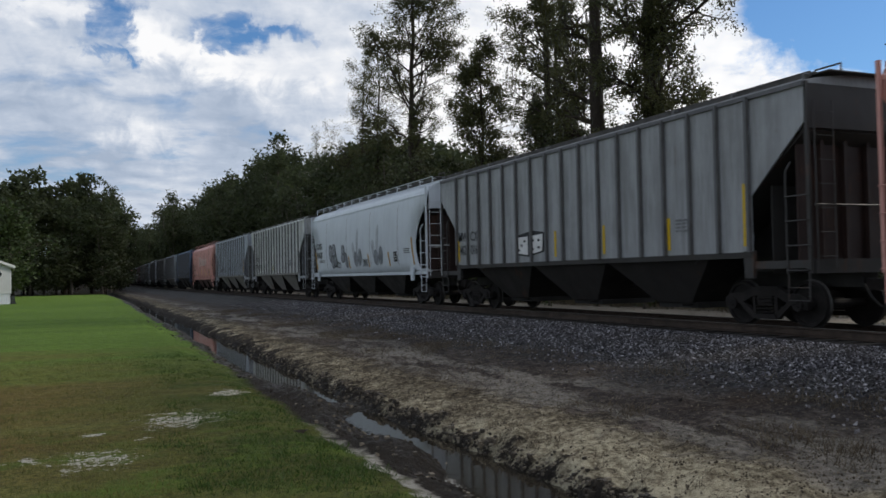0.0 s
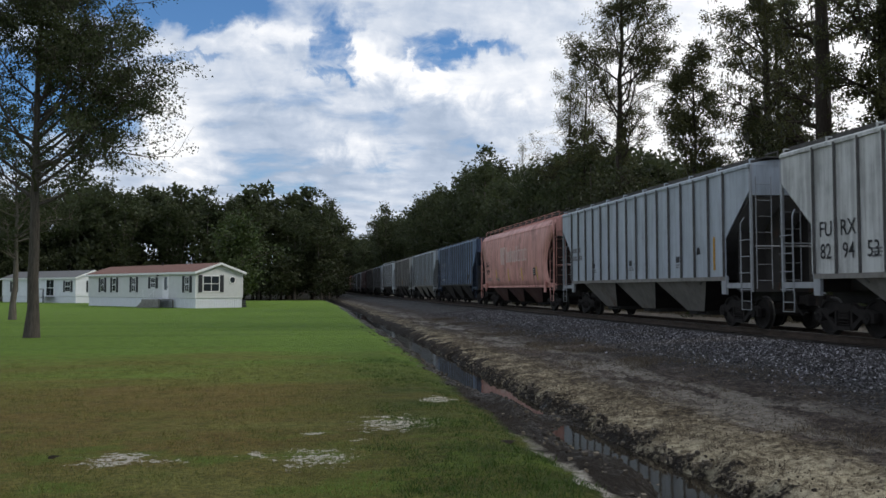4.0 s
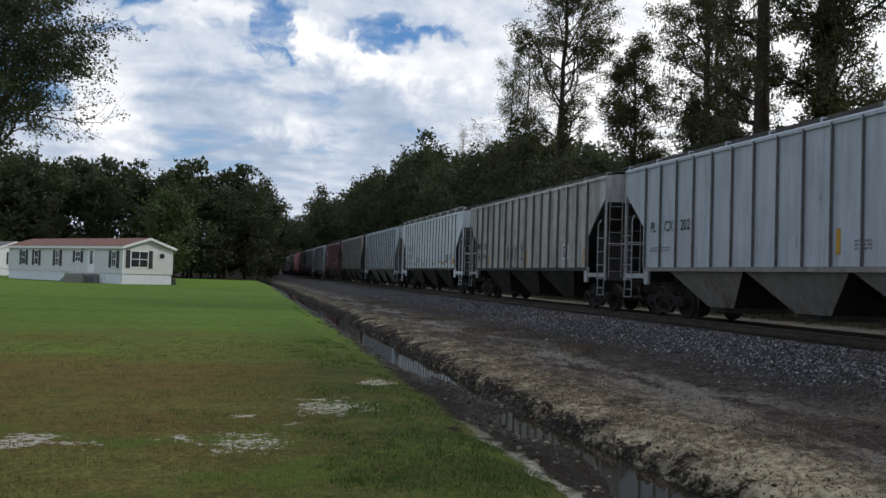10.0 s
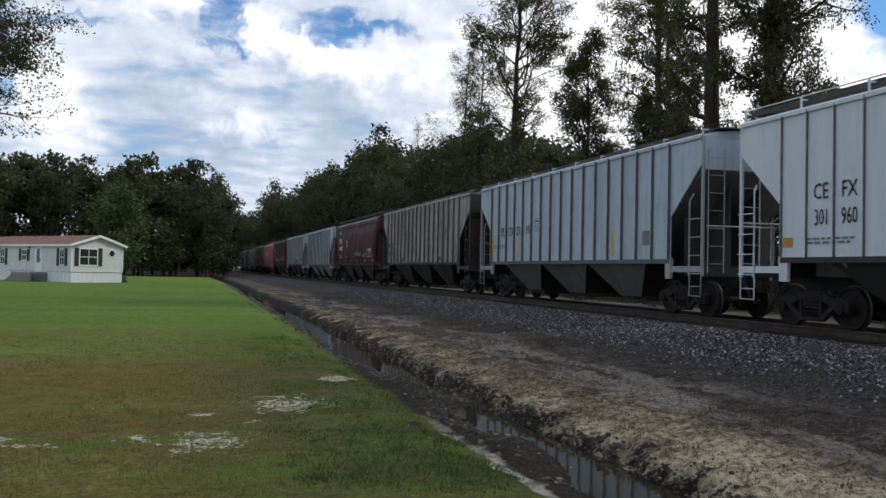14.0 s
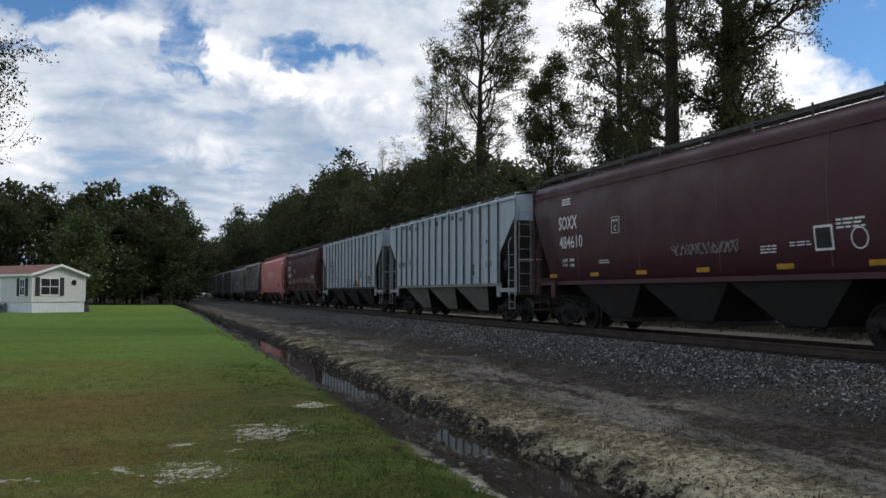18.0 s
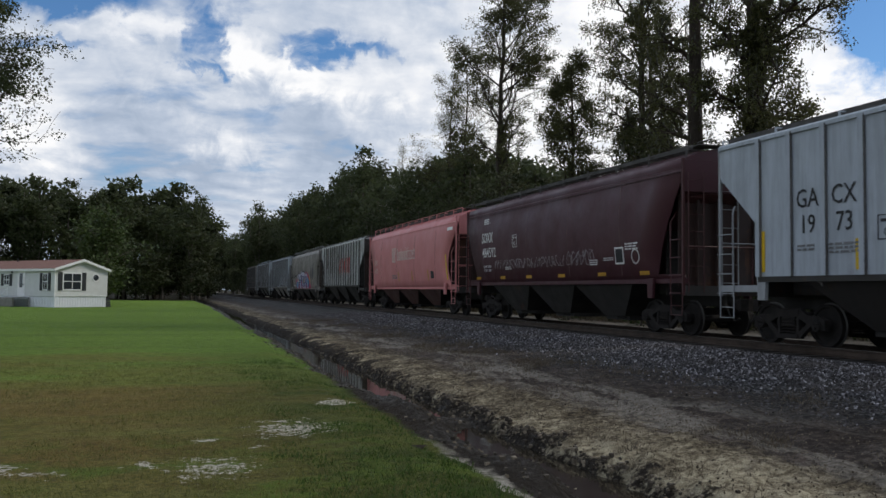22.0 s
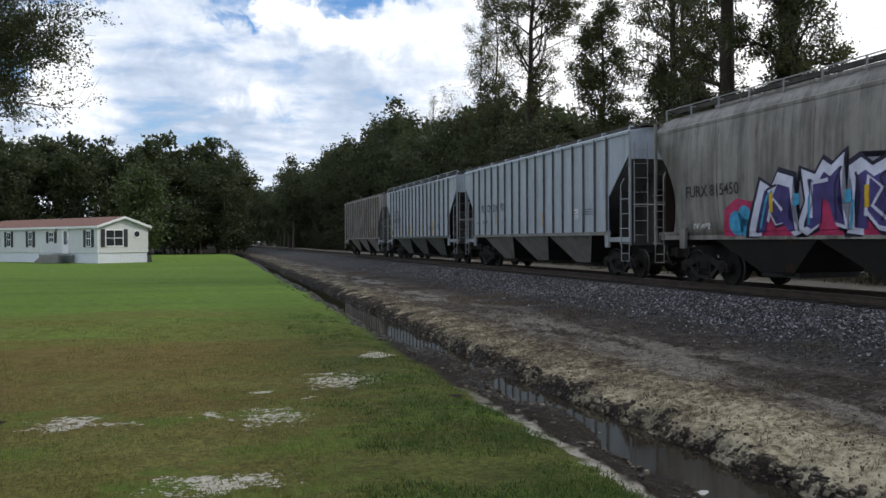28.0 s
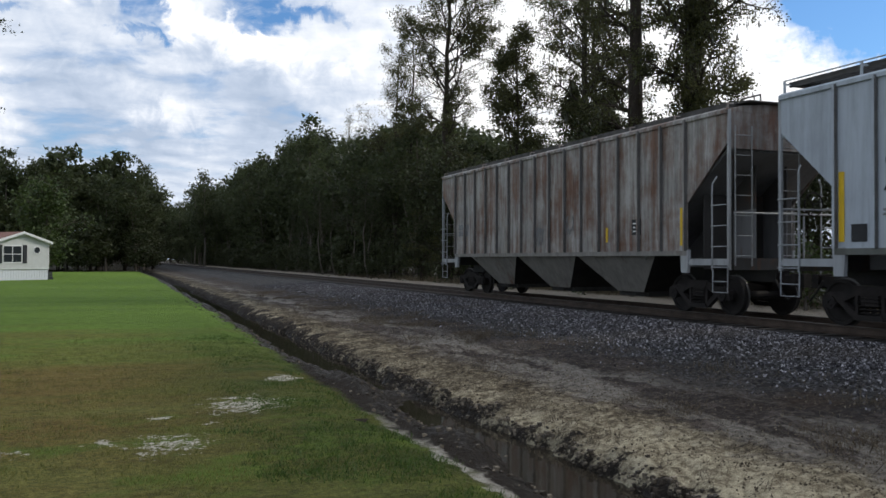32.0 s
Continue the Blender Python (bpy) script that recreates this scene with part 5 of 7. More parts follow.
    for u in (4.5, 7.1, 10.0, 12.5):
        s.patch(u, 1.70, 0.55, 0.14, ORANGE, "reflector", "amber reflector plate")
    s.patch(15.0, 1.74, 0.5, 0.28, ORANGE, "reflector", "amber reflector plate")
    s.patch(1.55, 1.72, 0.3, 0.2, ORANGE, "reflector", "amber reflector plate")
    data_panel(s, 13.45, 1.82, 0.45, 0.45)
    s.bars(14.3, 2.25, 0.5, 4, INK_GREY)
    s.bars(15.1, 2.3, 0.35, 2, INK_GREY)
    s.bars(5.35, 2.15, 0.55, 4, INK)
    s.bars(8.1, 1.98, 0.45, 3, INK_GREY)
    s.bars(11.8, 1.95, 0.45, 3, INK_GREY)

    car, s = hopper_car("rib", L[10], bluish, bluish, WHITE_END, "bluish white ribbed hopper car with yellow strips", ribs=17, rib_w=0.06, bay_paint=BAY_GREEN, lad_paint=rung)
    s.chunks(1, ("PL", "CX", "231", "19"), 2.50, 0.36, INK, 0.80)
    s.bars(1.8, 2.1, 1.3, 2, INK_GREY)
    for u in (1.56, 4.45, 8.2, 12.0):
        s.patch(u, 1.62, 0.12, 0.8, YELLOW, "reflector", "yellow reflector strip")
    plate(s, 6.1, 2.6)
    s.patch(13.8, 1.9, 0.4, 0.4, INK_GREY, "stencil_panel")

    car, s = hopper_car("rib", L[11], brown, brown, DARK_END, "grimy brown-grey ribbed hopper car with rust at the sill", ribs=18, rib_w=0.09, bay_paint=BAY_DARK, lad_paint=DARK_END, closed=True)
    s.chunks(0, ("MW", "CX"), 2.40, 0.34, INK, 0.85)
    s.chunks(0, ("461", "990"), 1.90, 0.34, INK, 0.72)
    for u in (4.8, 8.6, 12.6):
        s.patch(u, 1.60, 0.6, 0.18, RUST, "rust_stain")

    for num in ("484610", "484592"):
        if num == "484592":
            # two cars ride between the two maroon ones
            car, s = hopper_car("rib", L[13], bluish, bluish, WHITE_END, "pale blue-grey ribbed hopper car with scuffed eaves", ribs=16, rib_w=0.06, bay_paint=BAY_GREY, lad_paint=rung)
            s.chunks(2, ("158",), 2.45, 0.34, INK_GREY, 0.8)
            s.bars(1.8, 2.45, 1.2, 1, INK_GREY, 0.25)
            s.patch(13.95, 3.05, 0.42, 0.14, INK, "stencil_panel")
            data_panel(s, 12.35, 1.85, 0.36, 0.42)
            s.bars(13.9, 2.3, 0.7, 3, INK_GREY)
            s.shape([[(0, 0), (0.16, 0.25), (0, 0.5), (-0.16, 0.25)]], L[13] - 0.85, 1.9, INK, "stencil_panel")
            for k in range(11):
                s.patch(2.6 + k * 1.05, 4.36 - 0.1 * (k % 3), 0.28, 0.14 + 0.05 * (k % 2), DARK_END, "scuff_mark")
            car, s = hopper_car("rib", L[14], light, light, WHITE_END, "white broad-ribbed hopper car with rusty stains at its foot", ribs=15, rib_w=0.16, rib_d=0.06, bay_paint=BAY_DARK, lad_paint=rung, rail_h=0.08)
            s.chunks(0, ("", "GA", "CX"), 2.92, 0.40, INK, 0.85)
            s.chunks(0, ("", "19", "73"), 2.38, 0.40, INK, 0.85)
            s.bars(s.bay(1) - 0.3, 2.1, 0.5, 2, INK_GREY)
            s.bars(s.bay(2) - 0.4, 2.1, 0.8, 3, INK_GREY)
            for u in (1.56, 4.3, 7.75, 11.6):
                s.patch(u, 1.6, 0.12, 0.9 if u < 2 else 0.6, YELLOW, "reflector", "yellow reflector strip")
            plate(s, 4.85, 2.15)
            data_panel(s, 13.7, 1.7, 0.45, 0.42)
            s.shape([[(0, 0), (0.3, -0.08), (0.6, 0), (0.5, 0.2), (0.55, 0.4), (0.3, 0.32), (0.05, 0.4), (0.1, 0.2)]], 11.75, 2.1, INK_GREY, "emblem", "faded grey crest", 0.009)
            s.shape([[(0, 0), (0.2, 0.5), (0.5, 0.45), (0.8, 0.6), (1.1, 0.4), (1.0, 0.0)]], 8.6, 1.55, soft, "graffiti", "faded rusty smear", 0.008)
            s.shape([[(0, 0), (0.3, 0.35), (0.9, 0.4), (1.3, 0.1), (1.2, 0.0)]], 9.9, 1.55, RUST, "rust_stain", "", 0.009)
        k = 12 if num == "484610" else 15
        car, s = hopper_car("tub", L[k], maroon, maroon, maroon_end, "maroon smooth-sided hopper car with white lettering" + (" and chalky tags" if k == 15 else ""), lad_paint=maroon_end, rail_paint=GRATE, rail_h=0.12, bay_paint=BAY_DARK)
        s.text("SOXX", 2.05, 3.12, 0.42, INK_WHITE, 0.78, True)
        s.text(num, 2.08, 2.52, 0.40, INK_WHITE, 0.92)
        s.text("LD LMT   224400", 2.2, 2.10, 0.10, INK_WHITE, 0.80)
        s.text("LT WT     61800", 2.2, 1.94, 0.10, INK_WHITE, 0.80)
        plate(s, 5.35, 2.82, INK_WHITE)
        s.bars(2.2, 4.05, 0.6, 3, INK_WHITE)
        for u in (1.2, 3.9, 6.45, 9.15, 11.95, 14.4):
            s.patch(u, 1.62, 0.5, 0.11, ORANGE, "reflector", "amber reflector plate")
        s.bars(4.5, 2.05, 0.6, 2, INK_WHITE, 0.03)
        s.bars(11.5, 2.1, 0.5, 3, INK_WHITE, 0.03)
        s.bars(12.4, 2.14, 0.6, 2, INK_WHITE, 0.025)
        s.strokes([[(0.2 * math.cos(q), 0.2 * math.sin(q)) for q in np.linspace(0, 6.28, 14)]], 14.25, 2.15, INK_WHITE, "stencil_ring", 0.03)
        s.shape([[(0, 0), (0.5, 0), (0.5, 0.5), (0, 0.5)]], 13.1, 1.95, INK_WHITE, "stencil_panel", "", 0.008)
        s.shape([[(0.05, 0.05), (0.45, 0.05), (0.45, 0.45), (0.05, 0.45)]], 13.1, 1.95, INK, "stencil_panel", "", 0.014)
        s.bars(13.7, 2.5, 0.7, 3, INK_WHITE, 0.04)
        chalk = plain("chalk_spray", (0.30, 0.265, 0.27), 0.8, 0, 0.3, 6)
        if k == 12:
            s.strokes(scrawl(12, 14, 2.6, 0.26), 8.2, 2.05, chalk, "graffiti", 0.022, label="faint sprayed handwriting")
        else:
            s.strokes(scrawl(15, 11, 3.1, 0.34), 3.4, 2.02, chalk, "graffiti", 0.024, label="pale sprayed handwriting")
            s.strokes(scrawl(16, 10, 3.1, 0.36), 6.6, 2.0, chalk, "graffiti", 0.024)
            s.strokes(scrawl(17, 6, 1.9, 0.46), 9.9, 2.0, chalk, "graffiti", 0.024)

    car, s = hopper_car("flow", L[16], pink, pink, maroon_end, "salmon-pink round-sided hopper car with a faded pale emblem", rail_paint=pink, rail_h=0.28, bay_paint=BAY_RED)
    s.text("GACX", 1.55, 2.70, 0.30, INK_PINK, 0.85)
    s.text("14122", 1.60, 2.20, 0.30, INK_PINK, 0.85)
    emblem(s, 5.75, 2.74, 1.12)
    for u in (7.3, 10.05, 13.0):
        s.patch(u, 1.66, 0.14, 0.55, ORANGE, "reflector", "", -0.05)
    s.patch(L[16] - 1.35, 1.66, 0.16, 1.2, YELLOW, "reflector", "", -0.2)
    s.patch(13.5, 1.76, 0.5, 0.36, INK, "data_panel")
    s.patch(16.0, 3.98, 0.8, 0.15, INK_WHITE, "stencil_panel")
    s.bars(5.9, 1.98, 1.1, 3, INK_GREY)

    car, s = hopper_car("rib", L[17], sooty, stained, DARK_END, "sooty white ribbed hopper car with large red block letters", ribs=16, rib_w=0.09, lad_paint=DARK_END, bay_paint=BAY_DARK, closed=True)
    s.shape([[(a * 1.12, b * 0.82) for a, b in o] for o in ([(0, 0.5), (0.2, 0.5), (0.2, 0.2), (0.5, 0.2), (0.5, 0.5), (0.75, 0.5), (0.75, 0.85), (0.5, 0.85), (0.5, 1.25), (0.85, 1.25), (0.85, 1.55), (0.2, 1.55), (0.2, 0.85), (0, 0.85)],
             [(1.05, 0.2), (1.4, 0.2), (1.4, 0.9), (1.65, 0.5), (1.9, 0.9), (1.9, 0.2), (2.25, 0.2), (2.25, 1.55), (1.9, 1.55), (1.65, 1.1), (1.4, 1.55), (1.05, 1.55)],
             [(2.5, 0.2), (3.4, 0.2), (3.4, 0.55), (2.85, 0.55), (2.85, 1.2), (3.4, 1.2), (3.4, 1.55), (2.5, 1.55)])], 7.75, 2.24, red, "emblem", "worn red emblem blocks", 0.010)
    s.patch(11.75, 1.80, 0.5, 0.5, INK_GREY, "stencil_panel")
    data_panel(s, 12.75, 1.75, 0.4, 0.6)
    for a, b in ((2.45, 1.2), (3.9, 1.5), (4.8, 1.6), (5.6, 1.5), (6.4, 1.0)):
        s.patch(a, 4.55 - b * 1.4, 0.5, b * 1.3, car_paint("soot_streak", (0.10, 0.075, 0.06), 0.6, 0.4, a), "soot_stain")

    car, s = hopper_car("flow", L[18], grimed, grimed, DARK_END, "grimy grey round-sided hopper car with a colourful sprayed mural", rail_paint=grey, rail_h=0.30, bay_paint=BAY_DARK)
    s.text("FURX 815450", 1.72, 2.36, 0.31, INK, 0.98)
    mural(s)

    car, s = hopper_car("rib", L[19], light, light, WHITE_END, "pale blue-grey ribbed hopper car with worn black stencils", ribs=17, rib_w=0.06, bay_paint=BAY_GREY, lad_paint=rung)
    s.chunks(1, ("PL", "CX", "216", "97"), 2.52, 0.36, INK, 0.80)
    s.bars(1.9, 2.1, 0.6, 2, INK_GREY)
    s.bars(2.8, 2.1, 0.7, 2, INK)
    for u, z in ((4.6, 1.95), (10.1, 1.8), (15.6, 2.05)):
        s.patch(u, z, 0.12, 0.5, ORANGE, "reflector")
    s.patch(12.98, 1.98, 0.45, 0.35, INK_WHITE, "data_panel")
    s.bars(13.03, 2.20, 0.35, 3, INK, 0.03, 0.06)
    s.bars(13.7, 2.25, 1.2, 3, INK_GREY)

    car, s = hopper_car("rib", L[20], light, light, DARK_END, "light grey ribbed hopper car with bright yellow reflector strips", web_paint=WHITE_END, ribs=17, rib_w=0.08, bay_paint=BAY_GREEN, lad_paint=rung, rail_h=0.2)
    s.chunks(1, ("GF", "SX"), 2.85, 0.40, INK, 0.85)
    s.chunks(1, ("485", "036"), 2.38, 0.40, INK, 0.72)
    for k in (1, 2):
        s.bars(s.bay(k) - 0.3, 2.15, 0.6, 2, INK_GREY)
    plate(s, 3.95, 2.35)
    for u, a in ((1.56, 1.3), (4.55, 0.65), (7.05, 0.65), (10.0, 0.75), (12.5, 0.75), (L[20] - 1.72, 1.45)):
        s.patch(u, 1.62, 0.13, a, YELLOW, "reflector", "yellow reflector strip")
    s.patch(1.85, 1.62, 0.35, 0.32, INK, "stencil_panel")
    data_panel(s, 13.7, 1.9, 0.42, 0.38)
    s.bars(11.6, 2.0, 1.0, 3, INK_GREY)

    car, s = hopper_car("rib", L[21], rusted, rusted, WHITE_END, "rust-streaked grey ribbed hopper car, the last of the train", web_paint=WHITE_END, ribs=16, rib_w=0.08, bay_paint=BAY_GREY, lad_paint=grey)
    s.patch(L[21] - 1.72, 1.62, 0.12, 0.9, YELLOW, "reflector", "yellow reflector strip")
    s.patch(12.35, 1.75, 0.10, 0.4, YELLOW, "reflector", "yellow reflector strip")
    s.strokes(scrawl(21, 4, 0.7, 0.6), 8.1, 1.72, INK_GREY, "graffiti", 0.03)
    s.strokes(scrawl(22, 3, 0.7, 0.6), 9.9, 2.0, INK_GREY, "graffiti", 0.03)
    data_panel(s, 13.6, 1.92, 0.4, 0.4)
    s.bars(1.8, 2.4, 1.0, 2, INK_GREY, 0.2)


def plate(s, u, z, mat=None):
    mat = mat or INK
    s.strokes([[(0, 0), (0.4, 0), (0.4, 0.45), (0, 0.45), (0, 0)]], u, z, mat, "stencil_panel", 0.025)
    s.text("C", u + 0.13, z + 0.06, 0.16, mat, 0.9, True)
    s.bars(u + 0.07, z + 0.32, 0.26, 1, mat, 0.06)


def emblem(s, u, z, k=1.42):
    """A pale fan of stripes and a row of plain blocks."""
    fan = [[(0.17 * i, 0.75), (0.17 * i + 0.1, 0.75), (0.17 * i + 0.32, 0.0), (0.17 * i + 0.22, 0.0)] for i in range(4)]
    fan.append([(0.62, 0.68), (0.86, 0.68), (0.90, 0.75), (0.62, 0.75)])
    fan.append([(0.86, 0.40), (0.94, 0.45), (0.96, 0.62), (0.88, 0.68), (0.84, 0.55)])
    s.shape([[(a * k, b * k) for a, b in o] for o in fan], u, z, INK_PINK, "emblem", "pale fan-shaped emblem", 0.01)
    a = 1.15
    for w, h, bold in ((0.26, 0.62, 1), (0.24, 0.45, 1), (0.18, 0.58, 1), (0.24, 0.45, 1), (0.22, 0.45, 1), (0.24, 0.64, 1), (0.32, 0.62, 0), (0.24, 0.45, 0), (0.16, 0.45, 0), (0.26, 0.52, 0)):
        t = 0.085 if bold else 0.05
        s.shape([[(p * k, q * k) for p, q in o] for o in ([(a, 0.08), (a + t, 0.08), (a + t, h + 0.08), (a, h + 0.08)], [(a + w - t, 0.08), (a + w, 0.08), (a + w, 0.53), (a + w - t, 0.53)], [(a + t, 0.08), (a + w - t, 0.08), (a + w - t, 0.08 + t), (a + t, 0.08 + t)], [(a + t, 0.53 - t), (a + w - t, 0.53 - t), (a + w - t, 0.53), (a + t, 0.53)])], u, z, INK_PINK, "emblem", "pale block of a worn row", 0.01)
        a += w + 0.10


def mural(s):
    rose = plain("spray_rose", (0.42, 0.03, 0.10), 0.6, 0, 0.35, 3)
    violet = plain("spray_violet", (0.055, 0.04, 0.16), 0.6, 0, 0.4, 3)
    deep = plain("spray_black_violet", (0.012, 0.010, 0.03), 0.6, 0, 0.3, 3)
    sky = plain("spray_sky_blue", (0.05, 0.30, 0.50), 0.6, 0, 0.35, 5)
    lilac = plain("spray_lilac", (0.60, 0.60, 0.72), 0.6, 0, 0.2, 3)
    cloud = [(0.0, 0.0), (9.2, 0.0), (9.2, 0.4), (8.7, 0.5), (8.8, 0.95), (8.5, 1.25), (7.9, 1.45), (7.2, 1.35), (6.8, 1.6), (6.5, 1.2), (1.3, 0.9), (0.7, 1.0), (0.2, 0.75)]
    s.shape([cloud], 3.3, 1.24, rose, "graffiti", "rose-red sprayed cloud behind the letters", 0.006)
    for u, z, r in ((3.95, 1.62, 0.32), (4.3, 1.80, 0.26), (4.3, 1.50, 0.24), (10.7, 1.85, 0.36), (11.2, 1.75, 0.34), (11.0, 2.1, 0.28), (11.45, 1.95, 0.25)):
        s.shape([[(r * math.cos(a), r * math.sin(a)) for a in np.linspace(0, 6.0, 14)]], u, z, sky, "graffiti", "", 0.011)
    # four jagged, slanting, interlocked letter forms
    forms = (
        [(-0.35, 0.0), (0.15, 0.0), (0.45, 0.75), (0.75, 0.25), (1.05, 0.3), (1.35, 0.0), (1.6, 0.05), (1.35, 0.5), (1.5, 1.35), (0.95, 1.5), (0.7, 1.15), (0.3, 1.35), (0.15, 1.0)],
        [(1.45, 0.15), (1.75, 0.0), (2.2, 0.2), (2.35, 0.9), (2.6, 0.75), (2.75, 0.2), (3.15, 0.1), (2.95, 0.7), (3.1, 1.75), (2.7, 1.5), (2.45, 1.65), (2.2, 1.35), (1.75, 1.5), (1.85, 0.8)],
        [(3.0, 0.05), (3.45, 0.0), (3.55, 0.5), (3.9, 0.1), (4.4, 0.0), (4.5, 0.4), (4.3, 0.8), (4.6, 1.2), (4.3, 1.55), (3.85, 1.4), (3.55, 1.6), (3.2, 1.45), (3.3, 0.8)],
        [(4.5, 0.05), (4.85, 0.0), (5.0, 0.7), (5.3, 0.35), (5.5, 0.75), (5.7, 0.0), (6.3, 0.0), (6.05, 0.5), (6.15, 1.3), (5.7, 1.45), (5.4, 1.0), (5.1, 1.5), (4.7, 1.35), (4.75, 0.7)])

    def shrink(o, k, dx=0.0, dy=0.0):
        cx, cy = sum(p[0] for p in o) / len(o), sum(p[1] for p in o) / len(o)
        return [(cx + (x - cx) * k + dx, cy + (y - cy) * k + dy) for x, y in o]
    s.shape([[(x, max(-0.03, y)) for x, y in shrink(o, 1.12)] for o in forms], 4.7, 1.28, deep, "graffiti", "black-violet outline of the sprayed letters", 0.016)
    s.shape([shrink(o, 0.98) for o in forms], 4.7, 1.28, lilac, "graffiti", "pale lilac sprayed letter shapes", 0.021)
    s.shape([shrink(o, 0.74, 0.04, -0.06) for o in forms], 4.7, 1.28, violet, "graffiti", "violet fill of the sprayed letters", 0.026)
    s.strokes([[(0.5, 0.35), (0.75, 0.9), (1.05, 0.6)], [(2.0, 0.4), (2.1, 1.15), (2.6, 1.2)], [(3.6, 0.4), (3.75, 1.2), (4.1, 0.95), (3.8, 0.6), (4.2, 0.3)], [(4.95, 0.3), (5.05, 1.1), (5.4, 0.6), (5.75, 1.1), (5.85, 0.35)]], 4.7, 1.28, lilac, "graffiti", 0.09, 0.031)
    s.strokes([[(0.05, 0.1), (0.35, 0.6), (0.55, 1.1), (0.9, 1.2)], [(1.75, 0.2), (2.1, 0.75), (2.05, 1.25)], [(2.75, 0.35), (2.8, 1.1), (3.0, 1.45)], [(3.3, 0.2), (3.5, 0.85), (3.4, 1.3)], [(4.0, 0.3), (4.25, 0.6), (4.05, 1.15), (4.35, 1.35)], [(4.75, 0.2), (4.95, 0.8), (4.9, 1.2)], [(5.9, 0.2), (5.8, 0.75), (5.95, 1.15)]], 4.7, 1.28, deep, "graffiti", 0.06, 0.031)
    s.strokes([[(0.2, 0.2), (0.55, 0.95), (0.75, 1.05)], [(1.9, 0.25), (2.0, 0.9)], [(3.15, 0.15), (3.3, 0.75)], [(4.6, 0.2), (4.8, 0.9)], [(5.55, 0.2), (5.6, 0.7)]], 4.7, 1.28, sky, "graffiti", 0.07, 0.034)
    for u in (5.3, 8.3, 9.4):
        s.shape([[(0, 0), (0.12, 0), (0.16, 0.45), (0.04, 0.45)]], u, 1.85, YELLOW, "graffiti", "", 0.036)
    for u in (6.15, 7.75):
        s.shape([[(0, 0), (0.2, 0.05), (0.22, 0.3), (0.05, 0.28)]], u, 1.95, sky, "graffiti", "", 0.034)
    s.shape([[(0, 0), (0.14, 0), (0.06, 0.62), (-0.08, 0.62)]], 12.2, 1.75, YELLOW, "graffiti", "", 0.016)
    dark = plain("spray_charcoal", (0.06, 0.06, 0.065), 0.6, 0, 0.4, 5)
    s.shape([[(0, 0.3), (0.3, 0.0), (0.5, 0.3), (0.9, 0.4), (0.6, 0.7), (0.7, 1.5), (0.4, 1.7), (0.3, 1.0), (0.05, 0.8)], [(-0.9, 0.2), (-0.6, 0.2), (-0.5, 1.5), (-0.8, 1.2)]], 13.6, 2.0, dark, "graffiti", "charcoal sprayed forms", 0.010)
    s.strokes(scrawl(31, 5, 0.8, 0.14), 2.0, 1.5, INK_WHITE, "graffiti", 0.03, 0.02)


build_train()


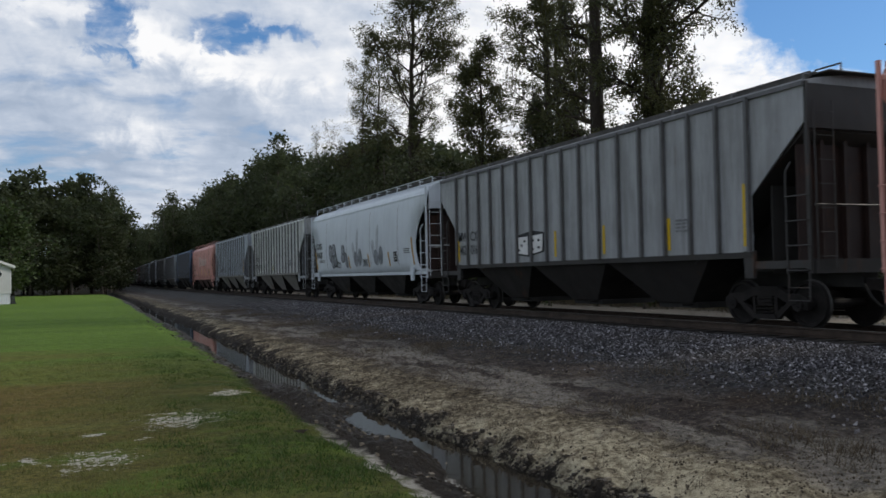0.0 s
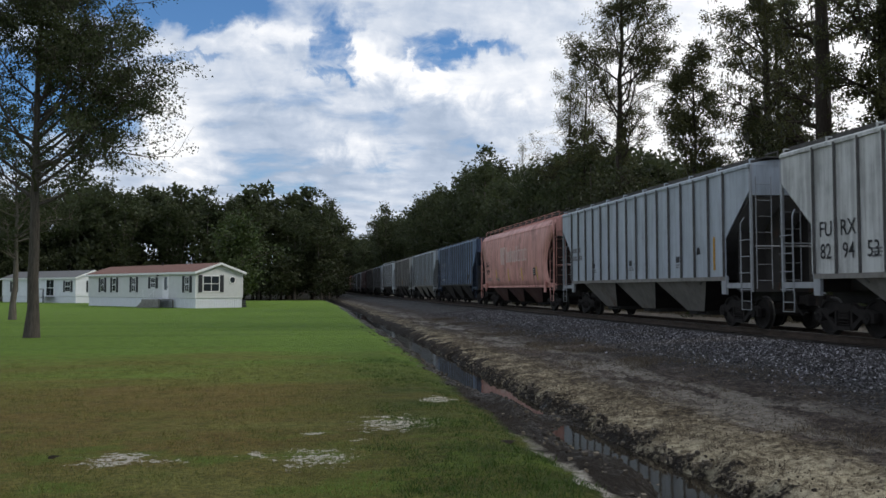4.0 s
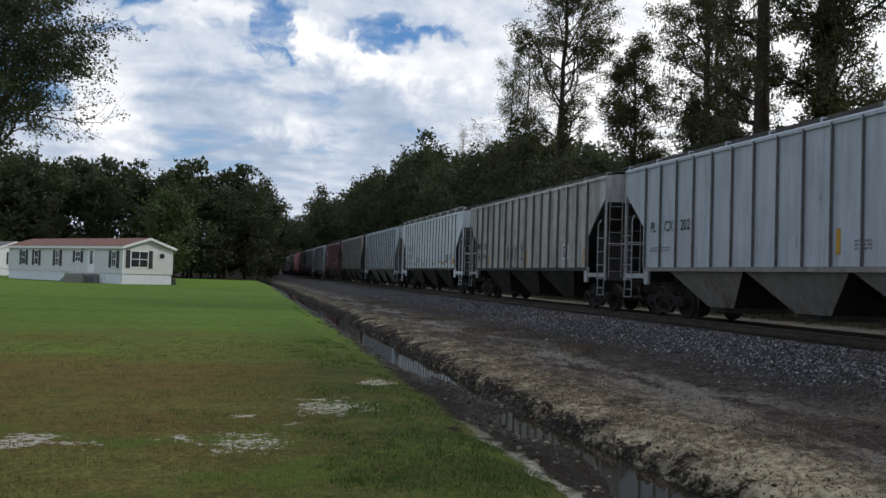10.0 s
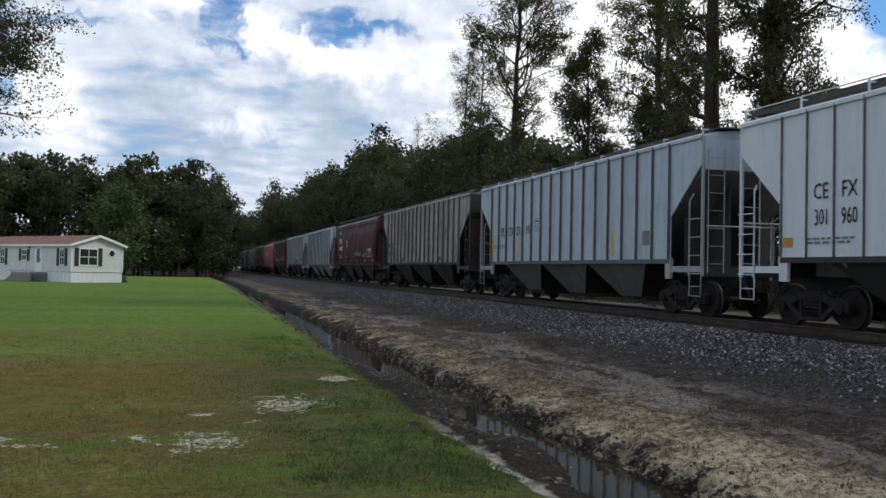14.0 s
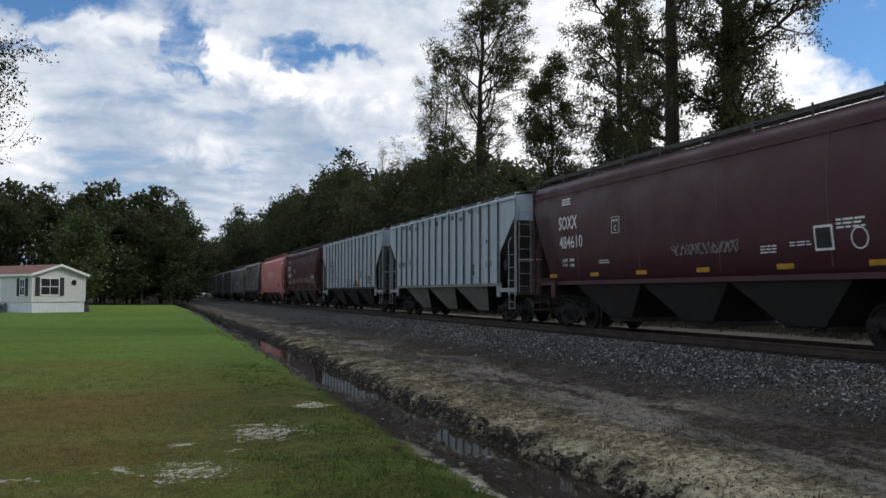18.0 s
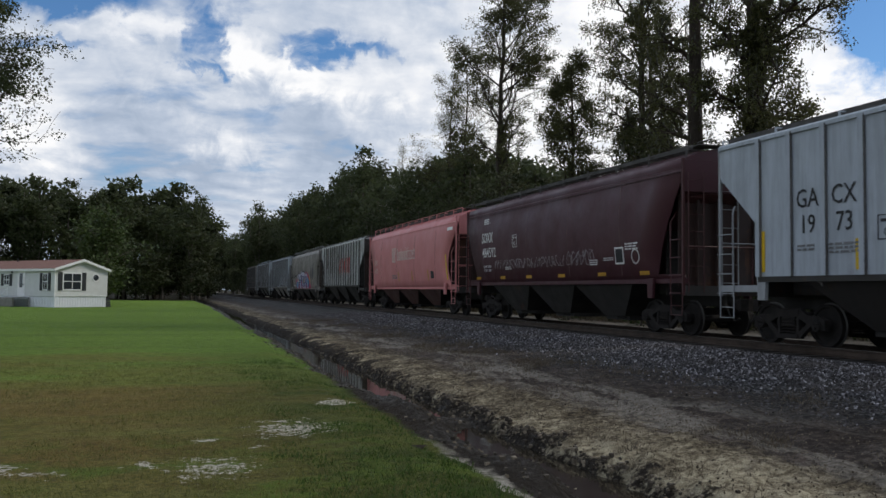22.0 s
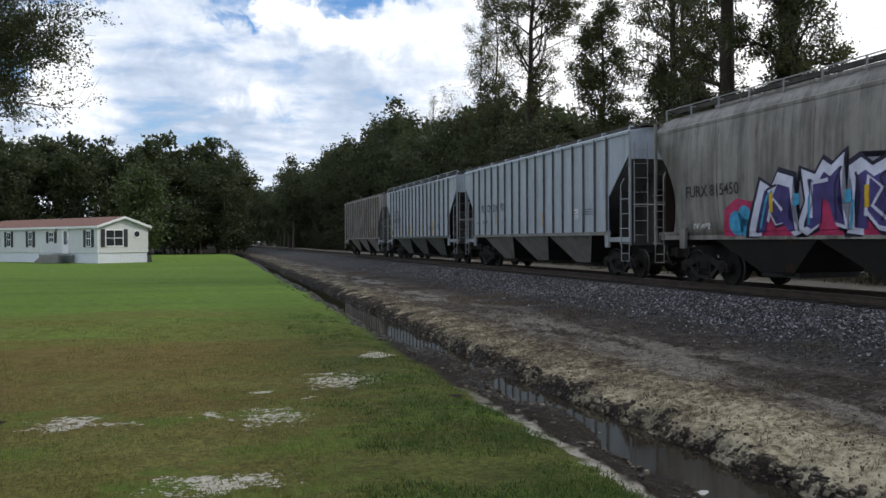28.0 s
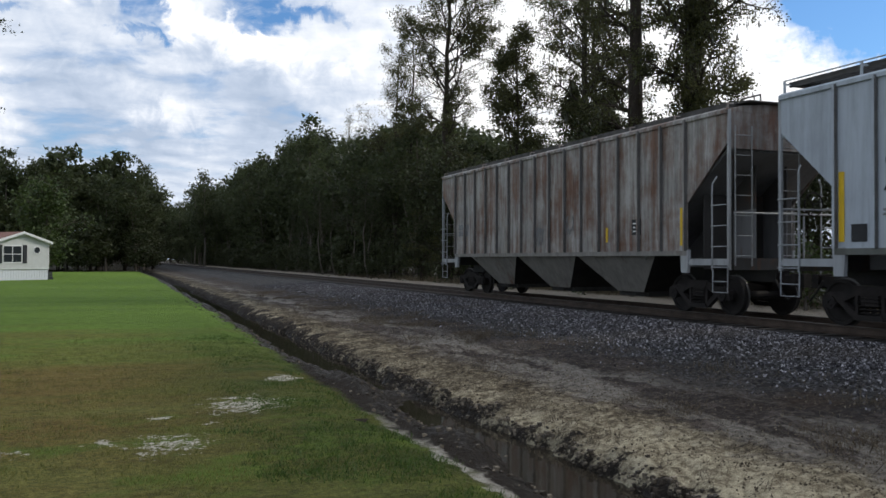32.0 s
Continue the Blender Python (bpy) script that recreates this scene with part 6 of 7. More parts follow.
# ---- trees ----
def grow(rng, height, r0, crown, spread, limbs, wander=0.5, rise=0.55, twigs=5, lean=(0.0, 0.0), leaders=0, droop=0.0, fine=True, skirt=None):
    """Trunk, leaders and limbs as tapered paths, and the places where leaves sit."""
    paths, leaves = [], []
    n = 9

    def stem(base, top_h, dx, dy, r):
        pts, p = [], base.copy()
        for k in range(n + 1):
            f = k / n
            pts.append(base + Vector((dx * f ** 0.8, dy * f ** 0.8, top_h * f)) + Vector((p.x, p.y, 0)) - Vector((base.x, base.y, 0)))
            p += Vector((rng.gauss(0, wander * 0.12), rng.gauss(0, wander * 0.12), 0)) * top_h / 18
        paths.append((pts, [r * (1.35 if k == 0 and base.z < 0.1 else 1.0) * (1 - 0.88 * k / n) + 0.012 for k in range(n + 1)], 7 if fine else 4))
        return pts

    stems = [(stem(Vector((0, 0, 0)), height, lean[0] * height, lean[1] * height, r0), crown, r0)]
    for k in range(leaders):
        f = rng.uniform(0.30, 0.52)
        base = stems[0][0][int(f * n)]
        a = k * 2.6 + rng.uniform(0, 2)
        out = spread * rng.uniform(0.45, 0.85)
        stems.append((stem(base, height * (1 - f) * rng.uniform(0.72, 0.98), out * math.cos(a), out * math.sin(a), r0 * 0.5), 0.12, r0 * 0.5))
    for k in range(limbs):
        trunk, low, rr = stems[0 if k % 2 == 0 or leaders == 0 else 1 + (k // 2) % leaders]
        f = low + (1 - low) * rng.random() ** 0.85
        q = min(n - 1, int(f * n))
        base = trunk[q].lerp(trunk[q + 1], f * n - q)
        a = k * 2.4 + rng.uniform(-0.9, 0.9)
        prof = min(1.0, 0.45 + 1.6 * (f - low)) * (1.0 if f < 0.75 else 1.0 - 2.2 * (f - 0.75))
        ln = spread * prof * rng.uniform(0.45, 1.15) * (0.75 if leaders else 1.0)
        d = Vector((math.cos(a), math.sin(a), rise * rng.uniform(0.3, 1.8)))
        p, path = base.copy(), [base]
        steps_n = 5
        for j in range(steps_n):
            d = (d + Vector((rng.gauss(0, 0.30), rng.gauss(0, 0.30), rng.gauss(0.05 - droop * j * 0.1, 0.2)))).normalized()
            p = p + d * ln / steps_n
            path.append(p)
        lr = rr * (1 - 0.85 * f) * 0.42 + 0.012
        radii = [lr * (1 - 0.8 * j / steps_n) + 0.006 for j in range(steps_n + 1)]
        paths.append((path, radii, 4) if fine else (path[::5], radii[::5], 3))
        for j in range(2, steps_n + 1):
            leaves.append((path[j], 0.8))
            for _ in range(twigs if j < steps_n else twigs + 1):
                td = (d * 0.5 + Vector((rng.gauss(0, 0.8), rng.gauss(0, 0.8), rng.gauss(0.2, 0.55)))).normalized()
                e = path[j] + td * max(0.5, ln * rng.uniform(0.12, 0.34))
                mid = path[j].lerp(e, 0.55) + Vector((0, 0, 0.05 * ln * rng.uniform(-1, 1)))
                if fine:
                    paths.append(([path[j], mid, e], [lr * 0.30 + 0.004, lr * 0.2 + 0.004, 0.004], 3))
                leaves.append((e, 1.0))
                leaves.append((mid, 0.6))
    if skirt:   # vines and short leafy boughs along the lower trunk
        z0, z1, rad, count = skirt
        for k in range(count):
            f = (z0 + (z1 - z0) * rng.random()) / height
            q = min(n - 1, int(f * n))
            base = stems[0][0][q].lerp(stems[0][0][q + 1], f * n - q)
            a = rng.uniform(0, 6.28)
            reach = rad * (1.15 - 0.6 * (f * height - z0) / (z1 - z0)) * rng.uniform(0.25, 1.0)
            e = base + Vector((math.cos(a) * reach, math.sin(a) * reach, rng.uniform(-0.4, 0.9)))
            paths.append(([base, base.lerp(e, 0.5) + Vector((0, 0, 0.2)), e], [0.05, 0.03, 0.008], 3))
            leaves += [(e, 2.6), (base.lerp(e, 0.6), 2.2), (base.lerp(e, 0.3), 1.4)]
    for st in stems:
        leaves.append((st[0][-1], 1.0))
    return paths, leaves


def fork(rng, base, d, ln, r, depth, up, paths, leaves):
    """A bough that forks twice; its last twigs carry the leaves."""
    n = (6, 4, 3)[depth]
    p, path = base, [base]
    for j in range(n):
        d = (d + Vector((rng.gauss(0, 0.17), rng.gauss(0, 0.17), rng.gauss(up, 0.12)))).normalized()
        p = p + d * (ln / n)
        path.append(p)
        if depth < 2 and j >= 1:
            for _ in range(2):
                side = Vector((rng.gauss(0, 1), rng.gauss(0, 1), rng.gauss(0.15, 0.7)))
                side -= d * side.dot(d)
                if side.length < 0.1:
                    continue
                cd = (d * 0.75 + side.normalized() * rng.uniform(0.5, 1.1)).normalized()
                fork(rng, p, cd, ln * (0.52 - 0.24 * j / n) * rng.uniform(0.65, 1.25), r * (0.55 - 0.25 * j / n), depth + 1, up * 0.6, paths, leaves)
        if depth == 2 or (depth == 1 and j == n - 1):
            leaves.append((p, 1.0))
    paths.append((path, [max(0.005, r * (1 - 0.82 * j / n)) for j in range(n + 1)], (5, 4, 3)[depth]))


def tall_tree(name, seed, at, group, label, height, r0, boughs, leaf, count, mat, bark, clump=0.22, lean=(0.0, 0.0), wander=0.3, moss=0, vines=(), bare=0.5):
    """A tall tree; boughs: lowest and highest foot (shares of the height), number, length at foot and top, rise, and where they point (angle, spread)."""
    rng, nrng = random.Random(seed), np.random.default_rng(seed)
    paths, spots = [], []
    n, x, y = 12, 0.0, 0.0
    trunk = []
    for k in range(n + 1):
        f = k / n
        trunk.append(Vector((x + lean[0] * height * f, y + lean[1] * height * f, height * f)))
        x, y = x + rng.gauss(0, wander * 0.25), y + rng.gauss(0, wander * 0.25)
    paths.append((trunk, [r0 * (1.4 if k == 0 else 1.0) * (1 - 0.86 * k / n) + 0.015 for k in range(n + 1)], 9))

    def on(f):
        q = min(n - 1, int(f * n))
        return trunk[q].lerp(trunk[q + 1], f * n - q)
    for lo, hi, num, l0, l1, rise, way, spread in boughs:
        for k in range(num):
            g = (k + rng.uniform(0.1, 0.9)) / num
            f = lo + (hi - lo) * g
            a = way + spread * rng.uniform(-1, 1) if spread < 3 else k * 2.4 + rng.uniform(-0.6, 0.6)
            ln = (l0 + (l1 - l0) * g) * rng.uniform(0.7, 1.2)
            fork(rng, on(f), Vector((math.cos(a), math.sin(a), rise * rng.uniform(0.6, 1.4))).normalized(), ln, r0 * (1 - 0.8 * f) * 0.42 + 0.015, 0, 0.05, paths, spots)
    for z0, z1, rad, num, way, spread in vines:   # leafy vines and short shoots close about the trunk
        for k in range(num):
            z = z0 + (z1 - z0) * rng.random()
            a = way + spread * rng.uniform(-1, 1)
            b = on(z / height)
            e = b + Vector((math.cos(a), math.sin(a), rng.uniform(-0.15, 0.5))) * rad * (1.15 - 0.55 * (z - z0) / (z1 - z0)) * rng.uniform(0.15, 1.0)
            paths.append(([b, b.lerp(e, 0.5) + Vector((0, 0, 0.15)), e], [0.045, 0.03, 0.008], 3))
            spots += [(e, 5.0), (b.lerp(e, 0.6), 4.0)]
    top = thing(name, label, "tree", group, at=Matrix.Translation(at))
    part("trunk", wood_mesh("trunk", paths, bark), None, top)
    part("crown", leaf_mesh("crown", nrng, spots, count, leaf, clump, mat, 0.0, 1.7, tri=True, bare=bare), None, top)
    if moss:
        low = [(q - Vector((0, 0, 0.45)), w) for q, w in spots if height * 0.3 < q.z < height * 0.85]
        tagged(part("hanging_moss", leaf_mesh("hanging_moss", nrng, low, moss, 0.42, 0.25, MOSS, 6.0, 4.5), None, top), kind="stuff")
    return top


def wood_mesh(name, paths, mat):
    bm = bmesh.new()
    for p, r, s in paths:
        tube(bm, p, r, s, False)
    me = bpy.data.meshes.new(name)
    bm.to_mesh(me)
    bm.free()
    me.materials.append(mat)
    for p in me.polygons:
        p.use_smooth = True
    return me


def leaf_mesh(name, rng, spots, count, size, clump, mat, hang=0.0, stretch=1.9, tri=False, bare=0.58, hollow=False):
    """count kite-shaped leaves strewn in clumps about the spots."""
    w = np.array([s[1] for s in spots])
    luck = rng.random(len(w))
    if tri and hollow:   # leaves gather towards the ends of the limbs
        w = w * np.array([1.0 if noise.noise(s[0] * 0.42 + Vector((len(spots) * 0.37, 0, 0))) > -0.22 else 0.015 for s in spots])
        w = w * (0.9 + 0.4 * np.array([math.hypot(s[0].x, s[0].y) for s in spots]))
    w = np.where(luck > bare, w * (0.35 + 0.65 * luck), 0.0)
    c = np.array([tuple(s[0]) for s in spots])
    i = rng.choice(len(spots), count, p=w / w.sum())
    off = np.clip(rng.normal(0, 1, (count, 3)), -1.7, 1.7) * clump * np.array((1, 1, 0.7))
    pos = c[i] + off
    a = rng.normal(0, 1, (count, 3)) + np.array((0, 0, -hang))
    a /= np.linalg.norm(a, axis=1)[:, None]
    b = np.cross(a, rng.normal(0, 1, (count, 3)))
    b /= np.linalg.norm(b, axis=1)[:, None]
    s = (size * rng.uniform(0.55, 1.35, count))[:, None]
    v = np.stack([pos - a * s * 0.5, pos + b * s * 0.5 / stretch + a * s * 0.05, pos + a * s * 0.5, pos - b * s * 0.5 / stretch + a * s * 0.05], 1).reshape(-1, 3)
    if tri:
        v = v.reshape(-1, 4, 3)[:, (0, 1, 3)].reshape(-1, 3)
        return arrays(name, v, np.arange(count * 3).reshape(-1, 3), mat)
    return arrays(name, v, np.arange(count * 4).reshape(-1, 4), mat)


def tree(name, seed, height, r0, crown, spread, limbs, leaf, count, clump, mat, bark, label, at, group="", turn=0.0, category="tree", hang=0.0, moss=0, small=False, **kw):
    rng = random.Random(seed)
    paths, spots = grow(rng, height, r0, crown, spread, limbs, **kw)
    nrng = np.random.default_rng(seed)
    top = thing(name, label, category, group, at=Matrix.Translation(at) @ pose(0, 0, 0, 0, 0, turn))
    part("trunk", wood_mesh("trunk", paths, bark), None, top)
    if count:
        part("crown", leaf_mesh("crown", nrng, spots, count, leaf, clump, mat, hang, tri=small or not kw.get("fine", True), bare=0.42 if small else 0.5, hollow=small and name not in ("oak_tree", "young_gum_tree")), None, top)
    if moss:
        low = [(p - Vector((0, 0, 0.5)), w) for p, w in spots if p.z < height * 0.75]
        tagged(part("hanging_moss", leaf_mesh("hanging_moss", nrng, low, moss, 0.45, 0.4, MOSS, 6.0, 4.5), None, top), kind="stuff")
    return top


def east(az, x):
    """A spot east of the track that stands az degrees right of its line, seen from the lawn."""
    return (x, x / math.tan(radians(az)), 0.0)


def build_big_trees():
    g = "tall trees behind the track"
    R, LFT, ALL = -0.5, 2.64, 3.2   # southward, northward along the line, and all round
    tall_tree("gum_tree", 11, east(21.3, 24.5), g, "tall dark gum tree with vines thick about its trunk", 27.0, 0.34, ((0.40, 0.60, 6, 4.6, 5.2, 1.1, 0, ALL), (0.60, 0.97, 13, 5.0, 2.4, 1.3, 0, ALL), (0.62, 0.72, 3, 4.8, 4.6, 0.6, R, 0.5)), 0.19, 62000, LEAF_TALL, BARK, bare=0.4, vines=((5.0, 15.0, 2.6, 90, R, 1.6), (0.5, 8.0, 3.2, 80, 0, ALL)), wander=0.35)
    tall_tree("gum_tree", 12, east(19.2, 25.0), g, "slender gum tree with sparse twigs", 22.5, 0.15, ((0.42, 0.96, 13, 4.6, 2.2, 1.0, 0, ALL),), 0.15, 15000, LEAF_TALL, BARK, lean=(-0.01, 0.0), wander=0.4, vines=((0.5, 9.0, 2.2, 50, 0, ALL),), bare=0.35)
    tall_tree("gum_tree", 13, east(18.2, 24.2), g, "thin leaning gum tree, half bare", 20.5, 0.13, ((0.40, 0.96, 12, 4.6, 2.2, 0.9, LFT, 2.0),), 0.15, 9000, LEAF_TALL, BARK, lean=(-0.02, 0.012), wander=0.5, vines=((0.5, 8.0, 2.0, 45, 0, ALL),), bare=0.45)
    tall_tree("young_gum_tree", 212, east(17.0, 25.0), g, "bushy young tree beside the slender gums", 14.0, 0.13, ((0.12, 0.95, 24, 3.0, 1.0, 1.0, 0, ALL),), 0.17, 19000, LEAF_TALL, BARK)
    tall_tree("young_gum_tree", 14, east(26.1, 26.0), g, "younger gum tree with a narrow leafy crown", 17.0, 0.19, ((0.20, 0.58, 13, 3.6, 3.2, 1.2, 0, ALL), (0.58, 0.96, 12, 3.2, 1.4, 1.4, 0, ALL)), 0.19, 42000, LEAF_TALL, BARK, bare=0.35, vines=((0.5, 8.5, 2.6, 70, 0, ALL),))
    tall_tree("cypress_tree", 15, east(29.9, 27.0), g, "tall mossy tree with many drooping limbs", 28.0, 0.30, ((0.22, 0.58, 13, 3.8, 4.2, 0.9, 0, ALL), (0.58, 0.97, 13, 4.4, 2.2, 1.2, 0, ALL), (0.40, 0.58, 3, 5.2, 5.2, 0.45, R, 0.5)), 0.19, 66000, LEAF_TALL, BARK, bare=0.4, moss=1100, vines=((0.5, 13.0, 2.6, 130, 0, ALL),))
    tall_tree("cypress_tree", 16, east(33.75, 25.5), g, "massive straight dark trunk with a high crown", 30.0, 0.50, ((0.52, 0.97, 16, 3.8, 2.0, 0.8, 0, ALL), (0.26, 0.5, 6, 2.6, 2.6, 0.5, LFT, 1.2)), 0.17, 26000, LEAF_TALL, BARK, moss=400, wander=0.12, vines=((0.5, 9.0, 2.6, 60, 0, ALL), (9.0, 16.0, 0.7, 24, 0, ALL)))
    tall_tree("cypress_tree", 17, east(36.9, 26.5), g, "tall mossy tree with long side limbs hung with moss", 28.0, 0.42, ((0.20, 0.50, 12, 3.2, 3.6, 0.8, 0, ALL), (0.50, 0.97, 14, 4.4, 2.0, 1.0, 0, ALL), (0.46, 0.80, 10, 5.2, 4.2, 0.6, R, 0.6)), 0.20, 84000, LEAF_TALL, BARK, bare=0.35, moss=1000, wander=0.25, vines=((0.5, 16.0, 1.7, 130, 0, ALL),))
    tall_tree("bare_tree", 18, east(14.9, 25.0), g, "pale bare-twigged tree before the dark wood", 17.5, 0.13, ((0.20, 0.95, 22, 3.6, 1.3, 1.5, 0, ALL),), 0.15, 2400, LEAF_PALE, BARK_PALE)
    tall_tree("bare_tree", 218, east(16.1, 25.5), g, "pale thin tree with only a few leaves", 15.0, 0.10, ((0.25, 0.95, 18, 3.0, 1.2, 1.3, 0, ALL),), 0.15, 4500, LEAF_TALL, BARK_PALE, bare=0.4)
    tall_tree("gum_tree", 19, east(31.4, 31.0), g, "tall thin tree with ragged clumps of leaves", 23.0, 0.18, ((0.30, 0.96, 18, 3.0, 1.4, 1.1, 0, ALL),), 0.17, 22000, LEAF_TALL, BARK, moss=300, vines=((0.5, 10.0, 2.4, 70, 0, ALL),))
    # slender pale stems at the wood's edge
    e = "slender trees at the edge of the wood"
    stems = [tall_tree("slender_tree", 230 + k, (23.0, 80.0 + 9.0 * k, 0), e, "slender pale-stemmed tree at the edge of the dark wood", 8.5 + k, 0.075, ((0.45, 0.95, 6, 1.8, 0.9, 1.3, 0, ALL),), 0.2, 1500, LEAF_DARK, BARK_GREY, wander=0.35) for k in range(2)]
    rng = random.Random(17)
    for y in (74.0, 77.5, 84.0, 86.0, 93.0, 95.5, 101.0, 106.0, 112.0, 119.0):
        copy_thing(stems[rng.randrange(2)], Matrix.Translation((22.7 + bend(y)[0] + rng.uniform(-0.6, 0.9), y, -0.05)) @ pose(0, 0, 0, 0, 0, rng.uniform(0, 360)))
    # bushy young growth between the tall trees
    u = "young growth under the tall trees"
    a = tree("sapling", 24, 8.0, 0.08, 0.03, 2.9, 56, 0.28, 8000, 0.44, LEAF_DARK, BARK, "bushy dark sapling under the tall trees", east(23.3, 25.0), u, small=True, twigs=3, rise=0.7)
    b = tree("sapling", 25, 9.0, 0.09, 0.03, 2.7, 50, 0.28, 8000, 0.42, LEAF_DARK, BARK, "bushy olive sapling under the tall trees", east(28.0, 28.0), u, small=True, twigs=3, rise=0.8)
    rng = random.Random(5)
    for az, x, h in ((16.6, 24.0, 9.0), (17.8, 23.5, 8.5), (19.6, 23.2, 8.5), (21.6, 23.4, 9.5), (22.6, 27.5, 9.0), (23.8, 24.0, 7.0), (25.0, 27.5, 8.0), (25.8, 24.0, 7.5), (27.0, 24.8, 7.5), (28.2, 25.0, 8.0), (29.4, 24.0, 7.5), (30.4, 24.5, 8.0), (31.6, 27.5, 10.0), (32.0, 24.2, 7.0), (34.4, 26.5, 8.5), (35.0, 24.5, 7.5), (37.2, 24.5, 7.5), (38.6, 26.5, 7.5), (40.4, 25.5, 7.5), (42.2, 25.0, 7.0), (44.0, 26.0, 7.2), (46.0, 25.5, 7.0), (48.0, 25.0, 7.0), (50.5, 25.0, 6.5)):
        src, h0 = rng.choice(((a, 8.0), (b, 9.0)))
        s = h / h0
        sx, sy, _ = east(az, x)
        c = copy_thing(src, Matrix.Translation((sx, sy, -0.05)) @ pose(0, 0, 0, 0, 0, rng.uniform(0, 360)))
        c.scale = (s ** 0.5, s ** 0.5, s)
    yard = "trees on the lawn"
    tall_tree("oak_tree", 21, (-8.75, 30.6, 0), yard, "open-crowned oak tree on the lawn", 11.6, 0.19, ((0.36, 0.60, 11, 4.3, 3.8, 0.55, 0, ALL), (0.60, 0.98, 16, 3.2, 1.2, 0.9, 0, ALL), (0.42, 0.66, 5, 4.9, 4.2, 0.55, 0.1, 0.6)), 0.13, 78000, LEAF_OAK, BARK_OAK, clump=0.16, wander=0.12, bare=0.4)
    tree("oak_tree", 22, 8.5, 0.16, 0.22, 3.4, 26, 0.16, 6500, 0.3, LEAF_OAK, BARK_GREY, "smaller oak tree on the lawn by the houses", (-15.0, 49.0, 0), yard, twigs=5, rise=0.6)
    tree("shrub_tree", 23, 6.0, 0.10, 0.08, 3.0, 26, 0.24, 5200, 0.4, LEAF_FAR, BARK_GREY, "rounded green shrub behind the white house", (-6.6, 96.0, 0), twigs=4, rise=0.8)


def build_woods():
    kinds = []
    far_away = (0, -500, 0)
    for k, (h, cr, sp, li, cnt) in enumerate(((21, 0.24, 4.4, 44, 3100), (18, 0.20, 4.6, 42, 3000), (23, 0.30, 3.8, 44, 3000), (16, 0.18, 4.2, 40, 2900), (20, 0.26, 3.8, 42, 3000))):
        kinds.append((tree("forest_tree", 40 + k, h, 0.24, cr, sp, li, 0.74, cnt, 0.62, LEAF_FAR, BARK_GREY, "dark leafy tree of the dense wood", far_away, "trees of the wood", twigs=2, fine=False, leaders=2, rise=0.8), h))
    under = []
    for k, (h, sp) in enumerate(((7.0, 3.2), (5.0, 3.0), (9.0, 3.4))):
        under.append((tree("thicket_tree", 60 + k, h, 0.09, 0.03, sp, 30, 0.70, 1600, 0.6, LEAF_DARK, BARK, "dense dark undergrowth tree at the wood's edge", far_away, "undergrowth of the wood", twigs=2, fine=False), h))
    back = []
    for k in range(2):
        back.append((tree("forest_tree", 70 + k, 19, 0.24, 0.06, 4.6, 34, 1.2, 1300, 0.7, LEAF_FAR, BARK, "dark leafy tree of the dense wood", far_away, "trees of the wood", twigs=2, fine=False, leaders=1, rise=0.8), 19))
    rng = random.Random(99)
    spots = []   # x, y, height

    def strip(x0, x1, y0, y1, step, hlo, hhi, pool):
        y = y0
        while y < y1:
            x = x0
            while x < x1:
                spots.append((x + rng.uniform(-0.4, 0.4) * step, y + rng.uniform(-0.4, 0.4) * step, rng.uniform(hlo, hhi), pool))
                x += step
            y += step

    # east of the track
    for y in np.arange(72, 300, 4.3):
        b = bend(y)[0]
        for row in range(3 if y < 130 else 2):
            h = np.interp(y, (72, 95, 124, 180, 300), (14, 15.5, 18, 18.5, 21)) * rng.uniform(0.82, 1.1)
            spots.append((25.5 + b + row * 5.0 + rng.uniform(-1.3, 1.3), y + rng.uniform(-1.8, 1.8), h, kinds if row == 0 else back))
    for y in np.arange(76, 330, 3.6):
        b = bend(y)[0]
        spots.append((23.0 + b + rng.uniform(-0.8, 1.2), y + rng.uniform(-1.2, 1.2), rng.uniform(1.6, 3.6), under))
        spots.append((27.5 + b + rng.uniform(-1.5, 1.5), y + rng.uniform(-1.2, 1.2), rng.uniform(5.5, 8.5), under))
    for y in np.arange(46, 74, 4.5):
        spots.append((35 + rng.uniform(-2, 2), y + rng.uniform(-1.5, 1.5), rng.uniform(8, 10), kinds))
    for az, x, h in ((12.4, 27.5, 21.5), (11.4, 27.0, 20.0), (13.2, 28.0, 19.5)):
        sx, sy, _ = east(az, x)
        spots.append((sx, sy, h, kinds))
    # behind the lawn, to the west, and closing the line beyond
    for x in np.arange(-100, 4.6, 3.8):
        for row in range(4):
            y = 128 + row * 4.5 + max(0.0, -x - 45) * 0.15
            spots.append((x + rng.uniform(-1.6, 1.6), y + rng.uniform(-2, 2), rng.uniform(11.9, 16.4) + 0.5 * row, kinds if row < 1 else back))
        spots.append((x + rng.uniform(-1.5, 1.5), 125 + rng.uniform(-1, 1), rng.uniform(4, 7), under))
        for q in range(2):
            spots.append((x + rng.uniform(-2, 2), 130 + q * 5 + rng.uniform(-1, 1), rng.uniform(5, 8), under))
    for y in np.arange(146, 330, 6.0):
        b = bend(y)[0]
        for row in range(2):
            spots.append((4.8 + b - row * 6 + rng.uniform(-1, 0.4), y, rng.uniform(13, 16.5), kinds))
        spots.append((6.6 + b + rng.uniform(-0.8, 0.3), y + 2, rng.uniform(4, 6), under))
    spots.append((5.6, 168, 18.0, kinds))
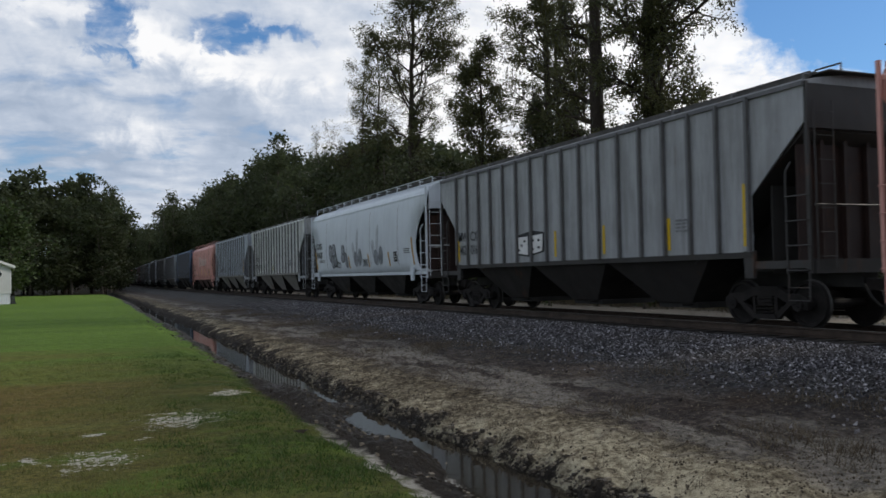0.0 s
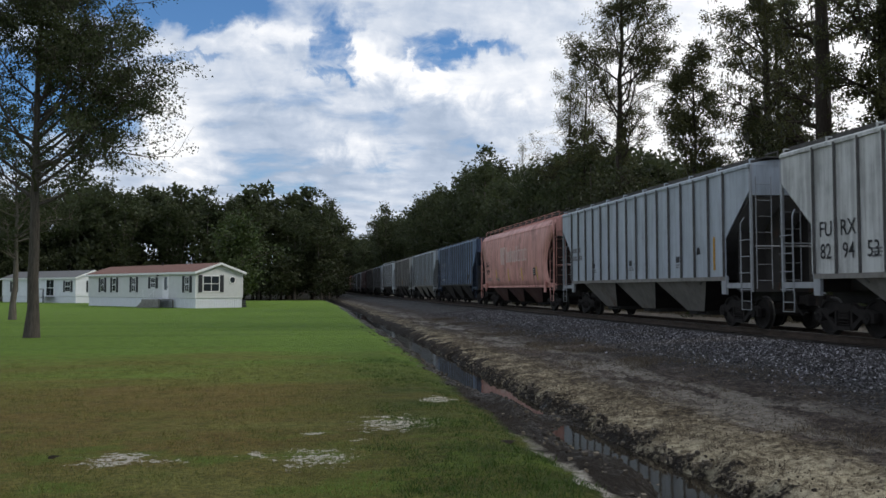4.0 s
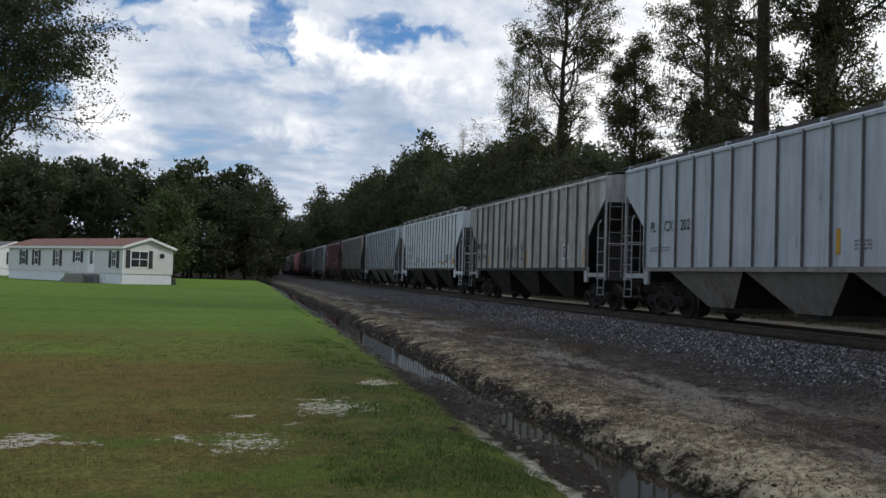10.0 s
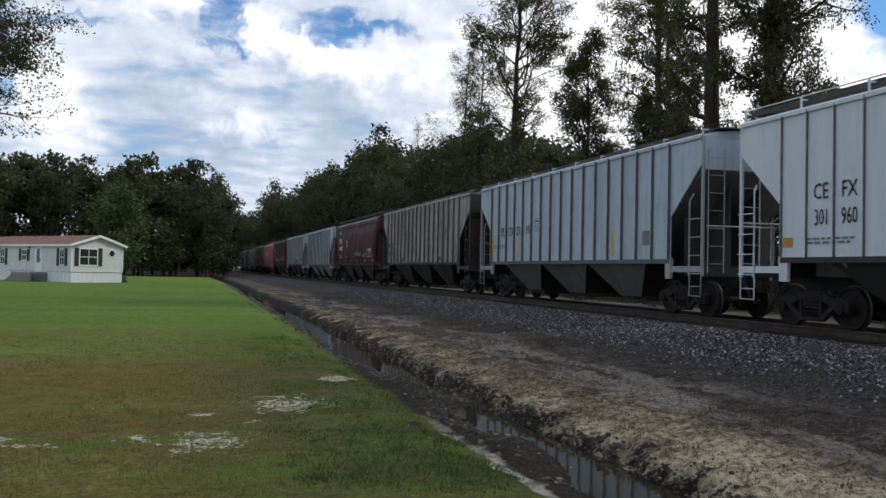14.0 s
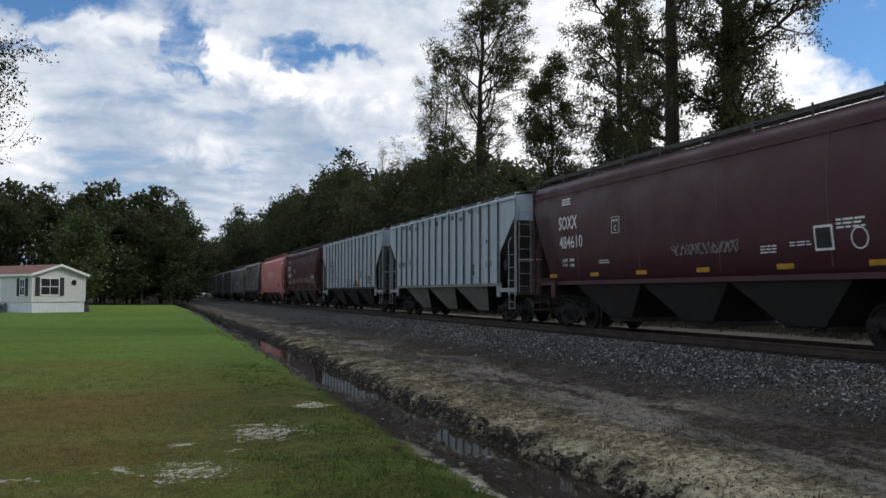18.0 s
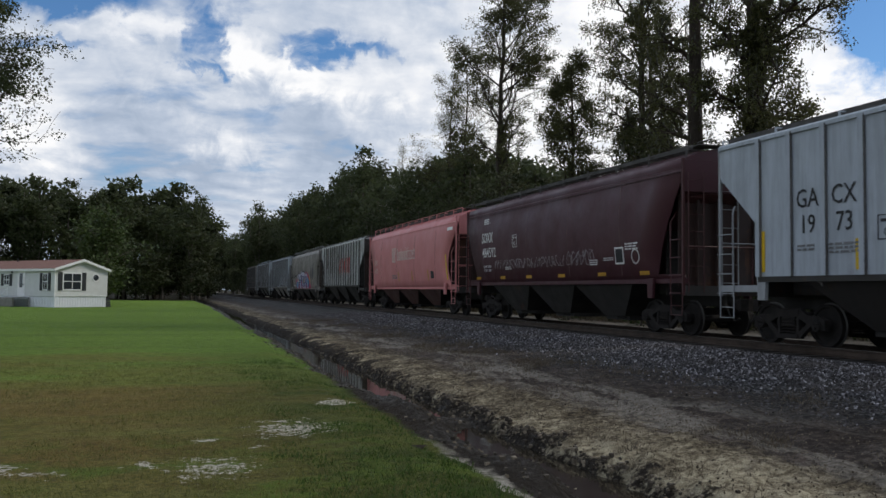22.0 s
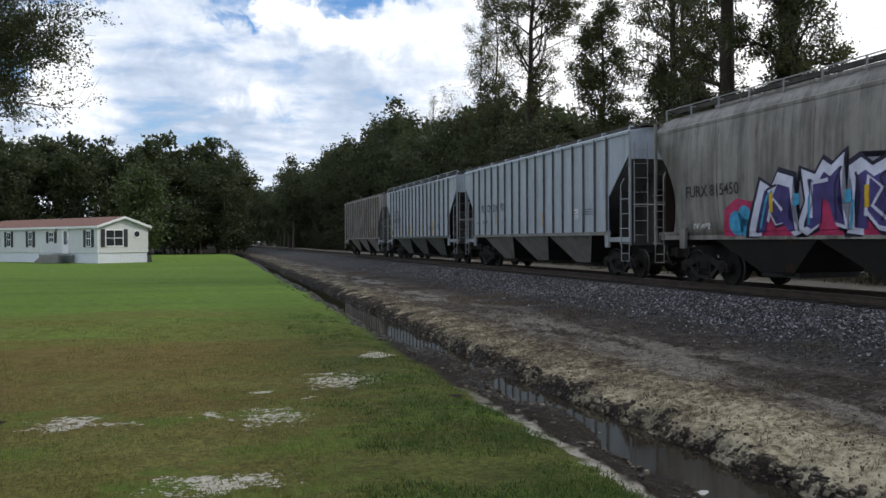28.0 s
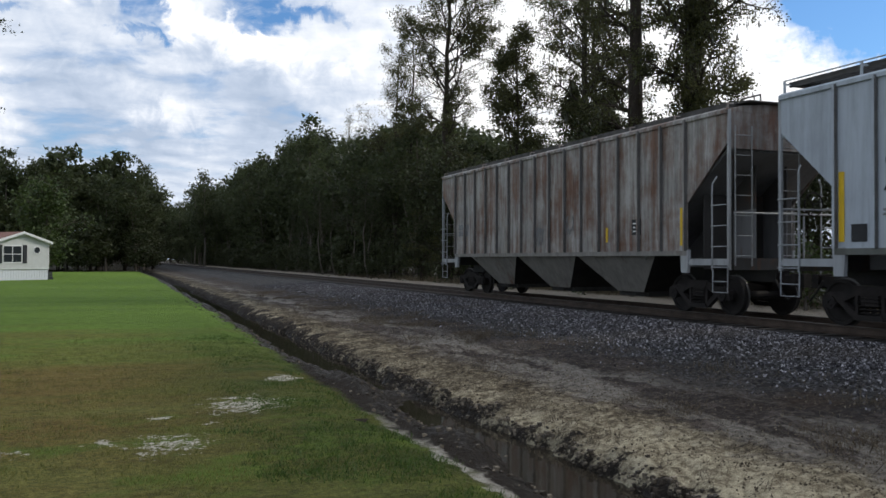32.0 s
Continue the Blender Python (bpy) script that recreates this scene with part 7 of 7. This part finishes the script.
    for x in np.arange(-8, 46, 3.4):   # both sides of the line, far off
        if abs(x - TRACK_X - bend(350)[0]) > 3.6:
            for row in range(2):
                spots.append((x, 352 + row * 6 + rng.uniform(-2, 2), rng.uniform(18, 23), kinds))
            spots.append((x, 346 + rng.uniform(-2, 2), rng.uniform(8, 11), under))
    for x in np.arange(8, 38, 2.8):   # and where the line passes out of sight
        for row in range(2):
            spots.append((x, 424 + row * 6 + rng.uniform(-2, 2), rng.uniform(23, 28), kinds))
        spots.append((x, 420 + rng.uniform(-1, 1), rng.uniform(11, 14), under))
        spots.append((x + 1.4, 432, rng.uniform(11, 14), under))
    for x, y, h in ((20.6, 205, 20.5), (21.6, 216, 18.5), (22.4, 236, 20.0), (23.0, 256, 21.0), (21.8, 226, 8.0), (23.4, 270, 9.0)):
        spots.append((x, y, h, kinds))
    for y in np.arange(-40, 128, 9.0):
        spots.append((-104 + rng.uniform(-3, 3), y, rng.uniform(13, 17), back))
    for y in np.arange(-60, 42, 8.0):
        spots.append((70 + rng.uniform(-5, 5), y, rng.uniform(9, 12), back))
    used = set()
    for x, y, h, pool in spots:
        src, h0 = pool[rng.randrange(len(pool))]
        s = h / h0
        wide = s ** 0.6
        m = Matrix.Translation((x, y, -0.1)) @ pose(0, 0, 0, 0, 0, rng.uniform(0, 360))
        if src.name not in used:
            used.add(src.name)
            src.scale = (wide, wide, s)
            src.matrix_basis = m @ Matrix.Diagonal((wide, wide, s, 1))
            continue
        c = copy_thing(src, m)
        c.scale = (wide, wide, s)


build_big_trees()
build_woods()


# ---- houses ----
SIDING = plain("vinyl_siding", (0.60, 0.61, 0.60), 0.55, 0, 0.06, 2)
SIDING_WHITE = plain("white_siding", (0.72, 0.74, 0.78), 0.55, 0, 0.05, 2)
SKIRT = plain("white_skirting", (0.74, 0.76, 0.80), 0.55, 0, 0.05, 4)
SHINGLE = plain("brown_shingles", (0.17, 0.085, 0.065), 0.9, 0, 0.25, 8)
SHINGLE_GREY = plain("grey_shingles", (0.13, 0.13, 0.13), 0.9, 0, 0.25, 8)
TRIM = plain("white_trim", (0.78, 0.78, 0.78), 0.5, 0, 0.04, 4)
SHUTTER = plain("dark_shutter", (0.030, 0.032, 0.038), 0.6, 0, 0.2, 4)
DECK = plain("grey_deck_boards", (0.23, 0.22, 0.20), 0.8, 0, 0.25, 5)


def mobile_home(label, at, turn, length, width, eave, ridge, skirt, wall_mat, roof_mat, fittings):
    home = thing("mobile_home", label, "house", at=Matrix.Translation(at) @ pose(0, 0, 0, 0, 0, turn))
    bm = bmesh.new()
    prism(bm, [(0, skirt), (width, skirt), (width, eave), (width / 2, ridge - 0.06), (0, eave)], 1, 0.0, length)
    part("wall", bm, wall_mat, home)
    # courses of siding
    for k in range(int((eave - skirt) / 0.2)):
        z = skirt + 0.02 + k * 0.2
        bm = bmesh.new()
        prism(bm, [(-0.028, z), (-0.006, z + 0.19), (0, z + 0.19), (0, z)], 1, 0.02, length - 0.02)
        part("siding_course", bm, wall_mat, home)
        bm = bmesh.new()
        prism(bm, [(-0.028, z), (-0.006, z + 0.19), (0, z + 0.19), (0, z)], 0, 0.02, width - 0.02)
        part("siding_course", bm, wall_mat, home)
    bm = bmesh.new()
    box(bm, 0.05, width - 0.05, 0.05, length - 0.05, 0.0, skirt)
    part("skirting", bm, SKIRT, home, "white ribbed skirting")
    bm = bmesh.new()
    n = int(width / 0.22)
    for k in range(n + 1):
        x = 0.06 + (width - 0.12) * k / n
        box(bm, x - 0.03, x + 0.03, 0.025, 0.06, 0.02, skirt - 0.02)
    n = int(length / 0.22)
    for k in range(n + 1):
        y = 0.06 + (length - 0.12) * k / n
        box(bm, 0.025, 0.06, y - 0.03, y + 0.03, 0.02, skirt - 0.02)
    part("skirting_rib", bm, SKIRT, home)
    for s in (0, 1):
        bm = bmesh.new()
        a, b = (-0.22, width / 2) if s == 0 else (width + 0.22, width / 2)
        z0 = eave - 0.22 * (ridge - eave) / (width / 2)
        prism(bm, [(a, z0), (b, ridge), (b, ridge + 0.09), (a, z0 + 0.09)], 1, -0.25, length + 0.25)
        part("roof_slope", bm, roof_mat, home)
        bm = bmesh.new()
        prism(bm, [(a, z0 - 0.10), (b, ridge - 0.10), (b, ridge + 0.10), (a, z0 + 0.10)], 1, -0.29, -0.25)
        part("barge_board", bm, TRIM, home)
        bm = bmesh.new()
        box(bm, a - 0.02, a + 0.03, -0.25, length + 0.25, z0 - 0.10, z0 + 0.08)
        part("fascia", bm, TRIM, home)
    for x, y in ((-0.035, -0.035), (width - 0.03, -0.035), (-0.035, length - 0.03)):
        bm = bmesh.new()
        box(bm, x, x + 0.065, y, y + 0.065, skirt, eave)
        part("corner_trim", bm, TRIM, home)

    def opening(face, u, z0, w, h, shutters=True, panes=2, door=False):
        """A window or door; face 0 is the long wall, 1 the gable."""
        def put(name, a0, a1, b0, b1, d0, d1, mat, parent, lab=""):
            bm = bmesh.new()
            if face == 0:
                box(bm, -d1, -d0, a0, a1, b0, b1)
            else:
                box(bm, a0, a1, -d1, -d0, b0, b1)
            return part(name, bm, mat, parent, lab)
        win = put("door" if door else "window", u - w / 2 - 0.06, u + w / 2 + 0.06, z0 - 0.06, z0 + h + 0.06, 0.0, 0.05, TRIM, home, "white door with a tall pane" if door else "white-framed window with dark panes")
        if door:
            put("pane", u - w / 2 + 0.22, u + w / 2 - 0.22, z0 + 0.7, z0 + h - 0.15, 0.052, 0.062, WINDOW, win)
            put("door_handle", u - w / 2 + 0.05, u - w / 2 + 0.10, z0 + 0.9, z0 + 1.0, 0.05, 0.10, SHUTTER, win)
        else:
            for i in range(panes):
                a0 = u - w / 2 + w * i / panes + 0.03
                for j in range(2):
                    b0 = z0 + h * j / 2 + 0.03
                    put("pane", a0, a0 + w / panes - 0.06, b0, b0 + h / 2 - 0.06, 0.052, 0.060, WINDOW, win)
        if shutters:
            for s in (-1, 1):
                c = u + s * (w / 2 + 0.26)
                sh = put("shutter", c - 0.18, c + 0.18, z0 - 0.08, z0 + h + 0.08, 0.028, 0.07, SHUTTER, home)
                for k in range(6):
                    b = z0 + h * (k + 0.2) / 6
                    put("slat", c - 0.14, c + 0.14, b, b + h / 9, 0.07, 0.085, SHUTTER, sh)
    for f in fittings:
        opening(*f)
    return home, opening


def build_houses():
    turn = 37.7
    fit = ((0, 1.3, 1.40, 0.62, 1.25), (0, 4.8, 0.85, 0.9, 2.0, False, 1, True), (0, 7.0, 1.75, 0.75, 0.85), (0, 10.5, 1.40, 0.62, 1.25), (0, 14.3, 1.40, 0.62, 1.25), (0, 16.7, 1.40, 0.62, 1.25), (1, 1.46, 1.42, 1.55, 1.30))
    home, opening = mobile_home("long grey mobile home with brown shingles and white skirting", (-8.5, 74.5, 0), turn, 19.7, 4.6, 3.05, 3.78, 0.85, SIDING, SHINGLE, fit)
    bm = bmesh.new()
    tube(bm, [(3.55, 0.0, 2.4), (3.55, -0.06, 2.4)], 0.34, 8)
    v = part("round_vent", bm, TRIM, home, "white-rimmed octagonal window")
    bm = bmesh.new()
    tube(bm, [(3.55, -0.062, 2.4), (3.55, -0.075, 2.4)], 0.26, 8)
    part("pane", bm, WINDOW, v)
    bm = bmesh.new()
    tube(bm, [(2.0, 9.0, 3.6), (2.0, 9.0, 4.05)], 0.06, 8)
    part("roof_vent", bm, SHUTTER, home)
    bm = bmesh.new()
    box(bm, -0.16, -0.03, 6.05, 6.2, 2.75, 2.9)
    part("porch_light", bm, SHUTTER, home)
    m = Matrix.Translation((-8.5, 74.5, 0)) @ pose(0, 0, 0, 0, 0, turn)
    deck = thing("porch_deck", "small grey wooden porch with steps by the house door", "porch", at=m)
    for k in range(9):
        bm = bmesh.new()
        box(bm, -1.5 + 0.16 * k, -1.36 + 0.16 * k, 3.4, 6.3, 0.70, 0.74)
        part("deck_board", bm, DECK, deck)
    for k in range(20):
        bm = bmesh.new()
        box(bm, -1.52, -1.49, 3.4 + 0.146 * k, 3.53 + 0.146 * k, 0.02, 0.69)
        part("front_board", bm, DECK, deck)
    for x in (-1.42, -0.1):
        for y in (3.45, 6.25):
            bm = bmesh.new()
            box(bm, x - 0.045, x + 0.045, y - 0.045, y + 0.045, 0, 0.70)
            part("post", bm, DECK, deck)
    for k in range(4):
        bm = bmesh.new()
        box(bm, -1.3, -0.3, 6.32 + 0.3 * k, 6.6 + 0.3 * k, 0.52 - 0.17 * k, 0.56 - 0.17 * k)
        part("step_tread", bm, TRIM, deck)
    for x in (-1.32, -0.32):
        bm = bmesh.new()
        tube(bm, [(x, 6.35, 0.7), (x, 6.35, 1.5), (x, 7.5, 0.8), (x, 7.5, 0.0)], 0.02, 5)
        part("hand_rail", bm, TRIM, deck)
        bm = bmesh.new()
        prism(bm, [(6.3, 0.0), (6.3, 0.66), (7.55, 0.05), (7.55, 0.0)], 0, x - 0.02, x + 0.02)
        part("stringer", bm, DECK, deck)
    bm = bmesh.new()
    box(bm, 4.75, 5.35, 0.35, 1.0, 0.0, 0.06)
    for k in range(3):
        box(bm, 4.80 + 0.04 * k, 5.30 - 0.03 * k, 0.40, 0.95, 0.06 + 0.2 * k, 0.24 + 0.2 * k)
    unit = thing("heat_pump", "dark heat pump unit beside the house wall", "heat pump", at=m)
    part("casing", bm, SHUTTER, unit)
    fit2 = ((0, 1.6, 1.35, 1.0, 1.2), (0, 5.4, 0.85, 1.6, 1.9, False, 2), (0, 9.4, 1.35, 1.0, 1.2), (0, 13.6, 1.35, 1.0, 1.2), (1, 2.2, 1.35, 0.9, 1.2))
    mobile_home("white mobile home with grey roof further back on the lawn", (-25.6, 106.0, 0), 45.0, 16.5, 4.4, 3.0, 3.8, 0.8, SIDING_WHITE, SHINGLE_GREY, fit2)
    m2 = Matrix.Translation((-25.6, 106.0, 0)) @ pose(0, 0, 0, 0, 0, 45)
    porch = thing("porch_deck", "dark wooden porch before the white mobile home", "porch", at=m2)
    for k in range(14):
        bm = bmesh.new()
        box(bm, -1.6, -0.05, 4.2 + 0.18 * k, 4.35 + 0.18 * k, 0.66, 0.7)
        part("deck_board", bm, SHUTTER, porch)
    for y in (4.2, 5.4, 6.6):
        bm = bmesh.new()
        box(bm, -1.6, -1.5, y, y + 0.1, 0.0, 1.7)
        part("post", bm, SHUTTER, porch)
    bm = bmesh.new()
    box(bm, -1.58, -1.52, 4.2, 6.7, 1.6, 1.68)
    part("top_rail", bm, SHUTTER, porch)


build_houses()


# ---- loose ground cover ----
def blades(name, spots, label, mat, n_per, h, spread, width, seed, category, lean=0.6):
    """Many thin upright blades; spots give x, y and a size."""
    rng = np.random.default_rng(seed)
    s = np.array(spots)
    i = np.repeat(np.arange(len(s)), n_per)
    m = len(i)
    base = np.stack([s[i, 0] + rng.normal(0, spread, m), s[i, 1] + rng.normal(0, spread, m)], 1)
    z = np.array([height(x, y) for x, y in base]) - 0.01
    hh = h * s[i, 2] * rng.uniform(0.5, 1.3, m)
    a = rng.uniform(0, 2 * np.pi, m)
    dx, dy = np.cos(a) * width / 2, np.sin(a) * width / 2
    lx, ly = rng.normal(0, lean, m) * hh, rng.normal(0, lean, m) * hh
    v = np.stack([np.stack([base[:, 0] - dx, base[:, 1] - dy, z], 1), np.stack([base[:, 0] + dx, base[:, 1] + dy, z], 1), np.stack([base[:, 0] + lx, base[:, 1] + ly, z + hh], 1)], 1).reshape(-1, 3)
    me = arrays(name, v, np.arange(m * 3).reshape(-1, 3), mat)
    tagged(new(name, me), label, category, kind="stuff")


def build_cover():
    rng = random.Random(7)
    grass = leaf_mat("grass_blade", (0.088, 0.104, 0.022), (0.240, 0.230, 0.070), 0.35)
    straw = leaf_mat("dry_weed", (0.07, 0.055, 0.032), (0.22, 0.18, 0.11), 0.15)
    weed = leaf_mat("brown_weed", (0.050, 0.038, 0.026), (0.17, 0.135, 0.092), 0.2)
    spots = []
    while len(spots) < 16000:
        y = 4.2 + 16 * rng.random() ** 1.7
        x = rng.uniform(-0.62 * y - 1, 2.45)
        if noise.noise(Vector((x * 0.9, y * 0.9, 3.0))) > -0.25 + 0.25 * rng.random():
            spots.append((x, y, rng.uniform(0.5, 1.2)))
    def fresh(x, y):
        return x + 0.9 * noise.noise(Vector((x * 0.7, y * 0.5, 6.0))) + 0.5 * noise.noise(Vector((x * 2.0, y * 2.0, 9.0))) > 0.85 + 0.05 * max(0.0, y - 10.0)
    green = leaf_mat("green_blade", (0.028, 0.058, 0.010), (0.090, 0.150, 0.026), 0.35)
    blades("lawn_grass", [q for q in spots if not fresh(q[0], q[1])], "short mown olive grass blades of the lawn", grass, 4, 0.045, 0.05, 0.012, 1, "grass", 0.5)
    blades("ditch_grass", [q for q in spots if fresh(q[0], q[1])], "fresher dark green grass beside the ditch", green, 6, 0.050, 0.05, 0.012, 4, "grass", 0.5)
    spots = []
    while len(spots) < 1500:
        y = 5 + 42 * rng.random() ** 1.3
        x = rng.gauss(6.9, 0.75)
        if 5.3 < x < 9.0 and noise.noise(Vector((x * 0.9, y * 0.5, 8.0))) > 0.16:
            spots.append((x, y, rng.uniform(0.4, 1.5)))
    for _ in range(130):
        spots.append((rng.gauss(4.4, 0.12), 5 + 30 * rng.random(), rng.uniform(0.5, 1.2)))
    spots += [(4.36, 15.75, 2.2), (4.4, 15.85, 1.6), (6.3, 13.6, 2.0), (6.5, 13.4, 1.6), (6.1, 12.9, 1.5)]
    blades("dry_weeds", spots, "dry brown weeds along the sandy bank", weed, 9, 0.10, 0.08, 0.010, 2, "weeds", 0.55)
    spots = [(22.3 + 3.0 * rng.random() ** 0.7, rng.uniform(6, 90), rng.uniform(0.4, 1.5)) for _ in range(1600)]
    blades("verge_grass", spots, "tall straw-coloured grass beyond the track", straw, 8, 0.38, 0.18, 0.03, 3, "grass", 0.35)
    # ballast stones, thinning out towards the bank
    nrng = np.random.default_rng(4)
    corner = np.array([(x, y, z) for z in (-1, 1) for x, y in ((-1, -1), (1, -1), (1, 1), (-1, 1))], float)
    quad = np.array(((3, 2, 1, 0), (4, 5, 6, 7), (0, 1, 5, 4), (1, 2, 6, 5), (2, 3, 7, 6), (3, 0, 4, 7)))
    tip = np.array(((1, 0, 0), (-1, 0, 0), (0, 1, 0), (0, -1, 0), (0, 0, 1), (0, 0, -1)), float)
    face = np.array([(a, b, c) if (a + b + c) % 2 else (b, a, c) for a in (0, 1) for b in (2, 3) for c in (4, 5)])
    n = 84000
    y = 4.5 + 48 * nrng.random(n) ** 1.45
    x = 12.3 - np.abs(nrng.normal(0, 1, n)) * 2.1
    keep = (x > 6.4) & (nrng.random(n) < np.clip((x - 6.8) / 1.9, 0.05, 1))
    x, y = x[keep], y[keep]
    n = len(x)
    z = np.array([height(a, b) for a, b in zip(x, y)])
    s = nrng.uniform(0.011, 0.028, n)
    v = tip[None] * np.array((1.45, 0.85, 0.75)) * s[:, None, None] * nrng.uniform(0.55, 1.25, (n, 6, 1)) + nrng.normal(0, 0.3, (n, 6, 3)) * s[:, None, None]
    a, tl = nrng.uniform(0, 6.28, n), nrng.uniform(-1.2, 1.2, n)
    ca, sa, ct, st = np.cos(a)[:, None], np.sin(a)[:, None], np.cos(tl)[:, None], np.sin(tl)[:, None]
    vx, vz = v[..., 0] * ct + v[..., 2] * st, -v[..., 0] * st + v[..., 2] * ct
    v = np.stack([vx * ca - v[..., 1] * sa, vx * sa + v[..., 1] * ca, vz], -1) + np.stack([x, y, z + s * 0.3], 1)[:, None]
    f = (face[None] + 6 * np.arange(n)[:, None, None]).reshape(-1, 3)
    tagged(new("ballast_stones", arrays("ballast_stones", v.reshape(-1, 3), f, STONE)), "loose grey crushed ballast stones beside the track", "ballast", kind="stuff")
    # crumbs of earth over the bank and the shoulder
    n = 14000
    y = 4.6 + 26 * nrng.random(n) ** 1.5
    x = nrng.uniform(4.25, 8.0, n)
    z = np.array([height(a, b) for a, b in zip(x, y)])
    s = nrng.uniform(0.005, 0.016, n) * nrng.uniform(0.5, 1.2, n)
    v = tip[None] * s[:, None, None] * nrng.uniform(0.5, 1.3, (n, 6, 1)) + np.stack([x, y, z + s * 0.25], 1)[:, None]
    f = (face[None] + 6 * np.arange(n)[:, None, None]).reshape(-1, 3)
    crumb = Mat("earth_crumb", 0.9, 0, 0.2)
    crumb.colour(crumb.ramp(crumb.island(), (0.0, (0.045, 0.035, 0.025)), (0.6, (0.11, 0.088, 0.062)), (1.0, (0.25, 0.21, 0.155))))
    tagged(new("earth_crumbs", arrays("earth_crumbs", v.reshape(-1, 3), f, crumb.m)), "brown crumbs of earth strewn over the bank", "earth", kind="stuff")
    # clods of mud in and beside the ditch
    n = 4600
    y = 4.6 + 34 * nrng.random(n) ** 1.5
    x = np.where(nrng.random(n) < 0.7, nrng.normal(4.04, 0.09, n), nrng.uniform(2.6, 4.2, n))
    z = np.array([height(a, b) for a, b in zip(x, y)])
    s = nrng.uniform(0.006, 0.028, n) * nrng.uniform(0.5, 1.2, n)
    v = corner[None] * nrng.uniform(0.5, 1.0, (n, 8, 3)) * s[:, None, None] + np.stack([x, y, z + s * 0.3], 1)[:, None]
    f = (quad[None] + 8 * np.arange(n)[:, None, None]).reshape(-1, 4)
    clod = Mat("mud_clod", 0.7, 0, 0.35)
    clod.colour(clod.ramp(clod.island(), (0.0, (0.028, 0.022, 0.016)), (0.6, (0.070, 0.056, 0.041)), (1.0, (0.24, 0.20, 0.145))))
    tagged(new("mud_clods", arrays("mud_clods", v.reshape(-1, 3), f, clod.m)), "dark wet clods of mud in the ditch", "mud", kind="stuff")
    # a few dark fallen scraps on the lawn, and pale litter by the water
    rot = plain("rotten_leaf", (0.03, 0.022, 0.015), 0.8, 0, 0.3, 9)
    pale = plain("pale_litter", (0.62, 0.62, 0.62), 0.5, 0, 0.1, 9)
    for k, (x, y, s, mat) in enumerate(((2.2, 8.95, 0.10, rot), (-2.3, 8.8, 0.06, rot), (-2.9, 8.2, 0.05, rot), (3.2, 5.7, 0.05, pale), (3.35, 5.5, 0.03, pale))):
        bm = bmesh.new()
        ring = [bm.verts.new((s * math.cos(a) * (1 + 0.4 * math.sin(3 * a + k)), 0.6 * s * math.sin(a), 0.012 * math.cos(2 * a))) for a in np.linspace(0, 5.6, 9)]
        mid = bm.verts.new((0, 0, 0.02))
        for a, b in zip(ring, ring[1:] + ring[:1]):
            bm.faces.new((a, b, mid))
        bmesh.ops.solidify(bm, geom=bm.faces[:], thickness=0.008)
        me = done(bm, "scrap")
        me.materials.append(mat)
        ob = new("fallen_scrap" if mat is rot else "pale_pebble", me)
        ob.location = (x, y, height(x, y) + 0.012)
        tagged(ob, "dark withered scrap lying on the lawn" if mat is rot else "pale pebble at the ditch's edge", "debris" if mat is rot else "pebble")
    tree("yard_tree", 91, 7.4, 0.10, 0.12, 3.1, 40, 0.34, 5200, 0.6, LEAF_BUSH, BARK_GREY, "round olive-green young tree behind the grey mobile home", (-5.6, 87.0, 0.0), twigs=3, rise=0.9)
    # bushes beyond the track
    for k, (x, y, h) in enumerate(((22.0, 23.0, 1.5), (22.6, 25.2, 1.4), (20.4, 15.2, 1.3), (22.4, 30.5, 1.8), (21.8, 37.5, 1.6), (22.5, 17.5, 1.9), (21.6, 45.0, 1.7))):
        tree("bush", 80 + k, h, 0.05, 0.02, 1.2, 16, 0.14, 1500, 0.2, LEAF_BUSH, BARK_GREY, "low green bush in the grass beyond the track", (x, y, height(x, y)), "bushes beyond the track", category="bush", twigs=3, rise=0.9)


build_cover()


# ---- what moves ----
def motions():
    """The whole train rolls south along the track; its wheels turn."""
    times = [k * 2.0 for k in range(17)]
    for car, mid in zip(CARS, MIDDLES):
        rows = []
        for t in times:
            y = mid - travelled(t)
            off, slope = bend(y)
            rows.append((t, pose(TRACK_X + off, y, RAIL_Z, 0, 0, -math.degrees(math.atan(slope)))))
        walk(car, rows)
    turns = []
    for k in range(32 * FPS + 1):
        turns.append((k / FPS, math.degrees(travelled(k / FPS) / 0.457)))
    for wheelset, dy in WHEELSETS:
        walk(wheelset, [(t, pose(0, dy, 0.457, a % 360.0, 0, 0)) for t, a in turns])


motions()
